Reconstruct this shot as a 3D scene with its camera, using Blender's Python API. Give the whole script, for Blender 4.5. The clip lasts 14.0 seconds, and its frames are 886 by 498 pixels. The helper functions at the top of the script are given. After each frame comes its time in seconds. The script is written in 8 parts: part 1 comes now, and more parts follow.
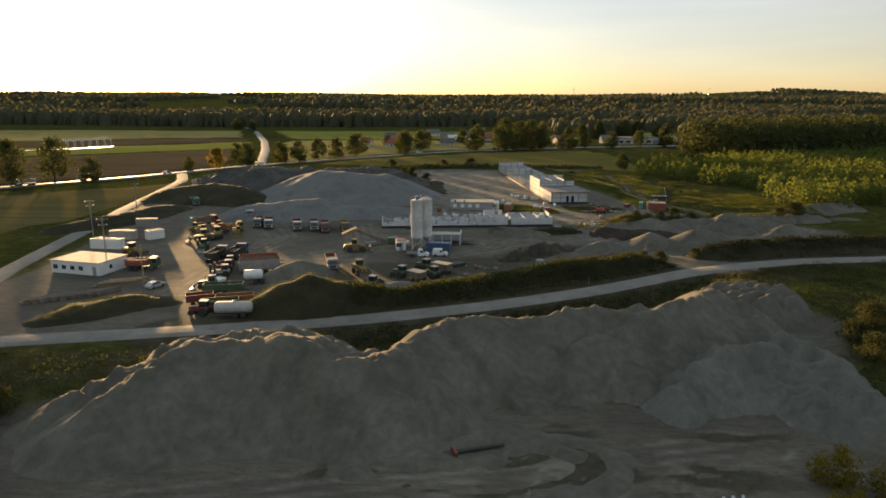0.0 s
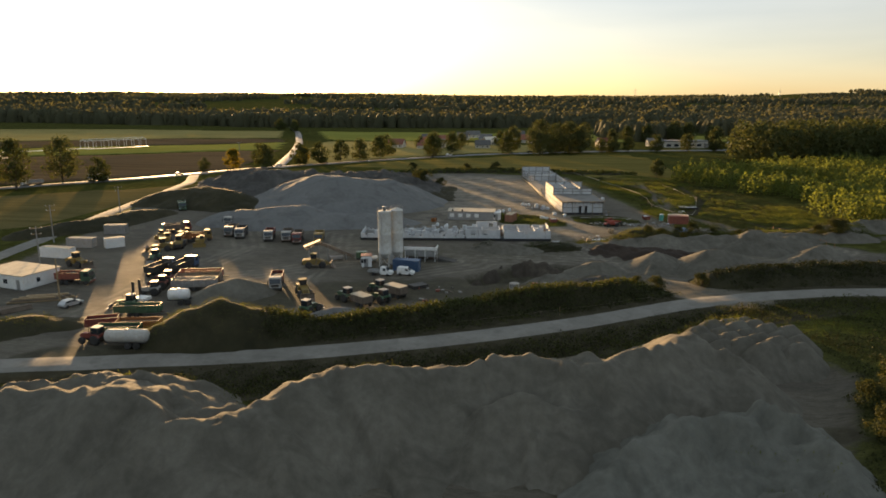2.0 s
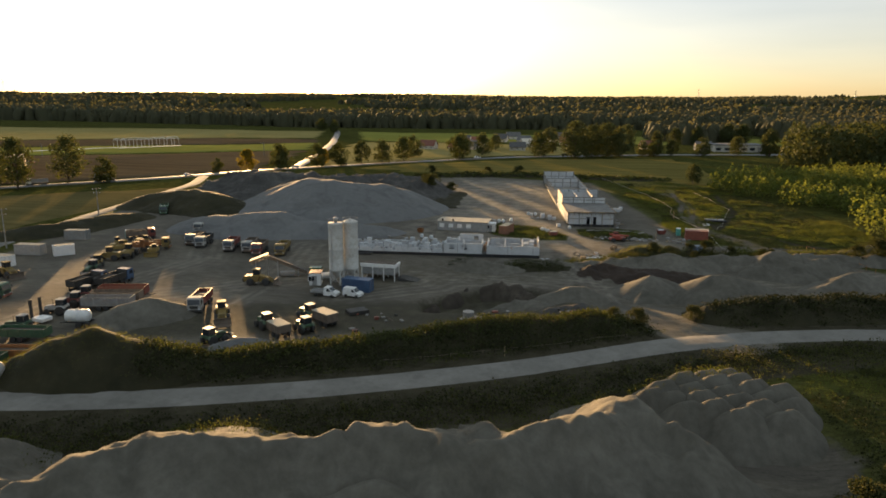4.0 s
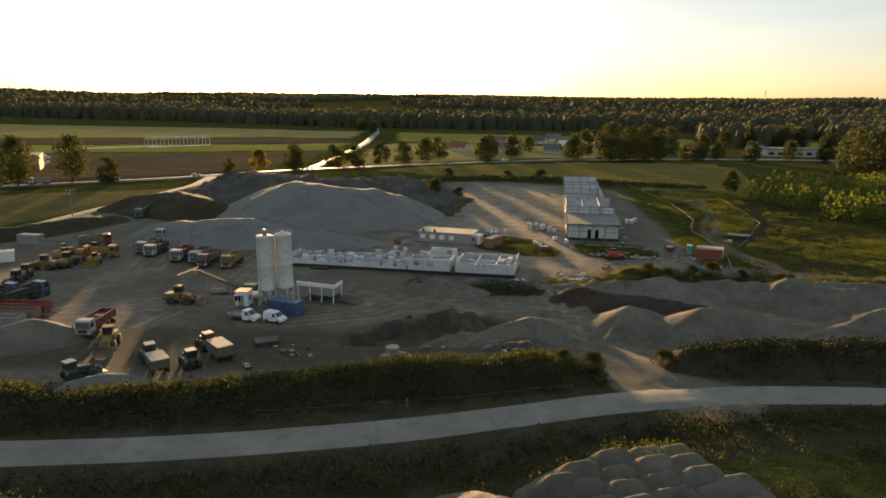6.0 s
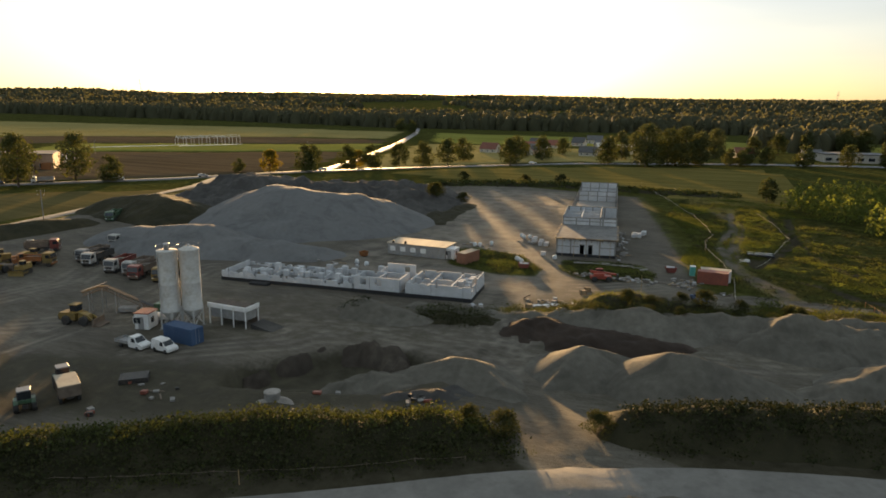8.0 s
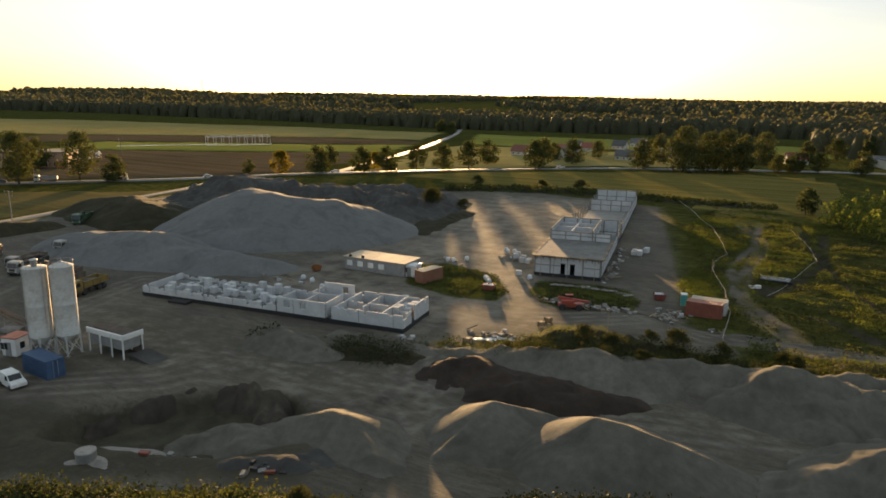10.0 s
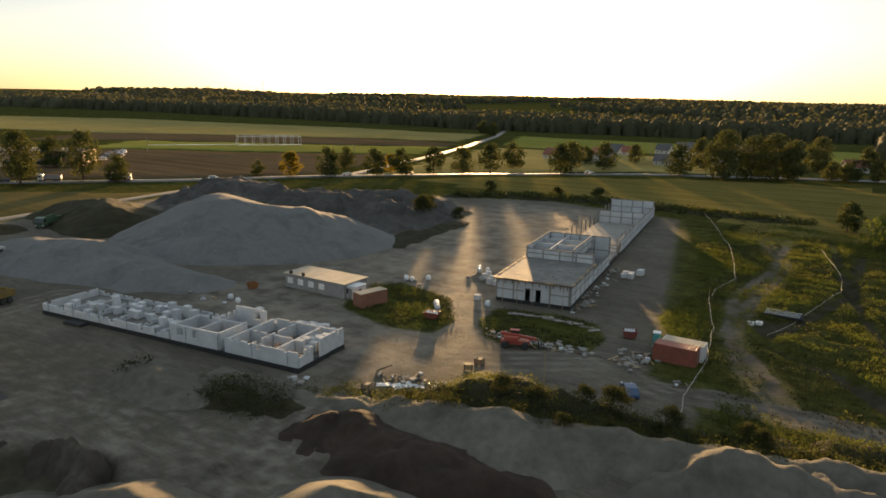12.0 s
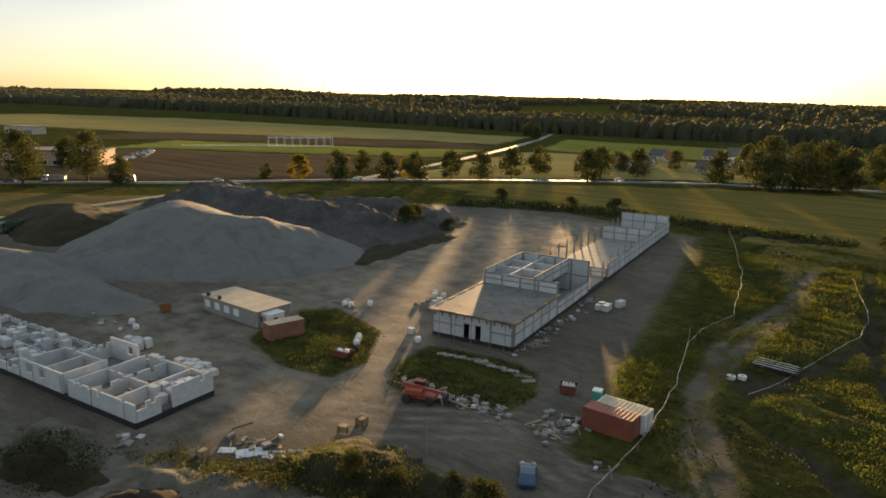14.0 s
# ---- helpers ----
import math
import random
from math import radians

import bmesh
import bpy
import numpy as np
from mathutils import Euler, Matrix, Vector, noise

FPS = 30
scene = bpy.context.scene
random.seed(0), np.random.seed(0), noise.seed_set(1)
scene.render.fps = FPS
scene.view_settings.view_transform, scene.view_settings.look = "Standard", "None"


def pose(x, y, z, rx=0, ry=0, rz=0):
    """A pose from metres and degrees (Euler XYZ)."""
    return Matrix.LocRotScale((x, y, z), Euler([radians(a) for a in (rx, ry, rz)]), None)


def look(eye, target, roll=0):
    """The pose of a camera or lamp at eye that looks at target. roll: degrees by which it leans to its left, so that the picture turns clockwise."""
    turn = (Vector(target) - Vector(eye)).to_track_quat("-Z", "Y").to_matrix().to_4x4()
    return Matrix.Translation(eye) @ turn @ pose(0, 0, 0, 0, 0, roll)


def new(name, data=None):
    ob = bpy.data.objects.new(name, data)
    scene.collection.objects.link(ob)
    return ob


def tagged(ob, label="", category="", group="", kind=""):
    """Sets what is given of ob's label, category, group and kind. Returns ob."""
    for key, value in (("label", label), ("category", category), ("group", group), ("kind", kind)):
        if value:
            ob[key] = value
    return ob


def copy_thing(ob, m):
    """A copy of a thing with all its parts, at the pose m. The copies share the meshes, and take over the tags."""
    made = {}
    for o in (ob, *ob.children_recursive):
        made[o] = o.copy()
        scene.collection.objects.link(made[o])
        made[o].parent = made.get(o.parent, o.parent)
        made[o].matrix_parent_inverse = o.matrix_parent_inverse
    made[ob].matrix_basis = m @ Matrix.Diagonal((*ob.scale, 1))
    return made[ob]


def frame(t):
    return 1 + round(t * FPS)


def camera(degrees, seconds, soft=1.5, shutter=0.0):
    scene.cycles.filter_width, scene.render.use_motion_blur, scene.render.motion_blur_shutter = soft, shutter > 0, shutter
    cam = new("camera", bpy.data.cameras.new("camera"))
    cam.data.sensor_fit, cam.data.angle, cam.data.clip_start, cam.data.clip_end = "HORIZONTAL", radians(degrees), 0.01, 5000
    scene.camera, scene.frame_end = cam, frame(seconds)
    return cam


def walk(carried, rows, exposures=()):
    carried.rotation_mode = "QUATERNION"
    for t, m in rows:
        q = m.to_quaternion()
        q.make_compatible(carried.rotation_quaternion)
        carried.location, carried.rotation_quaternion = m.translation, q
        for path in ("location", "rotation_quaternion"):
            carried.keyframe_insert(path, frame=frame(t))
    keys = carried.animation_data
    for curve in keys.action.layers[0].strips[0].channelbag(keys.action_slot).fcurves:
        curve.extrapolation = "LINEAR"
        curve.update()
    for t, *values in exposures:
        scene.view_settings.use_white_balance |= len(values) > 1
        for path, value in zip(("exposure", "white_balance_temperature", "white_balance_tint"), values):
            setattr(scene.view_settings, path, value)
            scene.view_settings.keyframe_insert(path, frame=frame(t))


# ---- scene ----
cam = camera(66.0, 14.0, 1.75)
# seconds, place in metres, yaw, pitch, roll in degrees
ROWS = [
    (0.0, 1.87, -1.19, 39.73, 1.75, -12.62, 0.08),
    (0.5, 7.17, 4.15, 39.64, 3.04, -12.60, 0.10),
    (1.0, 12.31, 9.62, 39.52, 4.32, -12.58, 0.12),
    (1.5, 17.30, 15.22, 39.39, 5.59, -12.57, 0.15),
    (2.0, 22.15, 20.93, 39.25, 6.86, -12.55, 0.18),
    (2.5, 26.85, 26.74, 39.09, 8.12, -12.54, 0.20),
    (3.0, 31.41, 32.64, 38.92, 9.37, -12.53, 0.24),
    (3.5, 35.84, 38.60, 38.74, 10.62, -12.51, 0.27),
    (4.0, 40.12, 44.63, 38.56, 11.86, -12.50, 0.30),
    (4.5, 44.28, 50.72, 38.37, 13.09, -12.49, 0.34),
    (5.0, 48.30, 56.85, 38.18, 14.33, -12.48, 0.37),
    (5.5, 52.19, 63.02, 37.99, 15.55, -12.47, 0.41),
    (6.0, 55.95, 69.23, 37.80, 16.78, -12.46, 0.45),
    (6.5, 59.58, 75.47, 37.62, 18.00, -12.45, 0.50),
    (7.0, 63.08, 81.74, 37.44, 19.23, -12.45, 0.54),
    (7.5, 66.45, 88.04, 37.28, 20.45, -12.44, 0.58),
    (8.0, 69.70, 94.36, 37.12, 21.67, -12.44, 0.63),
    (8.5, 72.82, 100.70, 36.98, 22.89, -12.43, 0.68),
    (9.0, 75.82, 107.08, 36.86, 24.12, -12.43, 0.73),
    (9.5, 78.69, 113.49, 36.76, 25.35, -12.42, 0.78),
    (10.0, 81.44, 119.93, 36.67, 26.58, -12.42, 0.84),
    (10.5, 84.06, 126.41, 36.61, 27.82, -12.42, 0.89),
    (11.0, 86.56, 132.94, 36.58, 29.07, -12.42, 0.95),
    (11.5, 88.93, 139.53, 36.57, 30.33, -12.42, 1.01),
    (12.0, 91.18, 146.18, 36.60, 31.59, -12.42, 1.07),
    (12.5, 93.30, 152.90, 36.65, 32.87, -12.42, 1.13),
    (13.0, 95.29, 159.71, 36.74, 34.16, -12.42, 1.19),
    (13.5, 97.15, 166.61, 36.87, 35.46, -12.42, 1.26),
    (14.0, 98.88, 173.63, 37.04, 36.78, -12.42, 1.32),
]
walk(cam, [(t, pose(x, y, z, 90 + pitch, 0, yaw) @ pose(0, 0, 0, 0, 0, roll)) for t, x, y, z, yaw, pitch, roll in ROWS], [(0.0, 1.68, 7400, 9), (14.0, 1.68, 7400, 9)])

# ---------------------------------------------------------------- light
SUN_AZ, SUN_EL = 28.5, 3.3   # degrees: west of straight ahead, above the horizon
world = bpy.data.worlds.new("sky")
scene.world = world
world.use_nodes = True
wn, wl = world.node_tree.nodes, world.node_tree.links
sky = wn.new("ShaderNodeTexSky")
sky.sky_type = "NISHITA"
sky.sun_disc = False
sky.sun_elevation = radians(SUN_EL)
sky.sun_rotation = radians(-SUN_AZ)
sky.altitude, sky.air_density, sky.dust_density, sky.ozone_density = 120, 0.6, 1.1, 2.5
wn["Background"].inputs["Strength"].default_value = 0.05
# thin high cloud over the whole sky: warmer low down, bluer overhead, with faint streaks
co = wn.new("ShaderNodeTexCoord")
xyz = wn.new("ShaderNodeSeparateXYZ")
wl.new(co.outputs["Generated"], xyz.inputs[0])
tint = wn.new("ShaderNodeValToRGB")
for e, (p, c) in zip(tint.color_ramp.elements, ((0.0, (0.325, 0.238, 0.13)), (0.26, (0.238, 0.279, 0.302)))):
    e.position, e.color = p, (*c, 1)
wl.new(xyz.outputs["Z"], tint.inputs[0])
stretch = wn.new("ShaderNodeMapping")
stretch.inputs["Scale"].default_value = (1.2, 1.2, 9.0)
wl.new(co.outputs["Generated"], stretch.inputs["Vector"])
streak = wn.new("ShaderNodeTexNoise")
streak.inputs["Scale"].default_value, streak.inputs["Detail"].default_value = 2.2, 6.0
wl.new(stretch.outputs[0], streak.inputs["Vector"])
soft = wn.new("ShaderNodeMapRange")
soft.inputs["From Min"].default_value, soft.inputs["From Max"].default_value = 0.35, 0.75
soft.inputs["To Min"].default_value, soft.inputs["To Max"].default_value = 9.5, 12.0
wl.new(streak.outputs["Fac"], soft.inputs["Value"])
cloud = wn.new("ShaderNodeVectorMath")
cloud.operation = "SCALE"
wl.new(tint.outputs[0], cloud.inputs[0])
wl.new(soft.outputs[0], cloud.inputs["Scale"])
both = wn.new("ShaderNodeVectorMath")
both.operation = "ADD"
wl.new(sky.outputs[0], both.inputs[0])
wl.new(cloud.outputs[0], both.inputs[1])
wl.new(both.outputs[0], wn["Background"].inputs["Color"])
sun_way = Vector((-math.sin(radians(SUN_AZ)) * math.cos(radians(SUN_EL)), math.cos(radians(SUN_AZ)) * math.cos(radians(SUN_EL)), math.sin(radians(SUN_EL))))
sun = new("sun", bpy.data.lights.new("sun", "SUN"))
sun.data.energy, sun.data.angle, sun.data.color = 5.0, radians(1.4), (1.0, 0.645, 0.325)
sun.matrix_basis = look((0, 0, 300), Vector((0, 0, 300)) - sun_way)

# ---------------------------------------------------------------- materials
def base_nodes(name):
    m = bpy.data.materials.new(name)
    m.use_nodes = True
    return m, m.node_tree.nodes, m.node_tree.links, m.node_tree.nodes["Principled BSDF"]


def noise_node(n, l, co_out, scale, detail=4.0, rough=0.6, stretch=None, bend=0.0):
    if stretch:
        mp = n.new("ShaderNodeMapping")
        mp.inputs["Scale"].default_value = stretch[:3]
        mp.inputs["Rotation"].default_value = (0, 0, radians(stretch[3]) if len(stretch) > 3 else 0)
        l.new(co_out, mp.inputs["Vector"])
        co_out = mp.outputs[0]
    t = n.new("ShaderNodeTexNoise")
    t.inputs["Scale"].default_value, t.inputs["Detail"].default_value, t.inputs["Roughness"].default_value = scale, detail, rough
    t.inputs["Distortion"].default_value = bend
    l.new(co_out, t.inputs["Vector"])
    return t.outputs["Fac"]


def ramp(n, l, fac, stops):
    r = n.new("ShaderNodeValToRGB")
    while len(r.color_ramp.elements) < len(stops):
        r.color_ramp.elements.new(0.5)
    for e, (p, c) in zip(r.color_ramp.elements, stops):
        e.position, e.color = p, (*c, 1) if len(c) == 3 else c
    l.new(fac, r.inputs[0])
    return r.outputs[0]


def mixc(n, l, fac, a, b, how="MIX"):
    x = n.new("ShaderNodeMix")
    x.data_type, x.blend_type = "RGBA", how
    for sock, v in ((x.inputs[0], fac), (x.inputs[6], a), (x.inputs[7], b)):
        if isinstance(v, (int, float)):
            sock.default_value = v
        elif isinstance(v, tuple):
            sock.default_value = (*v, 1)
        else:
            l.new(v, sock)
    return x.outputs[2]


def bump(n, l, bsdf, height, strength, distance):
    b = n.new("ShaderNodeBump")
    b.inputs["Strength"].default_value, b.inputs["Distance"].default_value = strength, distance
    l.new(height, b.inputs["Height"])
    l.new(b.outputs[0], bsdf.inputs["Normal"])


def surface(name, c1, c2, scale=0.6, fine=6.0, rough=0.7, metal=0.0, relief=0.02, vary=0.12, dirt=None, world_space=False):
    """Two-scale surface: broad patches between c1 and c2, fine grain, an uneven roughness, and each object a little different."""
    m, n, l, b = base_nodes(name)
    co = n.new("ShaderNodeNewGeometry").outputs["Position"] if world_space else n.new("ShaderNodeTexCoord").outputs["Object"]
    broad = noise_node(n, l, co, scale)
    grain = noise_node(n, l, co, fine, 6.0, 0.7)
    col = ramp(n, l, broad, [(0.32, c1), (0.68, c2)])
    col = mixc(n, l, 0.35, col, ramp(n, l, grain, [(0.3, (0.45, 0.45, 0.45)), (0.7, (1.0, 1.0, 1.0))]), "MULTIPLY")
    if dirt:
        col = mixc(n, l, ramp(n, l, noise_node(n, l, co, scale * 2.3, 5.0, 0.65), [(0.5, (0, 0, 0)), (0.72, (0.8, 0.8, 0.8))]), col, dirt)
    info = n.new("ShaderNodeObjectInfo")
    col = mixc(n, l, 1.0, col, ramp(n, l, info.outputs["Random"], [(0.0, (1 - vary,) * 3), (1.0, (1.0,) * 3)]), "MULTIPLY")
    l.new(col, b.inputs["Base Color"])
    rr = n.new("ShaderNodeMapRange")
    rr.inputs[3].default_value, rr.inputs[4].default_value = max(rough - 0.12, 0.05), min(rough + 0.15, 1.0)
    l.new(broad, rr.inputs[0])
    l.new(rr.outputs[0], b.inputs["Roughness"])
    b.inputs["Metallic"].default_value = metal
    if relief:
        bump(n, l, b, grain, 0.5, relief)
    return m


def leaf(name, c1, c2, c3, through_it=0.4, glow=2.1):
    """Leaves that let the light through; each clump of its own shade."""
    m, n, l, b = base_nodes(name)
    rnd = n.new("ShaderNodeNewGeometry").outputs["Random Per Island"]
    col = ramp(n, l, rnd, [(0.0, c1), (0.5, c2), (1.0, c3)])
    info = n.new("ShaderNodeObjectInfo")
    col = mixc(n, l, 1.0, col, ramp(n, l, info.outputs["Random"], [(0.0, (0.7, 0.75, 0.7)), (1.0, (1.0, 1.0, 1.0))]), "MULTIPLY")
    l.new(col, b.inputs["Base Color"])
    b.inputs["Roughness"].default_value = 0.8
    b.inputs["Specular IOR Level"].default_value = 0.08
    tr = n.new("ShaderNodeBsdfTranslucent")
    bright = n.new("ShaderNodeVectorMath")
    bright.operation = "SCALE"
    bright.inputs["Scale"].default_value = glow
    l.new(mixc(n, l, 1.0, col, (1.0, 0.9, 0.5), "MULTIPLY"), bright.inputs[0])
    l.new(bright.outputs[0], tr.inputs["Color"])
    ms = n.new("ShaderNodeMixShader")
    ms.inputs[0].default_value = through_it
    l.new(b.outputs[0], ms.inputs[1])
    l.new(tr.outputs[0], ms.inputs[2])
    l.new(ms.outputs[0], n["Material Output"].inputs["Surface"])
    return m


def heap_material(name, c1, c2, c3, relief=0.1, streak=0.5):
    """Loose tipped material: grain, slip streaks down the slope, patches of another load."""
    m, n, l, b = base_nodes(name)
    geo = n.new("ShaderNodeNewGeometry")
    co = geo.outputs["Position"]
    broad = noise_node(n, l, co, 0.09, 5.0, 0.6)
    mid = noise_node(n, l, co, 0.7, 6.0, 0.65)
    fine = noise_node(n, l, co, 4.0, 5.0, 0.7)
    tall = noise_node(n, l, co, 1.0, 4.0, 0.6, (0.9, 0.9, 0.12))
    col = ramp(n, l, broad, [(0.3, c1), (0.55, c2), (0.75, c3)])
    col = mixc(n, l, streak, col, ramp(n, l, tall, [(0.3, (0.6, 0.6, 0.6)), (0.65, (1.0, 1.0, 1.0))]), "MULTIPLY")
    col = mixc(n, l, 0.4, col, ramp(n, l, mid, [(0.3, (0.7, 0.68, 0.66)), (0.7, (1.0, 1.0, 1.0))]), "MULTIPLY")
    stain = noise_node(n, l, co, 0.16, 5.0, 0.6, (1.0, 1.0, 0.25), 1.2)
    col = mixc(n, l, ramp(n, l, stain, [(0.5, (0, 0, 0)), (0.68, (0.5, 0.5, 0.5))]), col, tuple(k * 0.5 for k in c1))
    col = mixc(n, l, 0.2, col, ramp(n, l, fine, [(0.3, (0.6, 0.6, 0.6)), (0.7, (1.0, 1.0, 1.0))]), "MULTIPLY")
    l.new(col, b.inputs["Base Color"])
    b.inputs["Roughness"].default_value = 0.95
    b.inputs["Specular IOR Level"].default_value = 0.15
    sm = n.new("ShaderNodeMath")
    sm.operation = "ADD"
    l.new(mid, sm.inputs[0])
    l.new(fine, sm.inputs[1])
    bump(n, l, b, sm.outputs[0], 0.6, relief)
    return m


def ground_material():
    """Meadow, sandy yard and dark soil, shared out by the mesh's own cover layer and broken up by noise; the soil
    colour also paints shade in furrows and at the ridge's foot.
    """
    m, n, l, b = base_nodes("ground_cover")
    co = n.new("ShaderNodeNewGeometry").outputs["Position"]
    at = n.new("ShaderNodeAttribute")
    at.attribute_name = "cover"
    sep = n.new("ShaderNodeSeparateColor")
    l.new(at.outputs["Color"], sep.inputs[0])
    broad = noise_node(n, l, co, 0.035, 5.0, 0.6)
    mid = noise_node(n, l, co, 0.35, 6.0, 0.65)
    fine = noise_node(n, l, co, 2.6, 5.0, 0.7)
    tracks = noise_node(n, l, co, 0.3, 5.0, 0.6, (0.4, 1.2, 1.0, 25), 3.5)
    sand = ramp(n, l, broad, [(0.3, (0.092, 0.083, 0.067)), (0.48, (0.138, 0.125, 0.102)), (0.7, (0.19, 0.172, 0.141))])
    sand = mixc(n, l, 0.5, sand, ramp(n, l, tracks, [(0.36, (0.6, 0.58, 0.55)), (0.6, (1.0, 1.0, 1.0))]), "MULTIPLY")
    wet = noise_node(n, l, co, 0.06, 4.0, 0.55, (1.0, 2.2, 1.0, -20))
    sand = mixc(n, l, ramp(n, l, wet, [(0.48, (0, 0, 0)), (0.62, (0.8, 0.8, 0.8))]), sand, (0.098, 0.088, 0.075))
    sand = mixc(n, l, 0.45, sand, ramp(n, l, mid, [(0.3, (0.6, 0.58, 0.55)), (0.7, (1.0, 1.0, 1.0))]), "MULTIPLY")
    combed = noise_node(n, l, co, 1.1, 5.0, 0.65, (0.16, 1.0, 1.0, 33), 1.6)
    sand = mixc(n, l, 0.55, sand, ramp(n, l, combed, [(0.34, (0.5, 0.48, 0.45)), (0.52, (0.95, 0.94, 0.92)), (0.7, (1.15, 1.14, 1.12))]), "MULTIPLY")
    fleck = noise_node(n, l, co, 1.7, 3.0, 0.6)
    sand = mixc(n, l, ramp(n, l, fleck, [(0.62, (0, 0, 0)), (0.7, (0.7, 0.7, 0.7))]), sand, (0.05, 0.045, 0.034))
    sand = mixc(n, l, 0.5, sand, ramp(n, l, fine, [(0.32, (0.62, 0.6, 0.58)), (0.66, (1.0, 1.0, 1.0))]), "MULTIPLY")
    rut = n.new("ShaderNodeMath")
    rut.operation = "MULTIPLY"
    l.new(sep.outputs[2], rut.inputs[0])
    l.new(ramp(n, l, noise_node(n, l, co, 0.22, 4.0, 0.6), [(0.38, (0.05, 0.05, 0.05)), (0.62, (0.6, 0.6, 0.6))]), rut.inputs[1])
    sand = mixc(n, l, rut.outputs[0], sand, (0.25, 0.222, 0.185))
    grass = ramp(n, l, mid, [(0.25, (0.044, 0.045, 0.017)), (0.42, (0.07, 0.073, 0.025)), (0.58, (0.1, 0.1, 0.034)), (0.8, (0.15, 0.138, 0.055))])
    grass = mixc(n, l, 0.6, grass, ramp(n, l, broad, [(0.3, (0.45, 0.5, 0.4)), (0.65, (1.0, 1.0, 1.0))]), "MULTIPLY")
    grass = mixc(n, l, 0.65, grass, ramp(n, l, fine, [(0.3, (0.3, 0.32, 0.26)), (0.7, (1.1, 1.1, 1.05))]), "MULTIPLY")
    swath = noise_node(n, l, co, 0.5, 5.0, 0.65, (0.22, 1.0, 1.0, -24), 1.2)
    grass = mixc(n, l, 0.6, grass, ramp(n, l, swath, [(0.36, (0.42, 0.44, 0.36)), (0.56, (1.0, 1.0, 0.95)), (0.72, (1.3, 1.22, 0.95))]), "MULTIPLY")
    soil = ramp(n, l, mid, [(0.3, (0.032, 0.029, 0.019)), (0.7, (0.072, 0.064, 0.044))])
    edge = n.new("ShaderNodeMath")
    edge.operation = "MULTIPLY_ADD"
    l.new(mid, edge.inputs[0])
    edge.inputs[1].default_value = 0.9
    edge.inputs[2].default_value = -0.45

    def mask(sock):
        a = n.new("ShaderNodeMath")
        a.operation = "ADD"
        l.new(sock, a.inputs[0])
        l.new(edge.outputs[0], a.inputs[1])
        return ramp(n, l, a.outputs[0], [(0.38, (0, 0, 0)), (0.62, (1, 1, 1))])
    col = mixc(n, l, mask(sep.outputs[0]), sand, grass)
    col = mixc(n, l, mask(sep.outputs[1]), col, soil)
    l.new(col, b.inputs["Base Color"])
    b.inputs["Roughness"].default_value = 0.95
    sheen = n.new("ShaderNodeMapRange")
    sheen.inputs["To Min"].default_value, sheen.inputs["To Max"].default_value = 0.16, 0.0
    l.new(sep.outputs[0], sheen.inputs["Value"])
    l.new(sheen.outputs[0], b.inputs["Specular IOR Level"])
    sm = n.new("ShaderNodeMath")
    sm.operation = "ADD"
    l.new(mid, sm.inputs[0])
    l.new(fine, sm.inputs[1])
    deep = n.new("ShaderNodeMapRange")
    deep.inputs["To Min"].default_value, deep.inputs["To Max"].default_value = 0.4, 1.4
    l.new(sep.outputs[0], deep.inputs["Value"])
    tufts = n.new("ShaderNodeMath")
    tufts.operation = "MULTIPLY"
    l.new(sm.outputs[0], tufts.inputs[0])
    l.new(deep.outputs[0], tufts.inputs[1])
    bump(n, l, b, tufts.outputs[0], 0.7, 0.36)
    return m


def field_material(name, c1, c2, turn, spacing=0.25):
    m, n, l, b = base_nodes(name)
    co = n.new("ShaderNodeNewGeometry").outputs["Position"]
    rows = noise_node(n, l, co, spacing, 3.0, 0.6, (0.04, 1.0, 1.0, turn))
    broad = noise_node(n, l, co, 0.015, 5.0, 0.6)
    fine = noise_node(n, l, co, 0.8, 5.0, 0.7)
    col = mixc(n, l, ramp(n, l, rows, [(0.35, (0, 0, 0)), (0.65, (1, 1, 1))]), c1, c2)
    col = mixc(n, l, 0.5, col, ramp(n, l, broad, [(0.3, (0.6, 0.6, 0.55)), (0.7, (1, 1, 1))]), "MULTIPLY")
    col = mixc(n, l, 0.5, col, ramp(n, l, fine, [(0.3, (0.55, 0.55, 0.5)), (0.7, (1, 1, 1))]), "MULTIPLY")
    l.new(col, b.inputs["Base Color"])
    b.inputs["Roughness"].default_value = 0.95
    b.inputs["Specular IOR Level"].default_value = 0.0
    bump(n, l, b, fine, 0.9, 0.3)
    return m


GROUND = ground_material()
SAND = heap_material("sand", (0.106, 0.098, 0.08), (0.142, 0.131, 0.109), (0.178, 0.164, 0.138), 0.14, 0.6)
GRAVEL = heap_material("pale_gravel", (0.142, 0.143, 0.144), (0.156, 0.157, 0.157), (0.172, 0.172, 0.17), 0.08, 0.25)
PALE_CLAY = heap_material("pale_clayey_sand", (0.125, 0.124, 0.108), (0.155, 0.153, 0.134), (0.19, 0.186, 0.164), 0.2, 0.6)
DARK_HEAP = heap_material("dark_spoil", (0.066, 0.063, 0.06), (0.09, 0.086, 0.08), (0.13, 0.122, 0.112), 0.25)
RED_SOIL = heap_material("peaty_soil", (0.036, 0.026, 0.02), (0.05, 0.036, 0.028), (0.075, 0.054, 0.042))
WALL_SOIL = heap_material("cut_soil", (0.055, 0.046, 0.038), (0.08, 0.066, 0.053), (0.15, 0.13, 0.105), 0.2, 0.8)
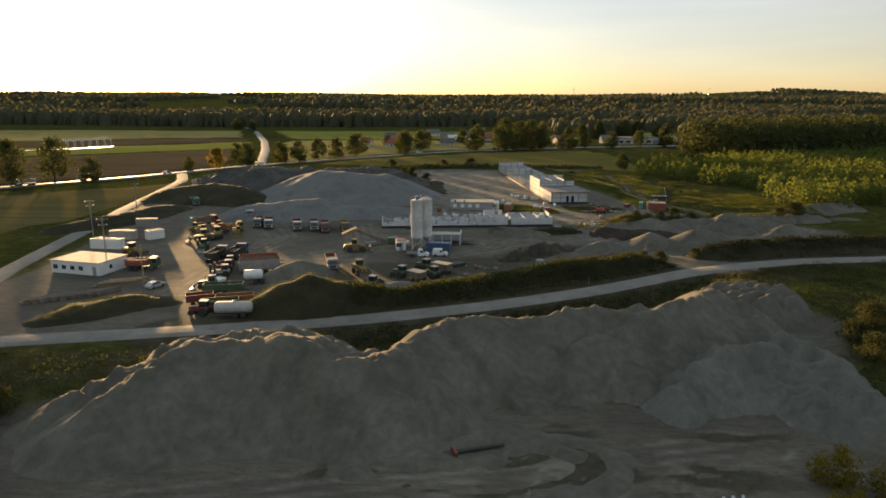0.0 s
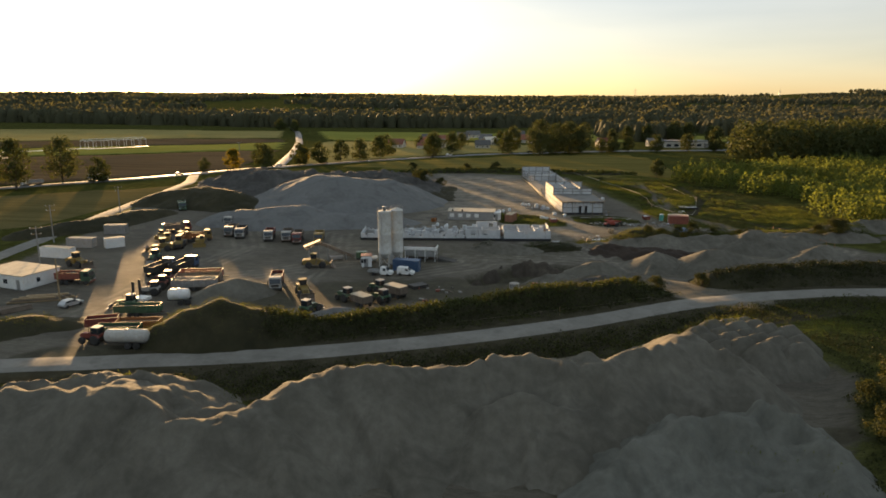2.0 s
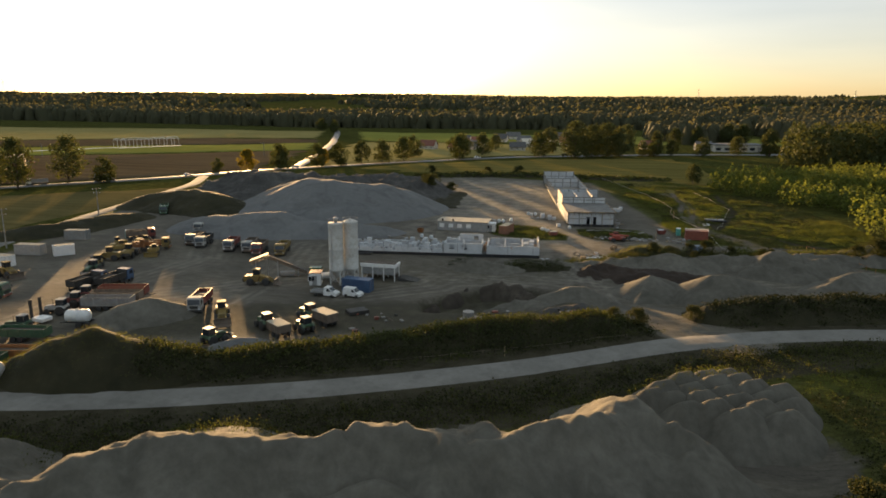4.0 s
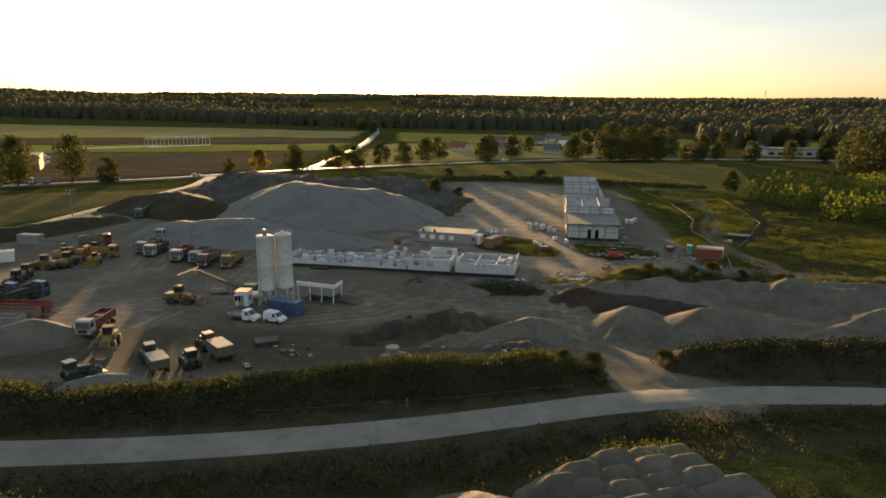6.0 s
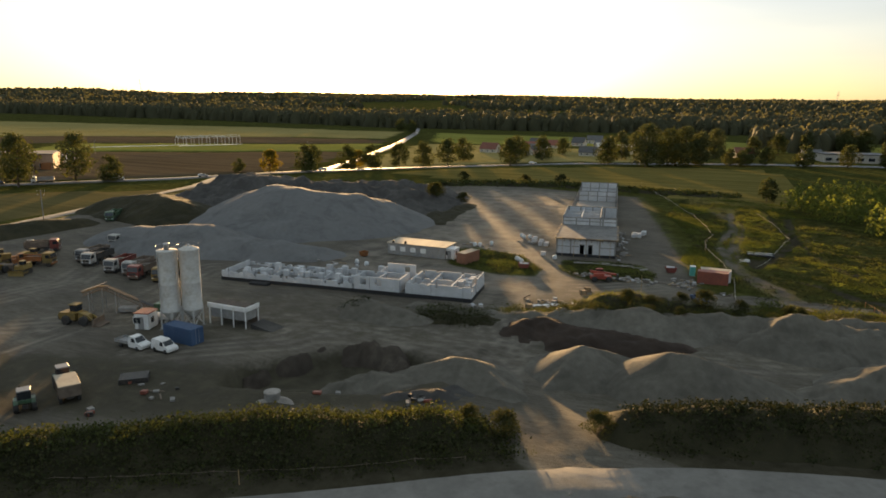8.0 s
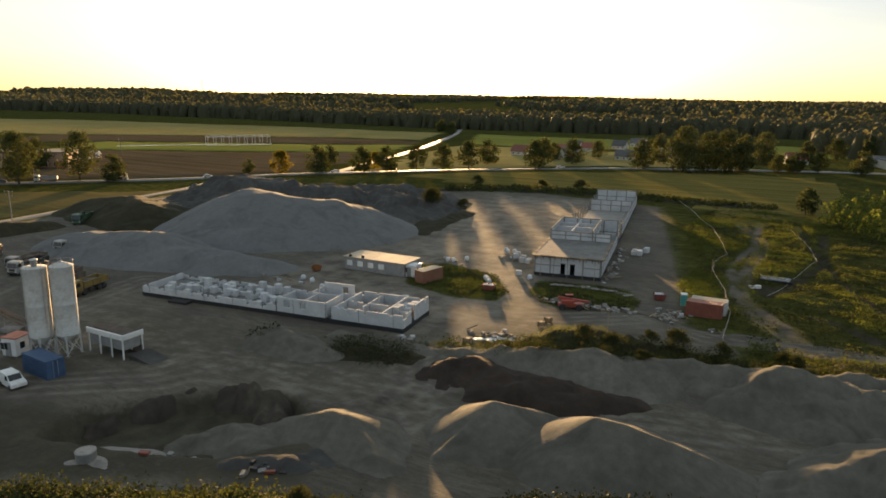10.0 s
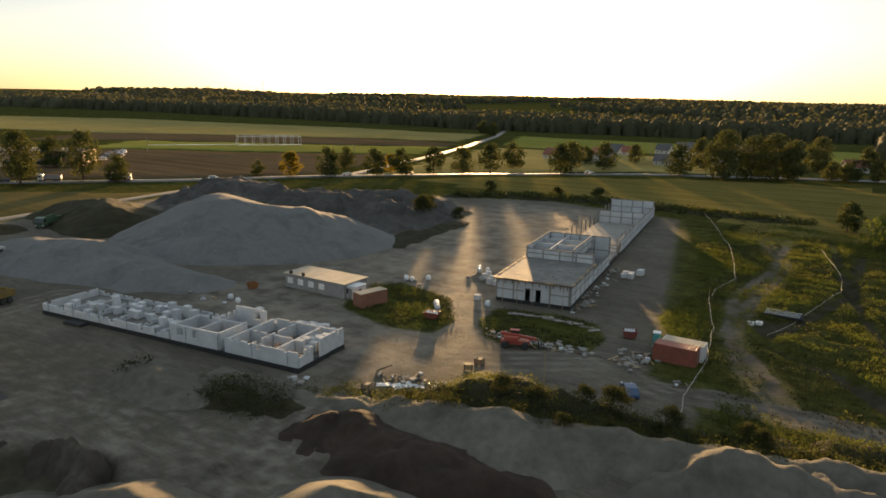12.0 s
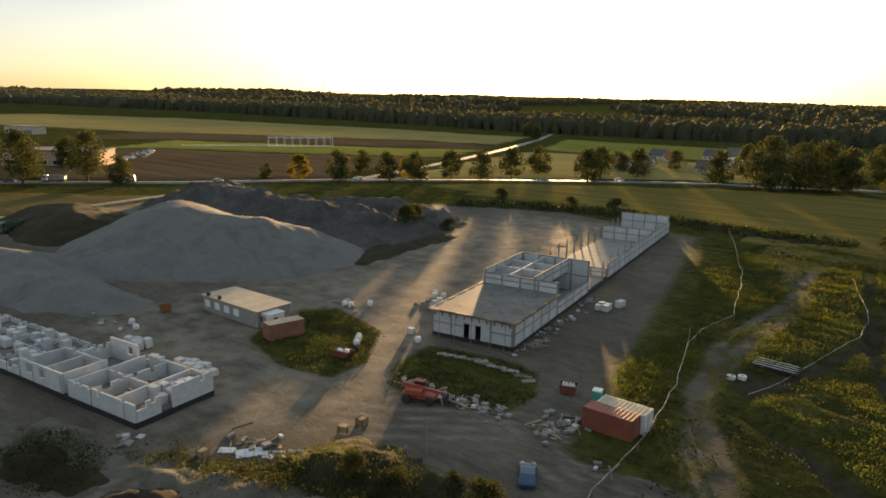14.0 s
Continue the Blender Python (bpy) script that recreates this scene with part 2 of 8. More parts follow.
TURF = heap_material("overgrown_soil", (0.026, 0.025, 0.013), (0.042, 0.038, 0.02), (0.065, 0.054, 0.03), 0.2)
ROAD = surface("compacted_sand_road", (0.135, 0.127, 0.112), (0.205, 0.193, 0.173), 0.16, 1.3, 0.95, 0, 0.08, 0.0, (0.1, 0.092, 0.08), True)
ASPHALT = surface("worn_asphalt", (0.07, 0.068, 0.066), (0.11, 0.105, 0.1), 0.1, 2.0, 0.6, 0, 0.02, 0.0, None, True)
CONCRETE = surface("grey_concrete", (0.2, 0.19, 0.175), (0.29, 0.28, 0.26), 0.4, 5.0, 0.9, 0, 0.01, 0.1, (0.13, 0.125, 0.115))
BLOCK = surface("white_aerated_block", (0.48, 0.495, 0.51), (0.6, 0.615, 0.63), 0.5, 5.0, 0.85, 0, 0.008, 0.18, (0.4, 0.39, 0.37))
BITUMEN = surface("black_bitumen_coat", (0.015, 0.015, 0.016), (0.03, 0.03, 0.032), 1.2, 6.0, 0.8, 0, 0.01)
CLAY = surface("clay_brick", (0.42, 0.26, 0.17), (0.5, 0.33, 0.22), 0.9, 7.0, 0.85, 0, 0.01, 0.3)
WOOD = surface("raw_timber", (0.3, 0.2, 0.1), (0.42, 0.3, 0.17), 1.5, 12.0, 0.75, 0, 0.01, 0.35)
DARK_WOOD = surface("weathered_timber", (0.13, 0.095, 0.07), (0.22, 0.17, 0.13), 1.0, 9.0, 0.8, 0, 0.02, 0.3)
ROOF_TAN = surface("pale_felt_roof", (0.42, 0.35, 0.26), (0.52, 0.44, 0.33), 0.6, 4.0, 0.8, 0, 0.01, 0.1, (0.3, 0.25, 0.19))
STEEL = surface("galvanised_steel", (0.45, 0.45, 0.45), (0.6, 0.6, 0.6), 1.2, 8.0, 0.45, 0.7, 0.004, 0.15, (0.3, 0.25, 0.2))
SILO = surface("weathered_silo_paint", (0.5, 0.5, 0.48), (0.6, 0.595, 0.57), 0.5, 3.0, 0.85, 0, 0.004, 0.05, (0.36, 0.33, 0.27))
WHITE = surface("white_paint", (0.7, 0.7, 0.69), (0.82, 0.82, 0.8), 0.8, 5.0, 0.4, 0, 0.003, 0.1, (0.55, 0.52, 0.47))
RUBBER = surface("black_rubber", (0.02, 0.02, 0.02), (0.035, 0.034, 0.033), 3.0, 14.0, 0.8, 0, 0.01, 0.2, (0.1, 0.085, 0.07))
CHASSIS = surface("dark_chassis", (0.03, 0.03, 0.03), (0.06, 0.055, 0.05), 1.5, 8.0, 0.6, 0.3, 0.005, 0.2, (0.12, 0.1, 0.08))
RED = surface("red_paint", (0.17, 0.03, 0.022), (0.23, 0.042, 0.03), 0.8, 6.0, 0.5, 0, 0.003, 0.25, (0.17, 0.1, 0.07))
BRIGHT_RED = surface("bright_red_paint", (0.34, 0.05, 0.03), (0.42, 0.07, 0.04), 0.8, 6.0, 0.55, 0, 0.003, 0.1, (0.22, 0.11, 0.07))
RUST = surface("red_oxide_steel", (0.2, 0.055, 0.035), (0.3, 0.085, 0.05), 0.8, 6.0, 0.6, 0, 0.004, 0.15, (0.14, 0.06, 0.04))
BLUE = surface("blue_paint", (0.035, 0.075, 0.16), (0.05, 0.11, 0.21), 0.7, 6.0, 0.45, 0, 0.003, 0.2, (0.08, 0.12, 0.2))
YELLOW = surface("machine_yellow", (0.23, 0.15, 0.035), (0.3, 0.2, 0.05), 0.9, 6.0, 0.65, 0, 0.003, 0.4, (0.12, 0.095, 0.06))
ORANGE = surface("machine_orange", (0.25, 0.09, 0.025), (0.32, 0.12, 0.033), 0.9, 6.0, 0.65, 0, 0.003, 0.3, (0.2, 0.11, 0.06))
GREEN = surface("machine_green", (0.035, 0.085, 0.045), (0.05, 0.115, 0.06), 0.9, 6.0, 0.45, 0, 0.003, 0.2, (0.1, 0.12, 0.07))
TEAL = surface("teal_plastic", (0.05, 0.28, 0.26), (0.07, 0.36, 0.33), 0.9, 6.0, 0.5, 0, 0.002, 0.1)
GREY = surface("grey_paint", (0.25, 0.25, 0.25), (0.34, 0.34, 0.33), 0.9, 6.0, 0.5, 0.1, 0.003, 0.25, (0.2, 0.17, 0.14))
DUSTY = surface("dusty_white_paint", (0.36, 0.35, 0.325), (0.48, 0.465, 0.435), 0.9, 6.0, 0.7, 0, 0.003, 0.25, (0.3, 0.27, 0.22))
BROWN_LOAD = surface("loaded_soil", (0.06, 0.045, 0.035), (0.12, 0.09, 0.07), 1.0, 5.0, 0.95, 0, 0.06, 0.3)
GLASS = surface("dark_cab_glass", (0.02, 0.025, 0.03), (0.03, 0.035, 0.04), 1.0, 4.0, 0.12, 0, 0.0, 0.1)
SILVER = surface("silver_paint", (0.42, 0.43, 0.44), (0.5, 0.51, 0.52), 0.8, 6.0, 0.35, 0.4, 0.0, 0.1)
TARP = surface("pale_plastic_sheet", (0.6, 0.63, 0.66), (0.75, 0.77, 0.78), 1.2, 5.0, 0.4, 0, 0.02, 0.2)
RUBBLE = surface("broken_concrete", (0.22, 0.2, 0.18), (0.4, 0.37, 0.33), 0.9, 5.0, 0.9, 0, 0.03, 0.5)
ROOF_RED = surface("red_clay_roof", (0.2, 0.07, 0.045), (0.3, 0.11, 0.07), 0.8, 4.0, 0.8, 0, 0.02, 0.4)
ROOF_GREY = surface("grey_tile_roof", (0.09, 0.09, 0.095), (0.16, 0.155, 0.15), 0.8, 4.0, 0.75, 0, 0.02, 0.4)
RENDER = surface("pale_render", (0.55, 0.5, 0.42), (0.68, 0.63, 0.54), 0.4, 4.0, 0.85, 0, 0.005, 0.25)
BARK = surface("bark", (0.06, 0.045, 0.035), (0.12, 0.09, 0.07), 1.5, 9.0, 0.9, 0, 0.03, 0.3)
LEAF = leaf("leaves", (0.06, 0.07, 0.026), (0.07, 0.08, 0.03), (0.085, 0.093, 0.036), 0.3, 1.25)
LEAF_GOLD = leaf("turning_leaves", (0.1, 0.09, 0.016), (0.14, 0.11, 0.02), (0.18, 0.13, 0.03))
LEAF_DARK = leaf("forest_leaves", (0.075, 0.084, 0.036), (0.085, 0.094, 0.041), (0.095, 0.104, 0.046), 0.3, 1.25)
# Paler and greyer than the near leaves: distance haze put into the colour.
HAZED_FOREST = leaf("hazed_forest_leaves", (0.106, 0.104, 0.064), (0.113, 0.11, 0.068), (0.12, 0.117, 0.072), 0.44, 1.1)
# Dark, barely translucent leaf tone; the shade on bank faces is put into it.
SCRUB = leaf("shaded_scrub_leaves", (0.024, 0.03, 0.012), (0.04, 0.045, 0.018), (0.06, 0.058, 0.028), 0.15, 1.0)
LEAF_YOUNG = leaf("young_leaves", (0.062, 0.082, 0.023), (0.08, 0.102, 0.03), (0.1, 0.118, 0.038), 0.48, 1.8)
BUSH_LEAF = leaf("bush_leaves", (0.04, 0.047, 0.018), (0.055, 0.06, 0.024), (0.08, 0.078, 0.034), 0.3, 1.3)
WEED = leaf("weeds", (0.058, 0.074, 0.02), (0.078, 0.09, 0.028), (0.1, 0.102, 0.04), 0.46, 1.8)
DAMP = surface("damp_concrete_deck", (0.1, 0.097, 0.092), (0.19, 0.184, 0.172), 0.35, 4.0, 0.8, 0, 0.01, 0.05, (0.06, 0.058, 0.055))
BROWN_STEEL = surface("brown_painted_steel", (0.2, 0.085, 0.05), (0.29, 0.13, 0.08), 0.8, 6.0, 0.6, 0, 0.004, 0.15, (0.15, 0.08, 0.05))

# ---------------------------------------------------------------- mesh helpers
class Shape:
    """Collects vertices and faces for one part."""

    def __init__(self):
        self.v, self.f = [], []

    def add(self, verts, faces):
        k = len(self.v)
        self.v += [tuple(p) for p in verts]
        self.f += [tuple(i + k for i in q) for q in faces]
        return self

    def box(self, x, y, z, sx, sy, sz, turn=0.0, c=0.0):
        """A box standing on z, centred at x, y; c: the width of its chamfered edges."""
        hx, hy = sx / 2, sy / 2
        ct, st = math.cos(radians(turn)), math.sin(radians(turn))
        if c <= 0:
            vs = [(a * hx, b * hy, k * sz) for k in (0, 1) for a, b in ((-1, -1), (1, -1), (1, 1), (-1, 1))]
            fs = [(0, 3, 2, 1), (4, 5, 6, 7), (0, 1, 5, 4), (1, 2, 6, 5), (2, 3, 7, 6), (3, 0, 4, 7)]
        else:
            def ring(ix, iy):
                return [(-ix + c, -iy), (ix - c, -iy), (ix, -iy + c), (ix, iy - c), (ix - c, iy), (-ix + c, iy), (-ix, iy - c), (-ix, -iy + c)]
            vs = []
            for k, sh in ((0.0, c), (c, 0.0), (sz - c, 0.0), (sz, c)):
                vs += [(a, b, k) for a, b in ring(hx - sh * 0.7, hy - sh * 0.7)]
            fs = [tuple(range(7, -1, -1)), tuple(range(24, 32))]
            fs += [(r * 8 + i, r * 8 + (i + 1) % 8, r * 8 + 8 + (i + 1) % 8, r * 8 + 8 + i) for r in range(3) for i in range(8)]
        return self.add([(x + a * ct - b * st, y + a * st + b * ct, z + k) for a, b, k in vs], fs)

    def prism(self, outline, y0, y1, axis="y"):
        """An outline in x, z drawn out along y (or in x, y along z, or y, z along x)."""
        n = len(outline)
        def put(p, d):
            return (p[0], d, p[1]) if axis == "y" else (p[0], p[1], d) if axis == "z" else (d, p[0], p[1])
        vs = [put(p, y0) for p in outline] + [put(p, y1) for p in outline]
        fs = [tuple(range(n)), tuple(range(2 * n - 1, n - 1, -1))]
        fs += [(i, i + n, (i + 1) % n + n, (i + 1) % n) for i in range(n)]
        return self.add(vs, fs)

    def tube(self, a, b, r, r2=None, n=10):
        a, b = Vector(a), Vector(b)
        r2 = r if r2 is None else r2
        q = (b - a).to_track_quat("Z", "Y")
        vs = []
        for p, rr in ((a, r), (b, r2)):
            vs += [p + q @ Vector((rr * math.cos(2 * math.pi * i / n), rr * math.sin(2 * math.pi * i / n), 0)) for i in range(n)]
        fs = [tuple(range(n - 1, -1, -1)), tuple(range(n, 2 * n))] + [(i, (i + 1) % n, n + (i + 1) % n, n + i) for i in range(n)]
        return self.add(vs, fs)

    def lathe(self, profile, x=0.0, y=0.0, n=20):
        """A profile of (radius, z) turned round the upright axis."""
        vs = [(x + r * math.cos(2 * math.pi * i / n), y + r * math.sin(2 * math.pi * i / n), z) for r, z in profile for i in range(n)]
        m = len(profile)
        fs = [(k * n + i, k * n + (i + 1) % n, k * n + n + (i + 1) % n, k * n + n + i) for k in range(m - 1) for i in range(n)]
        fs += [tuple(range(n - 1, -1, -1)), tuple(range((m - 1) * n, m * n))]
        return self.add(vs, fs)

    def mesh(self, name, material, smooth=False):
        me = bpy.data.meshes.new(name)
        me.from_pydata(self.v, [], self.f)
        me.materials.append(material)
        if smooth:
            me.polygons.foreach_set("use_smooth", [True] * len(me.polygons))
        me.update()
        return me


def part(name, shape, material, parent, label="", smooth=False):
    ob = new(name, shape.mesh(name, material, smooth))
    ob.parent = parent
    return tagged(ob, label)


def thing(name, label, category, m, group="", kind=""):
    ob = new(name)
    ob.empty_display_size = 0.3
    ob.matrix_basis = m
    return tagged(ob, label, category, group, kind)


def solid(name, shape, material, label, category, m=None, group="", kind="", smooth=False):
    """A thing, or a piece of the setting, that is one mesh."""
    ob = new(name, shape.mesh(name, material, smooth))
    if m is not None:
        ob.matrix_basis = m
    return tagged(ob, label, category, group, kind)


def hump(x, y, scale, seed=0.0):
    return noise.noise(Vector((x / scale + seed, y / scale - seed * 0.7, seed)))


def seg_near(px, py, line):
    """For points px, py: the distance to a polyline and the value along it, interpolated from each vertex's third number."""
    best = np.full(px.shape, 1e9)
    val = np.zeros(px.shape)
    for a, b in zip(line[:-1], line[1:]):
        dx, dy = b[0] - a[0], b[1] - a[1]
        s = np.clip(((px - a[0]) * dx + (py - a[1]) * dy) / max(dx * dx + dy * dy, 1e-9), 0, 1)
        d = np.hypot(px - a[0] - s * dx, py - a[1] - s * dy)
        v = (a[2] + s * (b[2] - a[2])) if len(a) > 2 else s
        near = d < best
        best, val = np.where(near, d, best), np.where(near, v, val)
    return best, val


def fbm(x, y, scale, octaves=4, seed=1):
    """Smooth value noise over arrays, about -1 to 1."""
    out, amp, tot = np.zeros(np.shape(x)), 1.0, 0.0
    for o in range(octaves):
        u, v = x / scale + 17.3 * seed + 5.1 * o, y / scale - 9.7 * seed + 3.3 * o
        iu, iv = np.floor(u), np.floor(v)
        fu, fv = u - iu, v - iv
        fu, fv = fu * fu * (3 - 2 * fu), fv * fv * (3 - 2 * fv)
        def h(a, b):
            w = np.sin(a * 127.1 + b * 311.7 + seed * 13.7) * 43758.5453
            return w - np.floor(w)
        c = (h(iu, iv) * (1 - fu) + h(iu + 1, iv) * fu) * (1 - fv) + (h(iu, iv + 1) * (1 - fu) + h(iu + 1, iv + 1) * fu) * fv
        out += amp * (2 * c - 1)
        tot += amp
        amp *= 0.5
        scale = scale / 2
    return out / tot


def step(a, b, x):
    s = np.clip((x - a) / (b - a), 0, 1)
    return s * s * (3 - 2 * s)

# ---------------------------------------------------------------- the plan of the land
HAUL = [(-260, 40), (-150, 84), (-75, 103.5), (-48.6, 109), (-15.5, 117), (7.5, 126), (33, 139), (54.5, 154), (70, 161), (86, 166), (110, 169), (200, 184), (420, 250)]
SIDE = [(-92, 104), (-99, 130), (-104, 148), (-112, 195), (-121, 245), (-133, 322), (-146, 352)]
HIGHWAY = [(-520, 30), (-330, 178), (-204, 290), (-160, 338), (-130, 384), (-72, 446), (-10, 502), (85, 548), (180, 575), (330, 604), (700, 650)]
LANE = [(-118, 396), (-128, 436), (-147, 510), (-176, 608), (-231, 767), (-300, 935)]
RAMP = [(66, 158), (60, 160), (56.5, 163.5), (53.5, 168), (50, 172.5), (46, 177), (40, 186)]
YARD = [(-100, 106), (-75, 101), (-50, 108), (-42, 112), (-40, 122), (-20, 130), (9, 144), (30, 156), (52, 164), (62, 168), (110, 176), (116, 205), (100, 219), (80, 219), (76, 232), (69, 236), (66, 252), (63.4, 265), (61.9, 276), (57.6, 297), (51.6, 326), (42, 370), (-8, 384),
        (-46, 368), (-92, 338), (-122, 300), (-116, 245), (-103, 195), (-98, 150)]
PIT = [(-84, 44), (-66, 24), (-38, 15), (-8, 18), (18, 12), (38, 22), (50, 40), (47, 60), (52, 75), (62, 100), (72, 122), (66, 138), (52, 134), (30, 112), (-8, 98), (-20, 96), (-46, 92), (-70, 74)]
DITCH = [(112, 232), (96.2, 246.4), (93.8, 249.2), (89.5, 253.1), (84.8, 256.7), (80.6, 259.8), (80.5, 266), (84, 274), (92, 300), (93, 345)]
TRACK = [(88, 232), (84.5, 236.9), (80.7, 243.9), (77.2, 256.4), (75.6, 269.4), (76.2, 288.6), (77.8, 307), (78.1, 322), (70, 350)]
PATCHES = [[(15, 236), (12.7, 241), (10.2, 251.8), (14, 256.5), (27.9, 252.3), (35.4, 241.1), (35.8, 234), (27.8, 231.9)], [(43.1, 237.2), (38.5, 243.7), (37.9, 252.3), (49.8, 255), (56.5, 253.5), (59.6, 246.4), (59.3, 240.8), (53.3, 237.3), (47.1, 235.9)]]
FURROWS = [[(86, 358.7), (88.8, 329.7), (93.9, 286.8), (99, 262), (106, 248)], [(79.6, 261.7), (83.2, 259.4), (88.2, 254.3), (93, 249), (97.2, 242), (108, 232)], [(82, 318), (96, 312), (112, 309)], [(82, 306), (97, 301), (113, 298)], [(81, 296), (95, 291), (112, 287)], [(96, 284), (112, 278)], [(90, 268), (104, 262), (116, 254)]]
BYWAYS = [[(75.9, 260), (73.4, 273.3), (72.5, 288.9), (75.6, 312.7), (75.8, 355.6)], [(76.2, 288.3), (73.8, 272), (75.1, 259.3), (81, 250.8), (84.5, 242.9), (88, 234)], [(64.4, 238.9), (77.3, 233.9), (85.8, 233.9), (97, 230), (118, 224)]]


WHEELS = [[(43, 181), (36, 187), (20, 190), (0, 186), (-20, 178), (-42, 162)], [(43, 181), (41, 194), (35, 206), (33, 222), (31, 240), (30, 262), (24, 292), (12, 320)],
          [(-6, 167), (10, 178.5), (12, 184), (30, 188), (60, 196), (84, 203), (106, 209)], [(-58, 128), (-55, 160), (-50, 190), (-62, 216)], [(34, 222), (50, 229), (62, 238), (76, 232), (94, 233)],
          [(-30, 140), (-26, 160), (-27, 190), (-32, 212)], [(-6, 322), (12, 330), (36, 334)], [(-4, 345), (16, 340), (34, 346)], [(-44, 58), (-14, 66), (10, 70), (38, 76)], [(12, 62), (20, 58), (28, 62), (24, 69), (14, 68), (12, 62)]]
DUG = [(12, 162), (10, 168), (15.5, 174), (20, 180), (29, 183), (35, 179.5), (37, 174), (32, 168), (26, 165.5)]


def ruts(px, py):
    """Wheel marks side by side along the ways that lorries take: 1 in a mark, 0 between."""
    out = np.zeros(px.shape)
    for line in WHEELS:
        d = seg_near(px, py, line)[0] + 0.5 * fbm(px, py, 12, 2, 51)
        out = np.maximum(out, np.exp(-((d % 2.4 - 1.2) / 0.5) ** 2) * (1 - step(4.0, 6.5, d)))
    return out


def inside(px, py, poly):
    odd = np.zeros(px.shape, bool)
    for (ax, ay), (bx, by) in zip(poly, poly[1:] + poly[:1]):
        if ay != by:
            odd ^= ((ay > py) != (by > py)) & (px < (bx - ax) * (py - ay) / (by - ay) + ax)
    return odd


def cover(px, py, poly, soft):
    """1 inside a polygon, 0 outside, with a soft edge."""
    d, _ = seg_near(px, py, poly + poly[:1])
    return step(-soft, soft, np.where(inside(px, py, poly), d, -d))


def ground_z(px, py):
    px, py = np.asarray(px, float), np.asarray(py, float)
    z = 0.18 * fbm(px, py, 14, 3, 2) + 0.5 * fbm(px, py, 70, 2, 5) * step(20, 120, np.hypot(px, py - 180))
    road = np.minimum.reduce([seg_near(px, py, r)[0] for r in (HAUL, SIDE, HIGHWAY, LANE)])
    z = z * step(3.0, 12.0, road)
    z -= 2.2 * cover(px, py, PIT, 5.0)
    low = cover(px, py, [(44, 174), (60, 172), (112, 178), (112, 206), (84, 212), (60, 205), (40, 196)], 6.0)
    z -= 1.1 * low
    z -= 1.2 * np.exp(-(seg_near(px, py, [(-40, 99), (-10, 107), (10, 114), (35, 127), (60, 144)])[0] / 4.0) ** 2)
    z -= 0.9 * np.exp(-(seg_near(px, py, DITCH)[0] / 2.0) ** 2)
    z -= 0.7 * np.exp(-((px - 81) ** 2 + (py - 271) ** 2) / 20)
    rough = cover(px, py, [(62, 262), (74, 236), (112, 228), (120, 300), (100, 372), (58, 384), (54, 330)], 4.0)
    z += rough * (0.4 * fbm(px, py, 5.5, 3, 17) + 0.35 * fbm(px, py, 14, 2, 19))
    for line in FURROWS:
        near = seg_near(px, py, line)[0] + 0.8 * fbm(px, py, 8, 2, 71)
        z -= rough * (0.75 * np.exp(-(near / 1.1) ** 2) - 0.3 * np.exp(-((near - 2.2) / 1.0) ** 2))
    for line in BYWAYS:
        near = seg_near(px, py, line)[0]
        z -= 0.16 * np.exp(-((near - 0.95) / 0.5) ** 2)
    pad = cover(px, py, [(-8, 318), (34, 312), (36, 352), (-6, 362)], 4.0)
    z += pad * (0.3 * np.abs(fbm(px + 0.4 * py, 0.35 * py, 5.0, 3, 23)) + 0.1 * fbm(px, py, 3.5, 2, 29))
    ramp_off = seg_near(px, py, RAMP)[0]
    z += (1 - step(3.0, 6.0, ramp_off)) * (0.2 * fbm(px, py, 3.0, 3, 41) - 0.25 * np.exp(-((ramp_off - 1.1) / 0.8) ** 2))
    z -= 0.045 * ruts(px, py)
    z -= cover(px, py, DUG, 0.9) * (2.7 + 0.8 * fbm(px, py, 4, 3, 57))
    z += 1.1 * np.exp(-((px - 31) / 4.5) ** 2 - ((py - 174) / 3.4) ** 2)
    z -= 0.14 * np.exp(-((seg_near(px, py, TRACK)[0] - 0.9) / 0.6) ** 2)
    r = np.hypot(px, py)
    far = step(900, 2500, r)
    z += far * (24 + 13 * fbm(px, py, 1500, 4, 7)) + step(2300, 4200, r) * 16 + step(700, 1600, r) * 4 * fbm(px, py, 400, 3, 3)
    z += 30 * np.exp(-(((px - 1520) / 420) ** 2 + ((py - 3500) / 500) ** 2)) + 18 * np.exp(-(((px + 2100) / 600) ** 2 + ((py - 1900) / 500) ** 2))
    return z


def gz(x, y):
    return float(ground_z(np.array([x]), np.array([y]))[0])


def axis_steps(a, b, fine, out_a, out_b, grow=1.09):
    core = list(np.arange(a, b + 1e-6, fine))
    lo, hi, s = [], [], fine
    p = a
    while p > out_a:
        s *= grow
        p -= s
        lo.append(p)
    p, s = b, fine
    while p < out_b:
        s *= grow
        p += s
        hi.append(p)
    return np.array(lo[::-1] + core + hi)


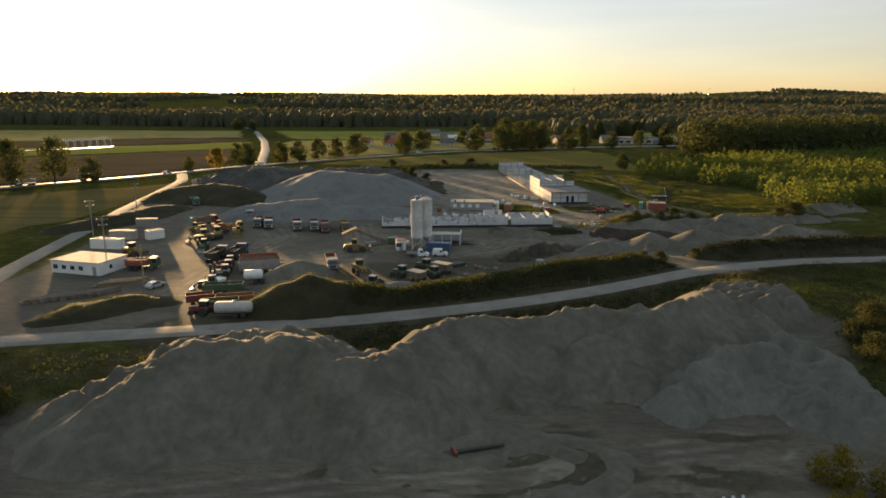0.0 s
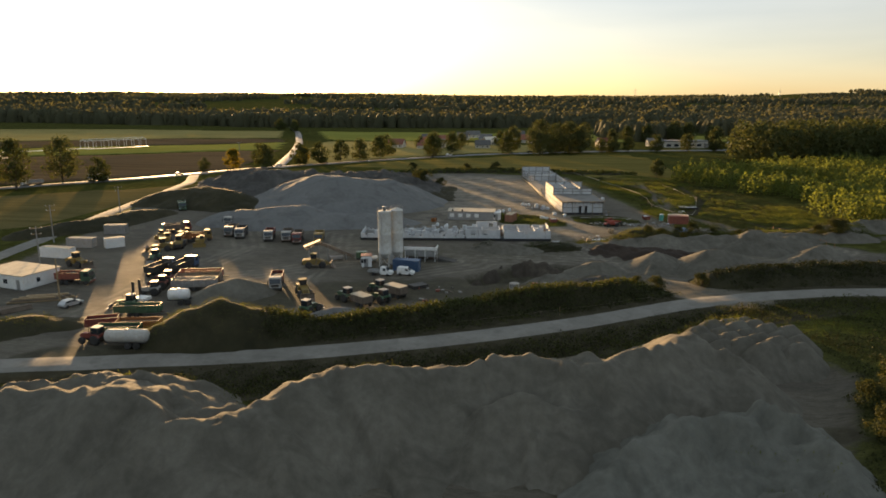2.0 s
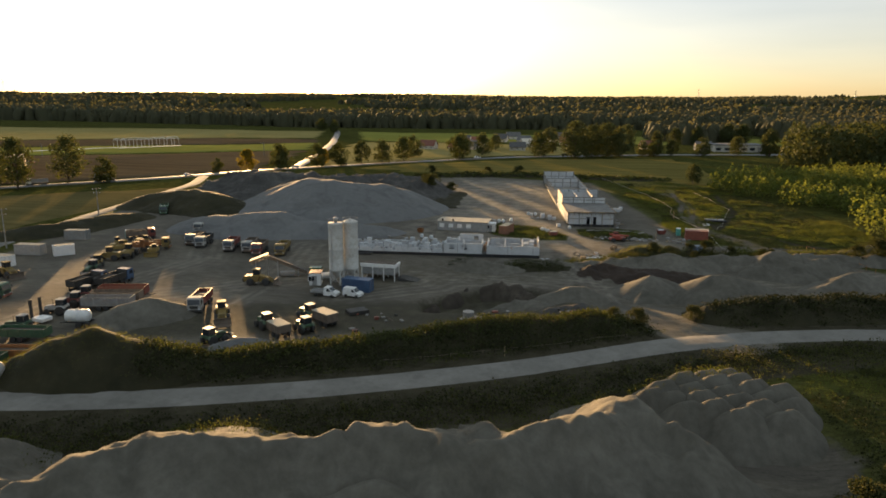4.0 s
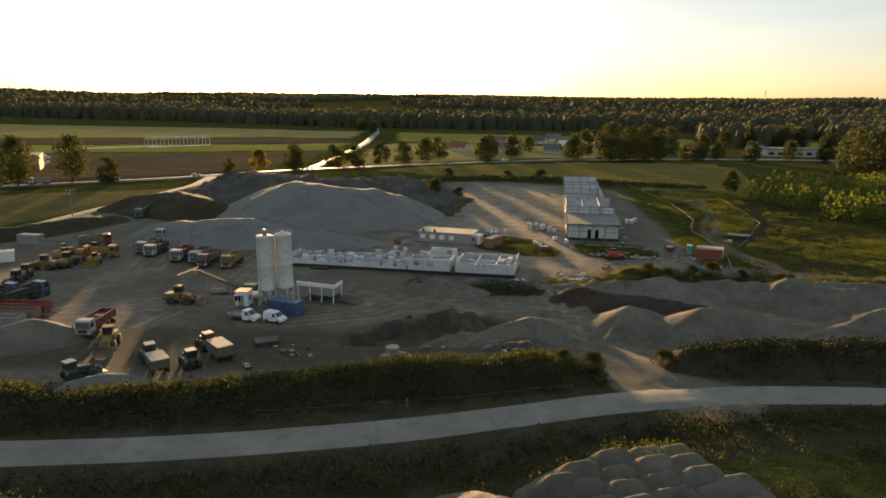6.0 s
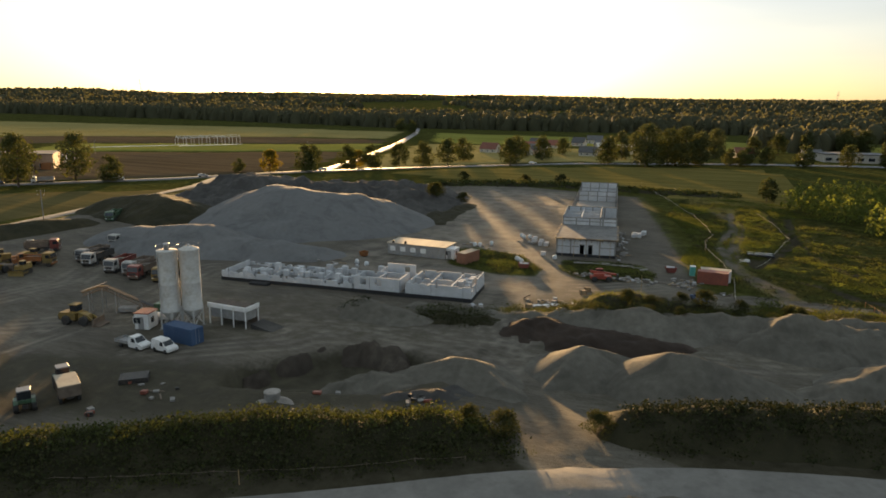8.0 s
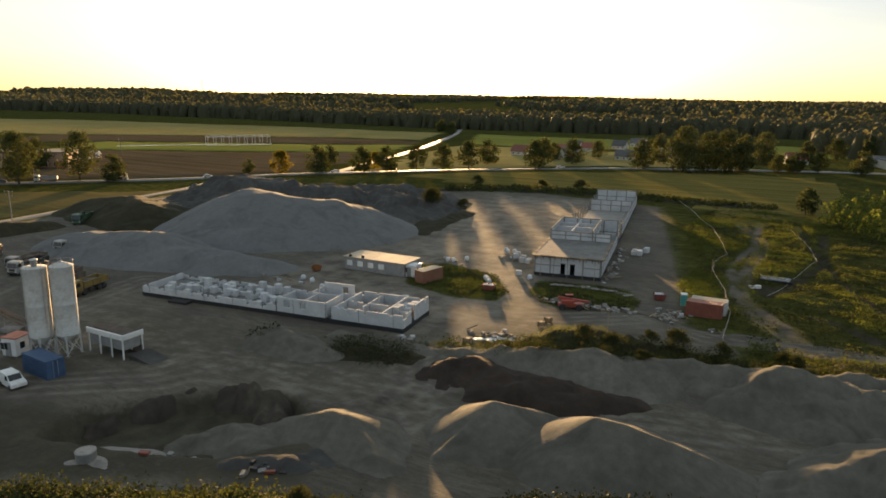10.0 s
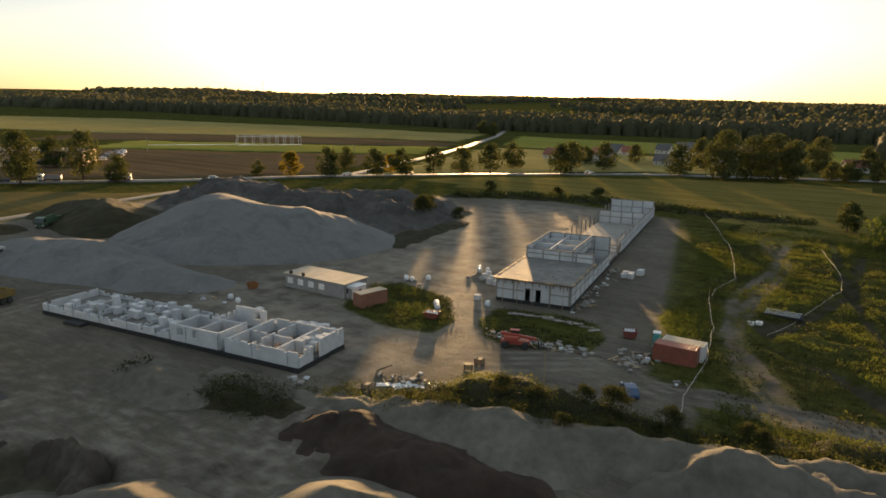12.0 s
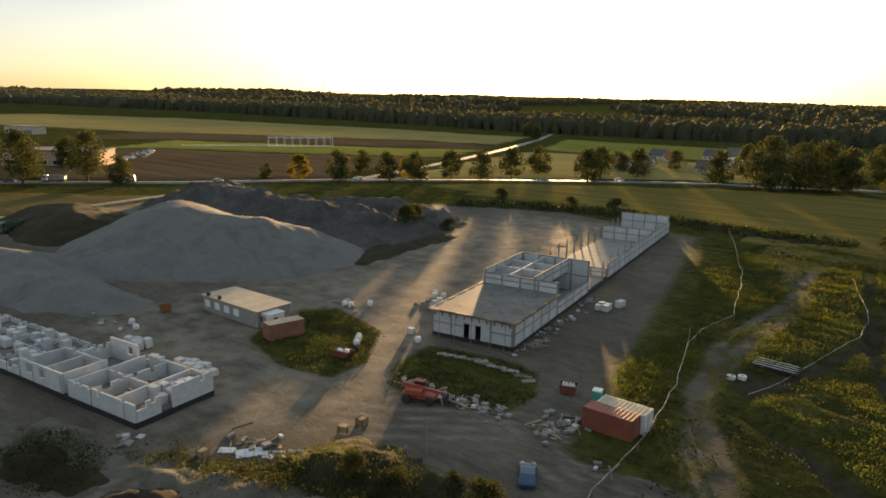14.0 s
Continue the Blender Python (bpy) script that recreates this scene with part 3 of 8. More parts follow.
def sheet(name, xs, ys, zf, material, label, category, keep=None, smooth=True, kind="structure", cover_layer=None):
    X, Y = np.meshgrid(xs, ys)
    Z = zf(X, Y)
    nx, ny = len(xs), len(ys)
    idx = np.arange(nx * ny).reshape(ny, nx)
    quads = np.stack([idx[:-1, :-1], idx[:-1, 1:], idx[1:, 1:], idx[1:, :-1]], -1).reshape(-1, 4)
    if keep is not None:
        k = keep(X, Y, Z).reshape(-1)
        quads = quads[k[quads].any(1)]
    pts = np.stack([X, Y, Z], -1).reshape(-1, 3)
    used = np.unique(quads)
    remap = np.full(len(pts), -1)
    remap[used] = np.arange(len(used))
    me = bpy.data.meshes.new(name)
    me.from_pydata(pts[used].tolist(), [], remap[quads].tolist())
    me.materials.append(material)
    me.polygons.foreach_set("use_smooth", [smooth] * len(me.polygons))
    if cover_layer is not None:
        c = cover_layer(X, Y).reshape(-1, 4)[used]
        lay = me.color_attributes.new("cover", "FLOAT_COLOR", "POINT")
        lay.data.foreach_set("color", c.reshape(-1))
    me.update()
    return tagged(new(name, me), label, category, "", kind)


def land_cover(X, Y):
    sandy = np.maximum(cover(X, Y, YARD, 4.0), cover(X, Y, PIT, 5.0))
    for p in PATCHES:
        sandy = sandy * (1 - cover(X, Y, p, 2.0))
    track, _ = seg_near(X, Y, TRACK)
    sandy = np.maximum(sandy, 0.48 * (1 - step(1.2, 2.8, track)))
    for line in BYWAYS:
        near = seg_near(X, Y, line)[0] + 0.7 * fbm(X, Y, 7, 3, 83)
        sandy = np.maximum(sandy, (0.52 + 0.5 * fbm(X, Y, 5, 3, 85)) * (1 - step(0.6, 1.7, near)))
    south, _ = seg_near(X, Y, [(62, 236), (70, 232), (77, 233), (92, 233), (108, 231), (130, 226)])
    sandy = np.maximum(sandy, 0.8 * (1 - step(2.0, 4.5, south)))
    ramp_d, _ = seg_near(X, Y, RAMP)
    sandy = np.maximum(sandy, 1 - step(5.0, 8.0, ramp_d))
    dark = np.zeros(X.shape)
    for cx, cy, a, b in ((23, 169, 12, 6), (2, 154, 9, 5), (12, 158, 9, 4), (52, 202, 14, 4), (15, 79, 5, 4), (25, 90, 5, 3), (28, 70, 14, 8), (16, 68, 3, 6), (-12, 69, 6, 2), (36, 78, 10, 3), (52, 242, 6, 2)):
        dark = np.maximum(dark, 0.85 * np.exp(-(((X - cx) / a) ** 2 + ((Y - cy) / b) ** 2)))
    dark = dark * step(-0.45, 0.25, fbm(X, Y * 2.6, 5.0, 4, 37) * 1.3)
    dark = np.maximum(dark, 0.55 * cover(X, Y, [(-140, 40), (-80, 30), (-72, 74), (-46, 94), (-44, 103), (-80, 99), (-140, 80)], 4.0))
    ditch, _ = seg_near(X, Y, DITCH)
    dark = np.maximum(dark, (0.6 + 0.5 * fbm(X, Y, 6, 3, 67)) * (1 - step(0.6, 2.4, ditch)))
    dark = np.maximum(dark, 0.9 * np.exp(-((X - 81) ** 2 + (Y - 271) ** 2) / 22))
    # Shade down in the furrows, put into the colour as dark soil.
    for line in FURROWS:
        near = seg_near(X, Y, line)[0] + 0.8 * fbm(X, Y, 8, 2, 71)
        dark = np.maximum(dark, (0.62 + 0.4 * fbm(X, Y, 5, 3, 73)) * (1 - step(0.5, 1.7, near)))
    for cx, cy, rx, ry, wide in ((2.0, 70.5, 16.0, 8.0, 0.8), (3.0, 71.5, 12.5, 6.2, 0.5), (3.5, 74.3, 7.6, 3.4, 0.5), (3.6, 74.4, 5.4, 2.2, 0.4)):
        q = np.hypot((X - cx) / rx, (Y - cy) / ry) - 1 + 0.12 * fbm(X, Y, 6, 2, 87)
        dark = np.maximum(dark, 1.1 * np.exp(-(q * min(rx, ry) / wide) ** 2) * step(-0.5, 0.1, fbm(X, Y, 9, 3, 89)))
    # Painted shadow between the sand ridge and the clay mound, in the soil colour.
    shadow_gap, _ = seg_near(X, Y, [(28, 88), (36, 95), (45, 103), (54, 106), (62, 104)])
    dark = np.maximum(dark, 0.8 * (1 - step(1.0, 4.5, shadow_gap)))
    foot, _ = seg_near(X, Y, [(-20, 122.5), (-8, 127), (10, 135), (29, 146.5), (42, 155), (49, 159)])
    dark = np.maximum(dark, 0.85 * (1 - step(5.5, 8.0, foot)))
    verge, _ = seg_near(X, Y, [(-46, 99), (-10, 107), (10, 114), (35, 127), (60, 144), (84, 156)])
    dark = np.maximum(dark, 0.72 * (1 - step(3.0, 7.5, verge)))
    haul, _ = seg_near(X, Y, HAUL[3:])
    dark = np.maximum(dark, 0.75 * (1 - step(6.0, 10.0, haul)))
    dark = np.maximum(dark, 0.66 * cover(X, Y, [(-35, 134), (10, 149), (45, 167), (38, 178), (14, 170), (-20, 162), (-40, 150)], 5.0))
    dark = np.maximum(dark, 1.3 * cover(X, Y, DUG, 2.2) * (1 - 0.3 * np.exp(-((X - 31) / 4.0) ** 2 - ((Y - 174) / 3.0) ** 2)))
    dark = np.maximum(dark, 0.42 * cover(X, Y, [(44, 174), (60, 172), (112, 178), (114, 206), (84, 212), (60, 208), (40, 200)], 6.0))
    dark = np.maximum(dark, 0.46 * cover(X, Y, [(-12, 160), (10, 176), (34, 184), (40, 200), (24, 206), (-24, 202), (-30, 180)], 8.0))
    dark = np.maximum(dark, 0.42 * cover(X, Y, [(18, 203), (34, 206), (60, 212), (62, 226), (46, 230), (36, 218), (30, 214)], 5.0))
    dark = dark * step(4.0, 8.0, ramp_d)
    pad = cover(X, Y, [(-12, 222), (8, 216), (30, 206), (44, 222), (40, 250), (36, 262), (26, 300), (18, 372), (-20, 372), (-14, 320), (-6, 280), (-14, 244)], 7.0)
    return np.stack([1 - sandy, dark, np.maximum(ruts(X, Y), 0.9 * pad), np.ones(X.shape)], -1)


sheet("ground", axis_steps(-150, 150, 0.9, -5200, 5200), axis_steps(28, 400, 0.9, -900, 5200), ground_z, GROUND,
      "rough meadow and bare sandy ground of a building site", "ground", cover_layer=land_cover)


def road(name, line, width, material, label, lift=0.05):
    """A strip that follows its line over the land, with a soft camber and an uneven edge."""
    pts, s = [], Shape()
    for a, b in zip(line[:-1], line[1:]):
        n = max(2, int(math.hypot(b[0] - a[0], b[1] - a[1]) / 4))
        pts += [(a[0] + (b[0] - a[0]) * i / n, a[1] + (b[1] - a[1]) * i / n) for i in range(n)]
    pts.append(line[-1])
    for _ in range(6):
        pts = [pts[0]] + [tuple(0.25 * p[k] + 0.5 * q[k] + 0.25 * r[k] for k in (0, 1)) for p, q, r in zip(pts, pts[1:], pts[2:])] + [pts[-1]]
    us = (-1, -0.6, -0.2, 0.2, 0.6, 1)
    for i, p in enumerate(pts):
        a, b = pts[max(i - 1, 0)], pts[min(i + 1, len(pts) - 1)]
        d = Vector((b[0] - a[0], b[1] - a[1])).normalized()
        for u in us:
            w = width / 2 * (1 + (0.12 * hump(p[0], p[1], 9, u) if abs(u) == 1 else 0))
            s.v.append((p[0] - d.y * u * w, p[1] + d.x * u * w, lift * (1.6 - u * u) - (0.25 if abs(u) == 1 else 0)))
    base = ground_z(np.array([q[0] for q in s.v]), np.array([q[1] for q in s.v]))
    s.v = [(q[0], q[1], q[2] + k) for q, k in zip(s.v, base)]
    for i in range(len(pts) - 1):
        s.f += [(i * 6 + k, i * 6 + k + 1, i * 6 + k + 7, i * 6 + k + 6) for k in range(5)]
    for i, q in enumerate(s.f):
        s.f[i] = q[::-1]
    return solid(name, s, material, label, "road", kind="structure", smooth=True)


road("road", HAUL, 7.2, ROAD, "pale compacted sand haul road with wheel tracks", 0.12)
road("road", SIDE, 6.6, ROAD, "pale gravel side road beside the yard", 0.12)
road("road", HIGHWAY, 8.5, ASPHALT, "grey asphalt country highway", 0.25)
road("road", LANE, 7.0, ASPHALT, "shining asphalt lane running off through fields", 0.25)


def field(name, poly, material, label, lift=0.3):
    xs = np.arange(min(p[0] for p in poly) - 8, max(p[0] for p in poly) + 8, 8.0)
    ys = np.arange(min(p[1] for p in poly) - 8, max(p[1] for p in poly) + 8, 8.0)
    return sheet(name, xs, ys, lambda X, Y: ground_z(X, Y) + np.where(inside(X, Y, poly), lift, -1.0), material, label, "field", keep=lambda X, Y, Z: inside(X, Y, poly))


PLOUGHED = field_material("ploughed_soil", (0.095, 0.07, 0.045), (0.14, 0.105, 0.065), 52)
CROP = field_material("green_crop", (0.2, 0.21, 0.05), (0.26, 0.25, 0.07), 52)
STUBBLE = field_material("straw_stubble", (0.26, 0.22, 0.085), (0.34, 0.28, 0.12), 40)
DRY = field_material("dry_meadow", (0.11, 0.092, 0.04), (0.16, 0.13, 0.058), 50)
HAY = field_material("mown_meadow", (0.125, 0.108, 0.034), (0.2, 0.162, 0.056), 65)
field("field", [(-265, 265), (-205, 300), (-150, 362), (-136, 395), (-142, 440), (-160, 520), (-330, 420), (-345, 390)], PLOUGHED, "dark ploughed field beyond the highway")
field("field", [(-352, 395), (-335, 426), (-163, 527), (-185, 600), (-400, 480)], CROP, "narrow strip of green crop")
field("field", [(-470, 420), (-402, 486), (-188, 606), (-205, 650), (-300, 640), (-520, 520)], PLOUGHED, "dark ploughed strip between green crops", 0.35)
field("field", [(-1000, 420), (-700, 470), (-520, 528), (-300, 650), (-215, 665), (-255, 790), (-420, 800), (-800, 760), (-1000, 640)], STUBBLE, "wide pale stubble field before the woods")
field("field", [(-122, 320), (-215, 250), (-190, 190), (-130, 180), (-124, 240)], DRY, "rough brown-green meadow between road and yard", 0.12)
field("field", [(-110, 402), (-70, 458), (-8, 514), (60, 548), (20, 610), (-60, 640), (-160, 620), (-140, 510)], STUBBLE, "golden grass field beyond the highway", 0.25)
field("field", [(-160, 640), (-60, 650), (100, 660), (260, 700), (220, 780), (0, 800), (-220, 800)], CROP, "pale green field before the far woods", 0.3)
field("field", [(48, 388), (60, 350), (90, 350), (110, 400), (100, 520), (20, 500), (-60, 440), (-90, 405), (-40, 392)], HAY, "mown green meadow beside the highway", 0.12)

# ---------------------------------------------------------------- heaps, ridges and banks
HEAPS = []


def heap(name, crest, slope, material, label, category="heap", rough=0.35, cell=0.7, top=1.5, gully=0.5, seed=1, fold=1.6, ribs=0.25, clods=0.12, group=""):
    """Tipped material along a crest line of (x, y, height above datum); slope: rise over run of its sides."""
    reach = max(p[2] + 3 for p in crest) / slope + 4
    xs = np.arange(min(p[0] for p in crest) - reach, max(p[0] for p in crest) + reach, cell)
    ys = np.arange(min(p[1] for p in crest) - reach, max(p[1] for p in crest) + reach, cell)

    def zf(X, Y):
        wob = fold * fbm(X, Y, 10, 3, seed + 3)
        WX, WY = X + wob, Y + fold * fbm(X, Y, 9, 3, seed + 11)
        best = np.full(X.shape, -50.0)
        line = crest if len(crest) > 1 else [crest[0], (crest[0][0] + 0.1, crest[0][1], crest[0][2])]
        for a, b in zip(line[:-1], line[1:]):
            d, h = seg_near(WX, WY, [a, b])
            best = np.maximum(best, h - slope * (np.sqrt(d * d + top * top) - top))
        run = [(*p[:2], q) for p, q in zip(line, np.cumsum([0] + [math.hypot(b[0] - a[0], b[1] - a[1]) for a, b in zip(line[:-1], line[1:])]))]
        off, along_it = seg_near(X, Y, run)
        flank = np.clip(1 - np.abs(best - max(p[2] for p in crest) * 0.5) / 6, 0, 1)
        best = best + rough * fbm(X, Y, 4.5, 4, seed) + gully * flank * (fbm(X, Y, 2.2, 3, seed + 5) - 0.8 * np.abs(fbm(X, Y, 5.5, 2, seed + 8)))
        best = best + ribs * np.clip(off / 4, 0, 1) * (np.abs(fbm(along_it + 0.25 * wob, off * 0.12, 7.0, 3, seed + 15)) * 2 - 0.5)
        best = best + clods * np.exp(-(off / 3.0) ** 2) * fbm(X, Y, 1.6, 2, seed + 21)
        return best
    HEAPS.append((xs[0], xs[-1], ys[0], ys[-1], zf))
    keep = lambda X, Y, Z: Z > ground_z(X, Y) - 0.05
    ob = sheet(name, xs, ys, zf, material, label, category, keep=keep, kind="")
    return tagged(ob, group=group)


# the high sand ridge between the pit and the haul road, and truckloads of sand tipped side by side
LOADS = [(60.8, 140.2), (61.6, 137.8), (63.0, 135.4), (64.2, 133.0), (57.6, 138.6), (58.4, 136.2), (59.2, 133.8), (60.4, 131.2), (54.2, 136.2), (55.0, 133.8), (56.0, 131.2), (51.4, 132.8), (52.4, 130.4), (49.8, 130.2), (66.2, 134.6), (66.8, 131.4), (57.2, 128.6), (62.6, 129.0), (53.6, 127.8), (65.0, 127.0), (59.6, 126.2)]
heap("sand_ridge", [(-43, 75, 3.2), (-38, 79.5, 5.4), (-35, 86.5, 7), (-29, 88, 7.1), (-21, 88, 7.2), (-13, 83.5, 5.2), (-6.5, 88, 5.8), (-1.5, 96.5, 6.6), (4.3, 99.5, 6.7), (16.5, 103, 6.0),
     (20, 105.5, 6.7), (24, 105, 6.5), (30, 104.5, 5.6), (38, 110, 6.2), (45.5, 117.5, 6.5), (51, 114, 4.2)], 0.62, SAND, "long steep ridge of pale sand with a broken lit crest", "sand heap", 0.4, 0.42, 0.6, 0.55, 4, 2.6, 1.5, 0.85)
heap("sand_mound", [(-49, 80, 2.2), (-43, 84, 4.4), (-38.5, 90, 5.6), (-31, 93.5, 5.9), (-22, 93.5, 5.6), (-14, 90.5, 4.2), (-9, 92, 4.0)], 0.6, SAND, "lumpy back crest of the sand ridge with slumped ledges", "sand heap", 0.7, 0.45, 0.4, 0.9, 6, 2.0, 0.9, 1.3)
heap("sand_mound", [(18, 96, 3.2), (22, 98.5, 4.4), (27, 97, 3.0), (31, 99, 2.6)], 0.6, SAND, "slumped sand on the flank of the ridge", "sand heap", 0.35, 0.42, 0.6, 0.7, 8, 1.8, 0.8, 0.4)
heap("clay_mound", [(30.7, 86.5, 0.8), (35.8, 91, 3.0), (42, 94.5, 4.2), (50, 97.6, 4.6), (54.5, 93.5, 3.8), (56, 87, 2.2)], 0.72, PALE_CLAY, "cloddy heap of pale grey clayey sand with weeds", "clay heap", 0.7, 0.35, 0.6, 1.5, 9, 1.8, 0.6, 0.55)
heap("clay_mound", [(49, 84, 1.6), (54, 82, 2.4), (59, 79, 1.8)], 0.6, PALE_CLAY, "lower shoulder of pale clods at the pit's rim", "clay heap", 0.8, 0.4, 0.5, 1.3, 10, 1.6, 1.0, 0.9)
heap("sand_mound", [(56, 74, 0.5), (60, 80, 1.2)], 0.4, SAND, "low heap of grey sand at the pit's rim", "sand heap", 0.5, 0.7, 2, 0.4, 12)
heap("gravel_mound", [(-60, 272, 9.5), (-54, 268, 11), (-46, 264, 11), (-38, 267, 9.9), (-31, 273, 8.9), (-26, 279, 6.6)], 0.47, GRAVEL, "huge smooth heap of pale grey gravel", "gravel heap", 0.3, 0.9, 5, 0.35, 21)
heap("gravel_mound", [(-72, 226, 3.5), (-60, 227, 4.8), (-48, 229, 5.6), (-38, 228, 3.5), (-26, 229, 3.0), (-16, 231, 2.0)], 0.45, GRAVEL, "long low heap of pale gravel before the great heap", "gravel heap", 0.35, 0.8, 3, 0.35, 27)
heap("spoil_mound", [(-115, 322, 4), (-100, 312, 8), (-84, 306, 8.6), (-66, 305, 8.2), (-48, 306, 7.6), (-34, 312, 6), (-26, 322, 3)], 0.38, DARK_HEAP, "broad dark spoil heap behind the gravel", "spoil heap", 1.3, 1.0, 3, 1.9, 31, 4.0, 1.4, 0.8)
heap("spoil_mound", [(-62, 330, 5), (-46, 336, 5.5), (-30, 338, 4)], 0.4, DARK_HEAP, "dark grey spoil heap near the highway", "spoil heap", 1.0, 1.0, 2, 1.6, 33, 3.0, 1.2, 0.8)
heap("sand_mound", [(-112, 262, 4.5), (-96, 262, 6.5), (-86, 258, 5.8), (-80, 252, 3)], 0.4, TURF, "brown half-overgrown earth heap", "earth heap", 0.5, 0.9, 3, 0.4, 35)
heap("earth_mound", [(-36, 121, 2.6), (-32, 123.5, 5.2), (-28, 124.8, 6.2), (-22, 126, 4.8), (-15, 128, 3)], 0.88, TURF, "tall overgrown earth mound by the haul road", "earth mound", 0.4, 0.6, 2.5, 0.3, 41)
heap("earth_bank", [(-18, 126, 1.8), (-3, 133.5, 1.7), (10, 141.5, 2.0), (29, 152.5, 2.5), (42.5, 159.5, 2.3), (47, 161.5, 1.5)], 0.5, TURF, "long overgrown earth bank beside the haul road", "earth bank", 0.6, 0.6, 1.5, 0.4, 43)
heap("earth_bank", [(63.5, 170.5, 2.2), (73, 173.2, 3.0), (90, 178.5, 3.0), (110, 182, 2.8), (130, 186, 2.6), (150, 190, 2.4)], 0.6, TURF, "dark overgrown bank along the haul road", "earth bank", 0.4, 0.6, 1.5, 0.4, 45)
heap("earth_bank", [(-73, 115, 1.0), (-69, 120, 1.7), (-64, 124, 1.7), (-59, 126, 1.0)], 0.33, TURF, "low grassy bank at the yard's entrance", "earth bank", 0.3, 0.7, 2.5, 0.3, 47)
heap("earth_bank", [(-118, 196, 2.0), (-106, 214, 3.0), (-104, 226, 3.2), (-100, 236, 2)], 0.5, TURF, "grassy bank along the side road", "earth bank", 0.3, 0.8, 2.5, 0.3, 48)
heap("sand_mound", [(-38, 146, 3.2), (-35, 149, 3.4), (-31, 151, 2)], 0.55, SAND, "smooth grey sand heap in the yard", "sand heap", 0.2, 0.6, 1.0, 0.2, 49)
heap("sand_mound", [(50.5, 177.5, -1.6), (54.3, 188, 2.8), (57.5, 190.5, 1.6), (62, 194, -0.6)], 0.5, SAND, "pointed heap of pale sand with a lit flank", "sand heap", 0.06, 0.35, 0.15, 0.06, 51, 0.35, 0.06, 0.06)
heap("sand_mound", [(63, 181.5, -1.2), (66.3, 187.8, 3.7), (69, 187.2, 3.9), (74, 188, 2.6), (79, 189, 0.8)], 0.5, SAND, "tall heap of pale sand beside its lower twin", "sand heap", 0.06, 0.35, 0.15, 0.06, 53, 0.35, 0.08, 0.06)
heap("sand_mound", [(33, 177.5, 0.3), (38, 178.5, 2.0), (41, 178, 2.1), (46, 174.5, 0.6)], 0.48, SAND, "low rounded sand heap by the ramp", "sand heap", 0.1, 0.4, 0.3, 0.12, 55, 0.5, 0.1, 0.1)
heap("sand_mound", [(83, 187, -0.8), (88, 191, 1.6), (93, 195, 3.2), (98, 199, 3.4)], 0.5, SAND, "sharp-edged sand heap catching low sun", "sand heap", 0.2, 0.4, 0.3, 0.5, 57, 1.0, 0.7, 0.3)
heap("sand_mound", [(80, 210, 2.0), (84, 212.5, 3.7), (87, 213, 4.0), (91, 214, 3.4), (98, 213, 2.6)], 0.5, SAND, "gullied sand heap below the bank", "sand heap", 0.5, 0.4, 0.5, 0.9, 59, 1.6, 0.9, 0.4)
heap("sand_bank", [(22, 204, 0.9), (32, 203, 0.6), (42, 205.5, 0.9), (54, 209, 2.0), (60, 209.5, 2.6), (66, 210.5, 2.2), (75, 213.5, 2.3), (82, 216.5, 2.2), (97, 218.5, 2.2), (118, 225, 2)], 0.6, SAND, "eroded sand bank at the edge of the site", "sand bank", 0.6, 0.6, 1.2, 0.8, 61)
heap("sand_mound", [(10, 197.5, 0.8), (14, 197.5, 2.4), (19, 197, 2.0), (26, 196, 1.0)], 0.5, SAND, "low sand heap before the block walls", "sand heap", 0.35, 0.5, 0.8, 0.5, 63)
heap("soil_mound", [(41, 200.5, 0.3), (46, 202, 1.0), (52, 201, 0.8), (58, 202, 0.6), (64, 202.5, 0.0)], 0.24, RED_SOIL, "long low heap of dark red-brown soil", "soil heap", 0.35, 0.4, 0.6, 0.4, 65, 3.0, 0.3, 0.5)
heap("soil_mound", [(11, 168.5, -0.9), (13.5, 173.5, 0.1), (18.6, 180.3, 0.35), (23, 182, 0.5), (27.5, 182.4, 0.4), (32.5, 178, -0.3)], 1.3, WALL_SOIL, "crumbling dark face of a dug-out hollow", "soil face", 0.8, 0.35, 0.3, 1.6, 66, 2.0, 1.2, 0.8)
heap("rubble_mound", [(24, 172, -1.2), (28, 173.5, 0.0), (32.5, 173, 0.3), (35, 170.5, -0.4)], 0.5, SAND, "pale tongue of slumped sand in the hollow", "sand heap", 0.4, 0.4, 0.4, 0.6, 68, 1.5, 0.5, 0.5)
heap("earth_bank", [(49, 214.5, 1.2), (54.4, 217.5, 2.6), (58.5, 219.5, 2.7), (64, 219.3, 1.7), (72, 219.6, 1.4), (78, 220, 1.2), (89, 223.5, 1.1), (104, 227, 1.0)], 0.55, TURF, "grassy hummocks behind the sand bank", "earth bank", 0.8, 0.45, 1.0, 0.7, 70, 2.2, 0.8, 0.5)
heap("earth_mound", [(25.5, 199, 0.5), (29.5, 200, 1.0), (34, 199.2, 0.7), (36, 202, 0.5)], 0.4, TURF, "low dark overgrown hump before the block walls", "earth mound", 0.5, 0.4, 1.0, 0.5, 72, 1.6, 0.5, 0.4)
heap("rubble_mound", [(35, 166, 0.6), (39, 169, 0.9), (41, 172, 0.6)], 0.5, DARK_HEAP, "grey heap of rubble and dark clods", "rubble heap", 0.6, 0.5, 0.6, 0.6, 69)
heap("gravel_mound", [(-15, 136, 1.0), (-12, 138.5, 1.5), (-9, 139, 0.8)], 0.5, GRAVEL, "small pale gravel heap by the tractors", "gravel heap", 0.25, 0.4, 0.5, 0.3, 71)
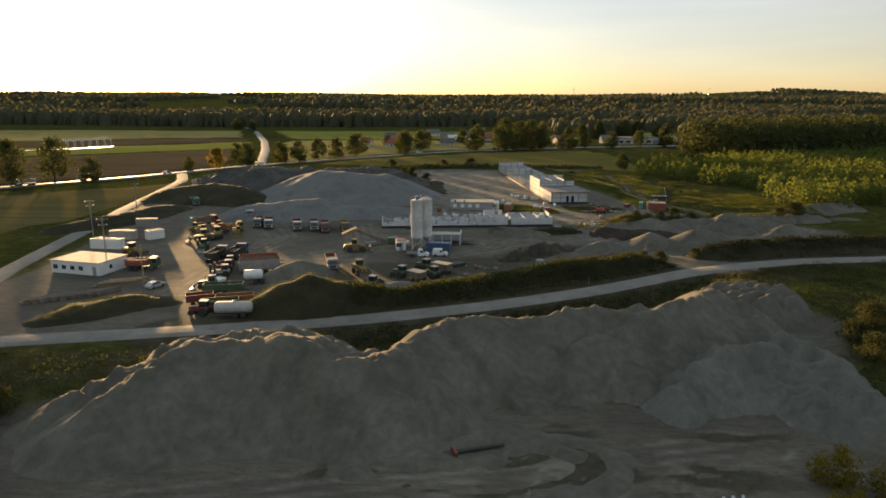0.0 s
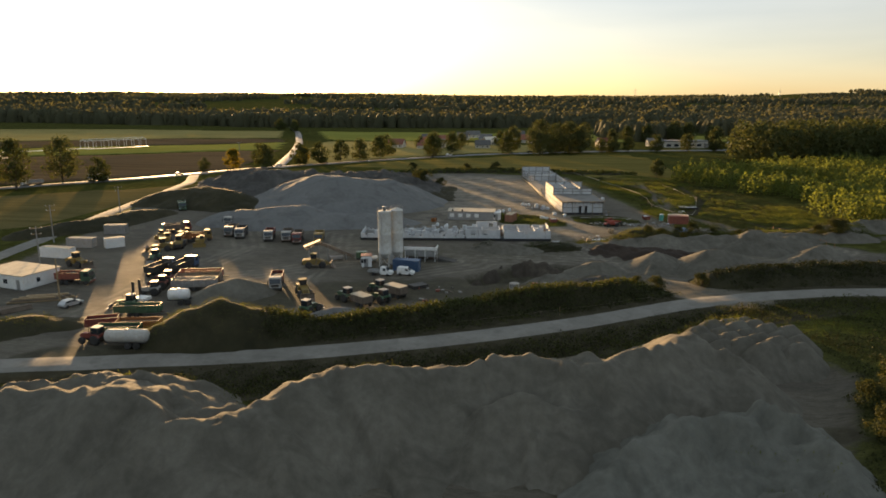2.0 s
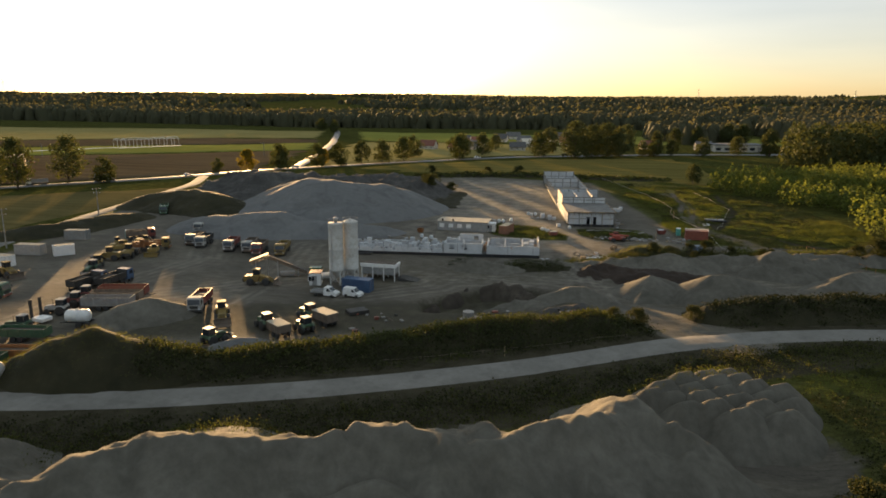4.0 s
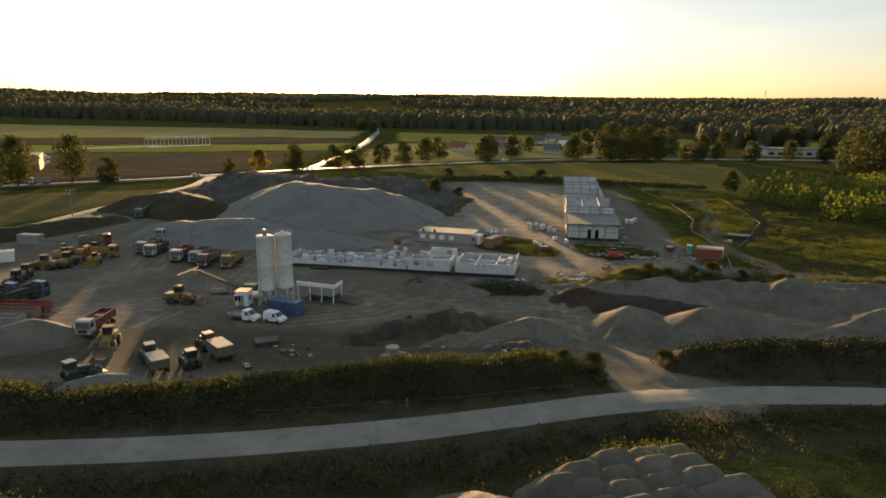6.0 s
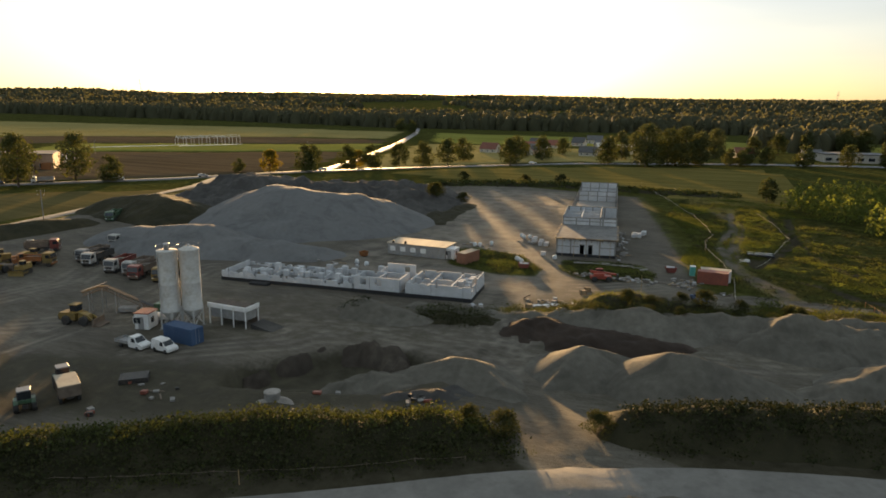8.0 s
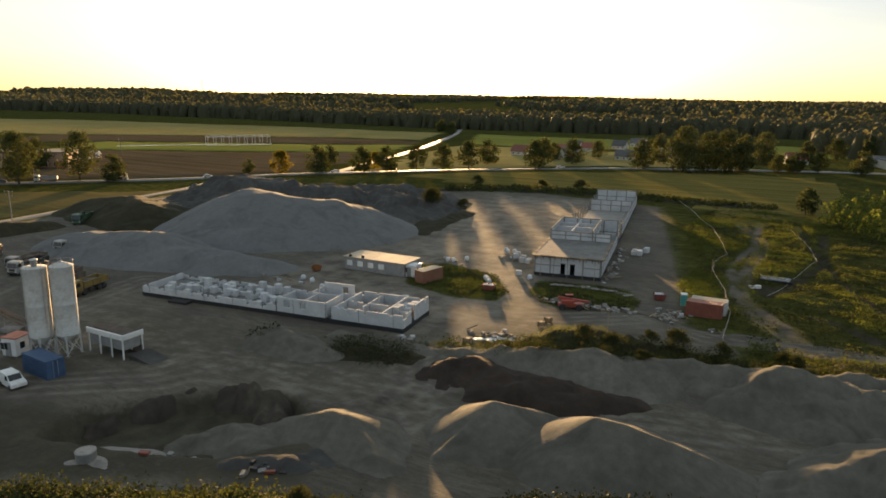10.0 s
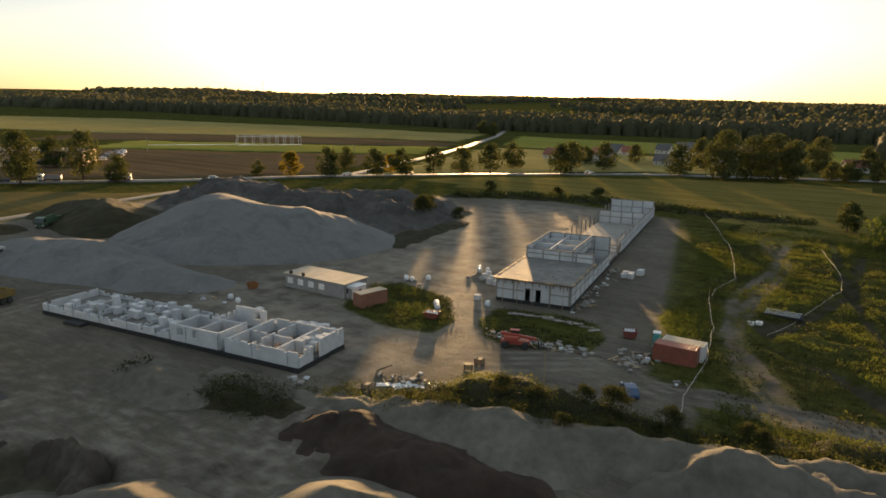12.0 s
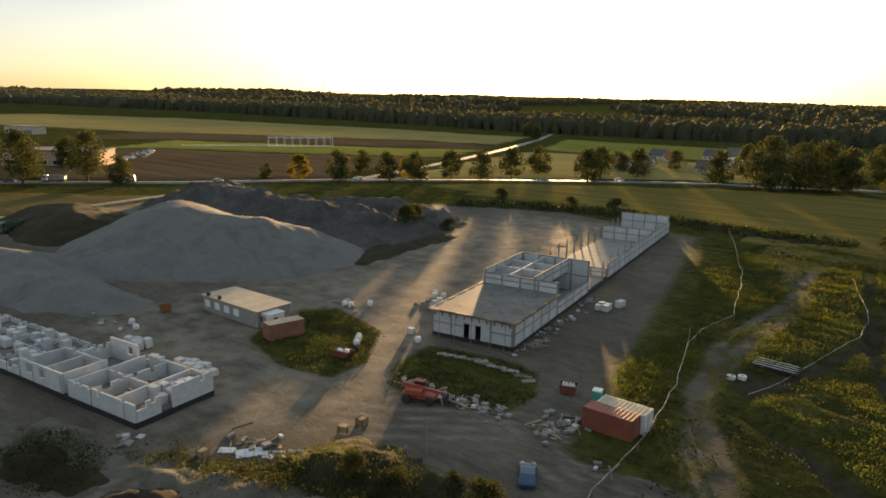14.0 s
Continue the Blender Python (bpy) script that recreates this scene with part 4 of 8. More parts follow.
heap("sand_mound", [(102, 226, 1.5), (112, 232, 2.6), (125, 240, 3.0), (140, 246, 2.5)], 0.45, SAND, "row of ribbed sand heaps beyond the fence", "sand heap", 0.5, 0.6, 0.8, 1.0, 73)
for k, (bx, by) in enumerate(LOADS):
    heap("tipped_load", [(bx - 0.8, by - 0.5, 2.0 + 0.25 * (k % 3)), (bx + 0.8, by + 0.5, 2.0 + 0.25 * (k % 3))], 0.92, SAND, "rounded truckload of tipped sand", "sand heap", 0.1, 0.3, 0.35, 0.2, bx * 0.7, 0.4, 0.05, 0.05, group="tipped loads of sand")
heap("earth_bank", [(-44, 374, 0.6), (-20, 386, 1.0), (8, 391, 1.1), (44, 388, 1.0), (70, 386, 0.8)], 0.35, TURF, "low overgrown bank behind the sandy pad", "earth bank", 0.4, 0.8, 1.0, 0.3, 75)
heap("earth_bank", [(-14, 300, 0.8), (-8, 286, 0.6), (-12, 322, 0.9)], 0.35, TURF, "weedy strip at the foot of the gravel", "earth bank", 0.4, 0.7, 1.0, 0.3, 77)
heap("spilled_lime", [(19.6, 159.3, 0.1), (21, 161, 0.2), (24, 160.5, 0.05), (28.6, 161.4, -0.1)], 0.4, RUBBLE, "thin pale spill of washed-out concrete", "spill", 0.1, 0.3, 0.6, 0.1, 79, 0.6, 0.05, 0.05)

# ---------------------------------------------------------------- buildings of the site
def at(x, y, turn=0.0, lift=0.0):
    return pose(x, y, gz(x, y) + lift, 0, 0, turn)


def block_wall(parent, x0, y0, x1, y1, z0, z1, thick=0.28, bays=None, name="wall", label=""):
    """A wall of white blocks between concrete posts, with a ring beam on top where bays is given."""
    ln = math.hypot(x1 - x0, y1 - y0)
    turn = math.degrees(math.atan2(y1 - y0, x1 - x0))
    ux, uy = (x1 - x0) / ln, (y1 - y0) / ln
    if not bays:
        part(name, Shape().box((x0 + x1) / 2, (y0 + y1) / 2, z0, ln, thick, z1 - z0, turn, 0.02), BLOCK, parent, label)
        return
    step_x, mid = ln / bays, z0 + (z1 - z0) * 0.5
    for i in range(bays):
        c = (i + 0.5) * step_x
        for a, b in ((z0, mid - 0.12), (mid + 0.12, z1 - 0.25)):
            part("panel", Shape().box(x0 + ux * c, y0 + uy * c, a, step_x - 0.34, thick, b - a, turn, 0.015), BLOCK, parent)
        part("tie_beam", Shape().box(x0 + ux * c, y0 + uy * c, mid - 0.12, step_x - 0.34, thick - 0.03, 0.24, turn), CONCRETE, parent)
    for i in range(bays + 1):
        part("post", Shape().box(x0 + ux * i * step_x, y0 + uy * i * step_x, z0, 0.34, thick + 0.04, z1 - z0 + 0.01, turn, 0.02), CONCRETE, parent)
    part("ring_beam", Shape().box((x0 + x1) / 2, (y0 + y1) / 2, z1 - 0.25, ln, thick - 0.02, 0.25, turn, 0.02), CONCRETE, parent)


def opened_wall(parent, x0, x1, y, z0, z1, holes, thick=0.28):
    """A straight wall along x with real openings (x from, x to, z from, z to)."""
    s = Shape()
    cuts = sorted({x0, x1, *[h[0] for h in holes], *[h[1] for h in holes]})
    for a, b in zip(cuts[:-1], cuts[1:]):
        m = (a + b) / 2
        inn = [h for h in holes if h[0] <= m <= h[1]]
        if not inn:
            s.box(m, y, z0, b - a, thick, z1 - z0)
            continue
        h = inn[0]
        if h[2] > z0:
            s.box(m, y, z0, b - a, thick, h[2] - z0)
        if h[3] < z1:
            s.box(m, y, h[3], b - a, thick, z1 - h[3])
    part("wall", s, BLOCK, parent)


hall = thing("hall_under_construction", "long unfinished hall of white block walls and concrete posts", "building", at(35.2, 256.6, 7.6))
W, L = 14.0, 112.0
part("plinth", Shape().box(W / 2, L / 2, -0.2, W + 0.1, L + 0.1, 0.9, 0, 0.03), BITUMEN, hall, "black bitumen-coated plinth")
part("floor_slab", Shape().box(W / 2, L / 2 + 9, 0.7, W - 0.8, L - 18.6, 0.08), CONCRETE, hall, "bare concrete floor slab")
# front block with its flat roof deck
Z1 = 4.35
opened_wall(hall, 0.2, W - 0.2, 0, 0.7, Z1 - 0.25, [(5.6, 6.6, 0.7, 2.9), (7.6, 8.6, 0.7, 2.9)])
for i, px in enumerate((0.1, 3.4, 10.3, W - 0.1)):
    part("post", Shape().box(px, 0, 0.7, 0.3, 0.34, Z1 - 0.7, 0, 0.02), CONCRETE, hall)
for a, b in ((0.25, 3.25), (3.55, 5.5), (10.45, W - 0.25)):
    part("tie_beam", Shape().box((a + b) / 2, -0.002, 2.35, b - a, 0.3, 0.22), CONCRETE, hall)
for px in (6.1, 8.1):
    part("lintel", Shape().box(px, 0, 2.9, 1.3, 0.32, 0.2), CONCRETE, hall)
block_wall(hall, W, 0.3, W, 18.6, 0.7, Z1, bays=5)
block_wall(hall, W, 19.0, W, 36, 0.7, 3.1, bays=4)
block_wall(hall, 0, 0.3, 0, 36, 0.7, Z1, bays=9)
part("roof_deck", Shape().box(W / 2, 9.2, Z1, W + 0.3, 18.9, 0.22, 0, 0.04), DAMP, hall, "flat grey concrete roof deck with damp stains")
for k in range(9):
    part("edge_board", Shape().box(-0.3 + (k + 0.5) * (W + 0.6) / 9, -0.42 + 0.06 * (k % 3), Z1 - 0.06 + 0.03 * (k % 2), (W + 0.6) / 9 + 0.25, 0.5, 0.3, (k * 37 % 5 - 2) * 0.5), DARK_WOOD if k % 3 else WOOD, hall)
for k in range(10):
    for px in (-0.38, W + 0.38):
        part("edge_board", Shape().box(px + 0.05 * (k % 2), (k + 0.5) * 1.88, Z1 - 0.06 + 0.04 * (k % 2), 0.46, 2.05, 0.3, (k * 23 % 5 - 2) * 0.5), DARK_WOOD if k % 3 else WOOD, hall)
for k in range(11):
    part("edge_bracket", Shape().box(0.5 + k * 1.3, -0.2, Z1 - 0.75, 0.14, 0.22, 0.65, 0, 0.01), DARK_WOOD, hall)
for px, py in ((3.2, 3.5), (6.0, 8.0), (9.5, 5.0), (4.5, 12.0), (10.8, 11.0), (8.0, 2.2)):
    part("deck_opening", Shape().box(px, py, Z1 + 0.2, 0.5, 0.4, 0.05, px * 9), CHASSIS, hall)
for px in (1.4, 4.2, 7.1, 10.4, 12.8):
    part("deck_prop", Shape().tube((px, -0.55, 0.1), (px, -0.3, Z1), 0.05, n=6), WOOD, hall)
# upper storey walls standing on the middle block
part("middle_deck", Shape().box(W / 2 - 2.1, 27.2, Z1 - 0.1, W - 4.5, 17.2, 0.24), CONCRETE, hall)
block_wall(hall, 0, 18.75, W, 18.75, Z1 + 0.16, Z1 + 2.2, bays=4)
block_wall(hall, 0, 18.9, 0, 36, Z1 + 0.01, Z1 + 2.7, bays=4)
block_wall(hall, W - 4.2, 18.6, W - 4.2, 36, Z1 + 0.16, Z1 + 2.7, bays=4)
block_wall(hall, 0.3, 36, W, 36, 0.7, Z1 + 2.7, bays=4)
for iy in (24.5, 30.2):
    block_wall(hall, 0.3, iy, W - 4.5, iy, Z1 + 0.16, Z1 + 2.3)
block_wall(hall, 4.8, 18.9, 4.8, 35.7, Z1 + 0.16, Z1 + 2.3)
# open court with loose columns, then the far wing
for iy in range(6):
    for px in (0.1, W - 0.1):
        if px < 1 or iy > 0:
            part("column", Shape().box(px, 41 + iy * 5.6, 0.7, 0.32, 0.32, 3.6 + 0.4 * (iy % 2), 0, 0.02), CONCRETE, hall)
            part("starter_bar", Shape().tube((px - 0.08, 41 + iy * 5.6, 4.2), (px - 0.08, 41 + iy * 5.6, 5.2), 0.025, n=5).tube((px + 0.08, 41 + iy * 5.6, 4.2), (px + 0.08, 41 + iy * 5.6, 5.3), 0.025, n=5), CHASSIS, hall)
part("stair_wall", Shape().box(W - 1.9, 38.6, 0.7, 3.4, 0.28, 2.2), BLOCK, hall)
block_wall(hall, W, 50, W, L - 0.2, 0.7, 3.9, bays=14)
for iy in range(7):
    part("column", Shape().box(0.1, 74.6 + iy * 5.6, 0.7, 0.32, 0.32, 3.4 + 0.3 * (iy % 2), 0, 0.02), CONCRETE, hall)
block_wall(hall, 0.2, L - 0.1, W - 0.2, L - 0.1, 0.7, 5.4, bays=4)
block_wall(hall, 0.3, 92, W - 0.3, 92, 0.78, 4.4, bays=4)
block_wall(hall, 0.3, 50, W - 0.3, 50, 0.78, 2.6, bays=4)

lower = thing("block_foundations", "half-built white block walls on a black bitumen plinth", "building", at(-23.2, 204.2, 5.7))
LF, DF = 53.2, 11.0
part("plinth", Shape().box(LF / 2, DF / 2, -0.3, LF, DF, 0.95, 0, 0.03), BITUMEN, lower, "black bitumen-coated plinth")
part("floor_slab", Shape().box(LF / 2, DF / 2, 0.65, LF - 0.7, DF - 0.7, 0.05), DAMP, lower)


def low_wall(x0, y0, x1, y1, h, ragged=0.0):
    """A wall laid in courses, its top stepped where it is unfinished."""
    ln = math.hypot(x1 - x0, y1 - y0)
    turn = math.degrees(math.atan2(y1 - y0, x1 - x0))
    n = max(1, int(round(ln / 0.6)))
    tops = [max(h - (0.24 * random.choice((0, 0, 1, 2, 3)) if ragged and random.random() < ragged else 0), 0.24) for _ in range(n)]
    top = []
    for i, k in enumerate(tops):
        for u in (i * ln / n, (i + 1) * ln / n):
            if top and abs(top[-1][1] - 0.68 - k) < 1e-6:
                top[-1] = (u, 0.68 + k) if len(top) > 1 and top[-2][1] == top[-1][1] else top[-1]
            if not top or top[-1] != (u, 0.68 + k):
                top.append((u, 0.68 + k))
    s = Shape().prism([(0, 0.68)] + top + [(ln, 0.68)], -0.13, 0.13)
    ct, st = math.cos(radians(turn)), math.sin(radians(turn))
    s.v = [(x0 + a * ct - b * st, y0 + a * st + b * ct, c) for a, b, c in s.v]
    part("wall", s, BLOCK, lower)


low_wall(LF - 13.0, 0.15, LF - 0.1, 0.15, 2.15, 0.55)
low_wall(LF - 0.15, 0.3, LF - 0.15, 3.4, 2.1, 0.6)
low_wall(LF - 0.15, 5.0, LF - 0.15, DF - 0.3, 2.6, 0.15)
low_wall(LF - 13.0, DF - 0.15, LF - 0.1, DF - 0.15, 2.0, 0.5)
for px in (LF - 12.9, LF - 8.6, LF - 4.2):
    low_wall(px, 0.4, px, DF - 0.4, 1.9, 0.35)
low_wall(LF - 12.7, 5.2, LF - 4.4, 5.2, 1.8, 0.5)
opened_wall(lower, LF - 23.6, LF - 14.2, 0.15, 0.68, 3.25, [(LF - 22.3, LF - 21.0, 1.6, 2.9), (LF - 19.2, LF - 17.9, 1.6, 2.9)])
low_wall(LF - 14.2, 0.3, LF - 14.2, 6.0, 2.55)
low_wall(LF - 23.6, 0.3, LF - 23.6, 6.0, 2.2, 0.3)
low_wall(LF - 23.5, 6.0, LF - 14.3, 6.0, 2.2, 0.2)
low_wall(LF - 19.0, 0.4, LF - 19.0, 5.9, 2.1)
opened_wall(lower, LF - 20.5, LF - 14.4, DF - 0.3, 0.68, 3.6, [(LF - 16.8, LF - 15.6, 1.9, 3.1)])
low_wall(LF - 20.5, 6.4, LF - 20.5, DF - 0.4, 2.2, 0.6)
low_wall(0.15, 0.15, LF - 24.0, 0.15, 1.15, 0.55)
low_wall(0.15, DF - 0.15, LF - 24, DF - 0.15, 0.75, 0.7)
low_wall(0.15, 0.4, 0.15, DF - 0.4, 1.2, 0.3)
for px in np.arange(5.5, LF - 24, 5.4):
    low_wall(px, 0.4, px, DF - 0.4, 0.8, 0.7)
low_wall(4.0, 5.5, LF - 26, 5.5, 0.75, 0.8)
for px in np.arange(2.0, LF, 6.2):
    part("steel_rod", Shape().tube((px, -0.25, 0.0), (px, -0.25, 3.2), 0.03, n=5), CHASSIS, lower)
part("entrance_step", Shape().box(9.5, -0.9, -0.1, 4.0, 1.6, 0.5), BITUMEN, lower)


def block_pallet(x, y, turn, lift=0.0, h=1.15, label="wrapped pallet of white building blocks"):
    p = thing("block_pallet", label, "pallet", pose(x, y, gz(x, y) + lift, 0, 0, turn), "pallets of blocks")
    part("pallet", Shape().box(0, -0.4, 0, 1.2, 0.12, 0.14).box(0, 0, 0, 1.2, 0.12, 0.14).box(0, 0.4, 0, 1.2, 0.12, 0.14), WOOD, p)
    part("wrapped_load", Shape().box(0, 0, 0.14, 1.15, 0.98, h, 0, 0.04), BLOCK, p)
    return p


rng = random.Random(5)
for gx, gy, nx, ny in ((4.4, 222.6, 3, 2), (12.6, 221.8, 2, 1), (17.6, 222.6, 5, 2), (50.2, 286.5, 2, 2), (52.5, 290.5, 1, 2), (29.0, 265.5, 2, 2), (26.5, 268.5, 1, 2), (32.5, 254.5, 1, 1)):
    for i in range(nx):
        for j in range(ny):
            block_pallet(gx + 1.45 * i + rng.uniform(-0.1, 0.1), gy + 1.3 * j + rng.uniform(-0.1, 0.1), rng.uniform(-12, 12) + 6, 0, rng.choice((0.9, 1.15, 1.4)))
cr, sr = math.cos(radians(5.7)), math.sin(radians(5.7))
for i in range(3):
    for j in range(4):
        u, v = LF - 3.4 + 1.35 * (i % 2) + 0.1 * j, 5.0 + 1.25 * j
        if i < 2:
            block_pallet(-23.2 + u * cr - v * sr, 204.2 + u * sr + v * cr, 5.7 + rng.uniform(-6, 6), 0.66, rng.choice((1.2, 1.5, 1.9)), "stack of white blocks on the floor slab")
for i in range(38):
    u, v = rng.uniform(1.2, LF - 24.5), rng.choice((1.6, 3.2, 4.2, 6.8, 8.2, 9.4)) + rng.uniform(-0.4, 0.4)
    if abs((u - 0.1) % 5.4) > 1.0:
        block_pallet(-23.2 + u * cr - v * sr, 204.2 + u * sr + v * cr, 5.7 + rng.uniform(-8, 8), 0.66, rng.choice((0.7, 0.95, 1.2, 1.5, 1.9)), "stack of white blocks on the floor slab")

for i in range(22):
    u, v = LF - rng.uniform(0.8, 14), rng.choice((1.4, 2.2, 3.4, 4.3, 6.4, 7.4, 8.6, 9.6))
    bs = thing("brick_stack", "small stack of pale orange clay bricks", "bricks", pose(-23.2 + u * cr - v * sr, 204.2 + u * sr + v * cr, gz(0, 210) + 0.7, 0, 0, 5.7 + rng.uniform(-20, 20)), "stacks of clay bricks")
    part("lower_course", Shape().box(0, 0, 0, 0.9, 0.7, 0.45, 0, 0.02), CLAY, bs)
    part("upper_course", Shape().box(0.08, 0.05, 0.45, 0.7, 0.55, rng.uniform(0.25, 0.7), 0, 0.02), CLAY, bs)
for i in range(12):
    u, v = rng.uniform(2, LF - 2), rng.uniform(1.5, DF - 1.5)
    solid("scaffold_plank", Shape().box(0, 0, 0, 3.2, 0.28, 0.06), WOOD, "timber plank laid across the block walls", "plank", pose(-23.2 + u * cr - v * sr, 204.2 + u * sr + v * cr, gz(0, 210) + 0.78, 0, 0, rng.uniform(0, 180)), "loose planks")


def container(x, y, turn, material, label, roof=None, length=6.06, width=2.44, height=2.59, doors=True):
    """A corrugated steel box with corner posts, rails, a ribbed roof and end doors."""
    c = thing("container", label, "container", at(x, y, turn))
    hl, hw = length / 2, width / 2
    rib = Shape()
    pitch = 0.28
    n = int((length - 0.3) / pitch)
    for side in (-1, 1):
        prof = []
        for i in range(n + 1):
            px = -hl + 0.15 + i * pitch
            prof += [(px, side * (hw - 0.05)), (px + 0.07, side * (hw - 0.05)), (px + 0.14, side * (hw - 0.01)), (px + 0.21, side * (hw - 0.01))]
        vs = [(a, b, k) for k in (0.16, height - 0.12) for a, b in prof]
        m = len(prof)
        rib.add(vs, [(i, i + 1, i + 1 + m, i + m) for i in range(m - 1)])
    part("side_panel", rib, material, c)
    part("end_panel", Shape().box(-hl + 0.06, 0, 0.16, 0.06, width - 0.2, height - 0.28), material, c)
    fr = Shape()
    for a in (-1, 1):
        for b in (-1, 1):
            fr.box(a * (hl - 0.08), b * (hw - 0.08), 0, 0.16, 0.16, height, 0, 0.01)
        fr.box(0, a * (hw - 0.06), 0.02, length - 0.3, 0.1, 0.14).box(0, a * (hw - 0.06), height - 0.13, length - 0.3, 0.1, 0.12)
        fr.box(a * (hl - 0.06), 0, 0.02, 0.1, width - 0.3, 0.14).box(a * (hl - 0.06), 0, height - 0.13, 0.1, width - 0.3, 0.12)
    part("frame", fr, material, c)
    line = [(-hl + 0.1, height - 0.06)]
    for i in range(int(length / 0.5)):
        line += [(-hl + 0.3 + i * 0.5, height - 0.02), (-hl + 0.34 + i * 0.5, height + 0.015), (-hl + 0.46 + i * 0.5, height + 0.015), (-hl + 0.5 + i * 0.5, height - 0.02)]
    rf = Shape().prism(line + [(hl - 0.1, height - 0.06)], -hw + 0.1, hw - 0.1)
    part("roof", rf, roof or material, c)
    if doors:
        for a in (-1, 1):
            part("door", Shape().box(hl - 0.05, a * 0.57, 0.16, 0.06, 1.1, height - 0.3, 0, 0.01), material, c)
            part("lock_bar", Shape().tube((hl, a * 0.3, 0.2), (hl, a * 0.3, height - 0.2), 0.025, n=6), STEEL, c)
    part("floor", Shape().box(0, 0, 0.1, length - 0.2, width - 0.2, 0.06), DARK_WOOD, c)
    return c


container(71.2, 243.8, -1.5, RUST, "brick-red steel shipping container, dusty roof")
container(71.7, 246.5, -1.5, WHITE, "white steel container behind the red one", ROOF_TAN)
container(17.9, 240.6, 76, BROWN_STEEL, "rust-red steel container with a tan roof", ROOF_TAN)
container(-4.6, 172.8, -6, BLUE, "blue steel shipping container beside the silos")
container(-93.4, 174.6, -6, WHITE, "white container with a tan sheet roof", ROOF_TAN, 8.5)
container(-94.6, 185.8, 4, GREY, "grey container with a pale roof", ROOF_TAN, 7.0)
container(-86.2, 187.2, 48, WHITE, "short white container standing askew", ROOF_TAN, 4.6)
container(-96.0, 203.8, 8, GREY, "grey container in the yard's back row", ROOF_TAN)
container(-137, 132, 10, GREY, "long grey container in the meadow", STEEL, 12.0)
container(0.3, 158.2, 40, CHASSIS, "dark battered low steel box in the yard", CHASSIS, 3.6, 2.6, 0.7, False)


def cabin(x, y, turn, length, depth, height, wall, roof, label, windows=3, name="site_office", over=0.25, vents=0, blind=None):
    c = thing(name, label, "cabin", at(x, y, turn))
    part("wall", Shape().box(length / 2, depth / 2, 0.1, length, depth, height - 0.1, 0, 0.03), wall, c)
    part("base", Shape().box(length / 2, depth / 2, -0.15, length - 0.2, depth - 0.2, 0.3), CONCRETE, c)
    n = max(3, int(length / 1.6))
    for i in range(n):
        part("roof_sheet", Shape().box((i + 0.5) * (length + 2 * over) / n - over, depth / 2, height + (0.012 if i % 2 else 0), (length + 2 * over) / n - 0.02, depth + 2 * over, 0.14, 0, 0.02), roof, c)
    for i in range(windows):
        px = (i + 0.5) * length / (windows + 1.6)
        w = part("window", Shape().box(px, -0.02, 1.0, 1.35, 0.08, 1.15), WHITE, c)
        for q in (-0.31, 0.31):
            part("pane", Shape().box(px + q, -0.05, 1.08, 0.56, 0.05, 0.98), blind or GLASS, w)
    d = part("door", Shape().box(length - 1.3, -0.03, 0.12, 0.95, 0.08, 2.05, 0, 0.01), GREY, c)
    part("handle", Shape().box(length - 1.65, -0.09, 1.1, 0.12, 0.05, 0.04), STEEL, d)
    e = part("end_window", Shape().box(length + 0.01, depth * 0.4, 1.0, 0.08, 1.0, 1.1), WHITE, c)
    part("pane", Shape().box(length + 0.04, depth * 0.4, 1.08, 0.05, 0.84, 0.94), GLASS, e)
    for i in range(vents):
        part("roof_vent", Shape().box(1.5 + i * 3.2, 0.1, height, 0.5, 0.5, 0.75, 0, 0.04), CHASSIS, c)
    return c


cabin(-2.6, 240.0, -0.5, 15.0, 6.6, 2.8, GREY, ROOF_TAN, "long grey site office with closed white shutters and a tan roof", 4, vents=2, blind=WHITE)
cabin(11.6, 240.6, -0.5, 2.9, 3.0, 2.5, WHITE, TARP, "small white annexe with a blue-white roof", 1, "cabin_annexe", 0.1)
cabin(-93.0, 148.6, -14, 13.2, 9.0, 3.0, WHITE, ROOF_TAN, "flat-roofed white yard office with small windows", 4)
cabin(-15.6, 173.9, 14, 2.4, 2.8, 2.7, WHITE, RUST, "white control cabin with a red roof edge", 1, "control_cabin", 0.1)


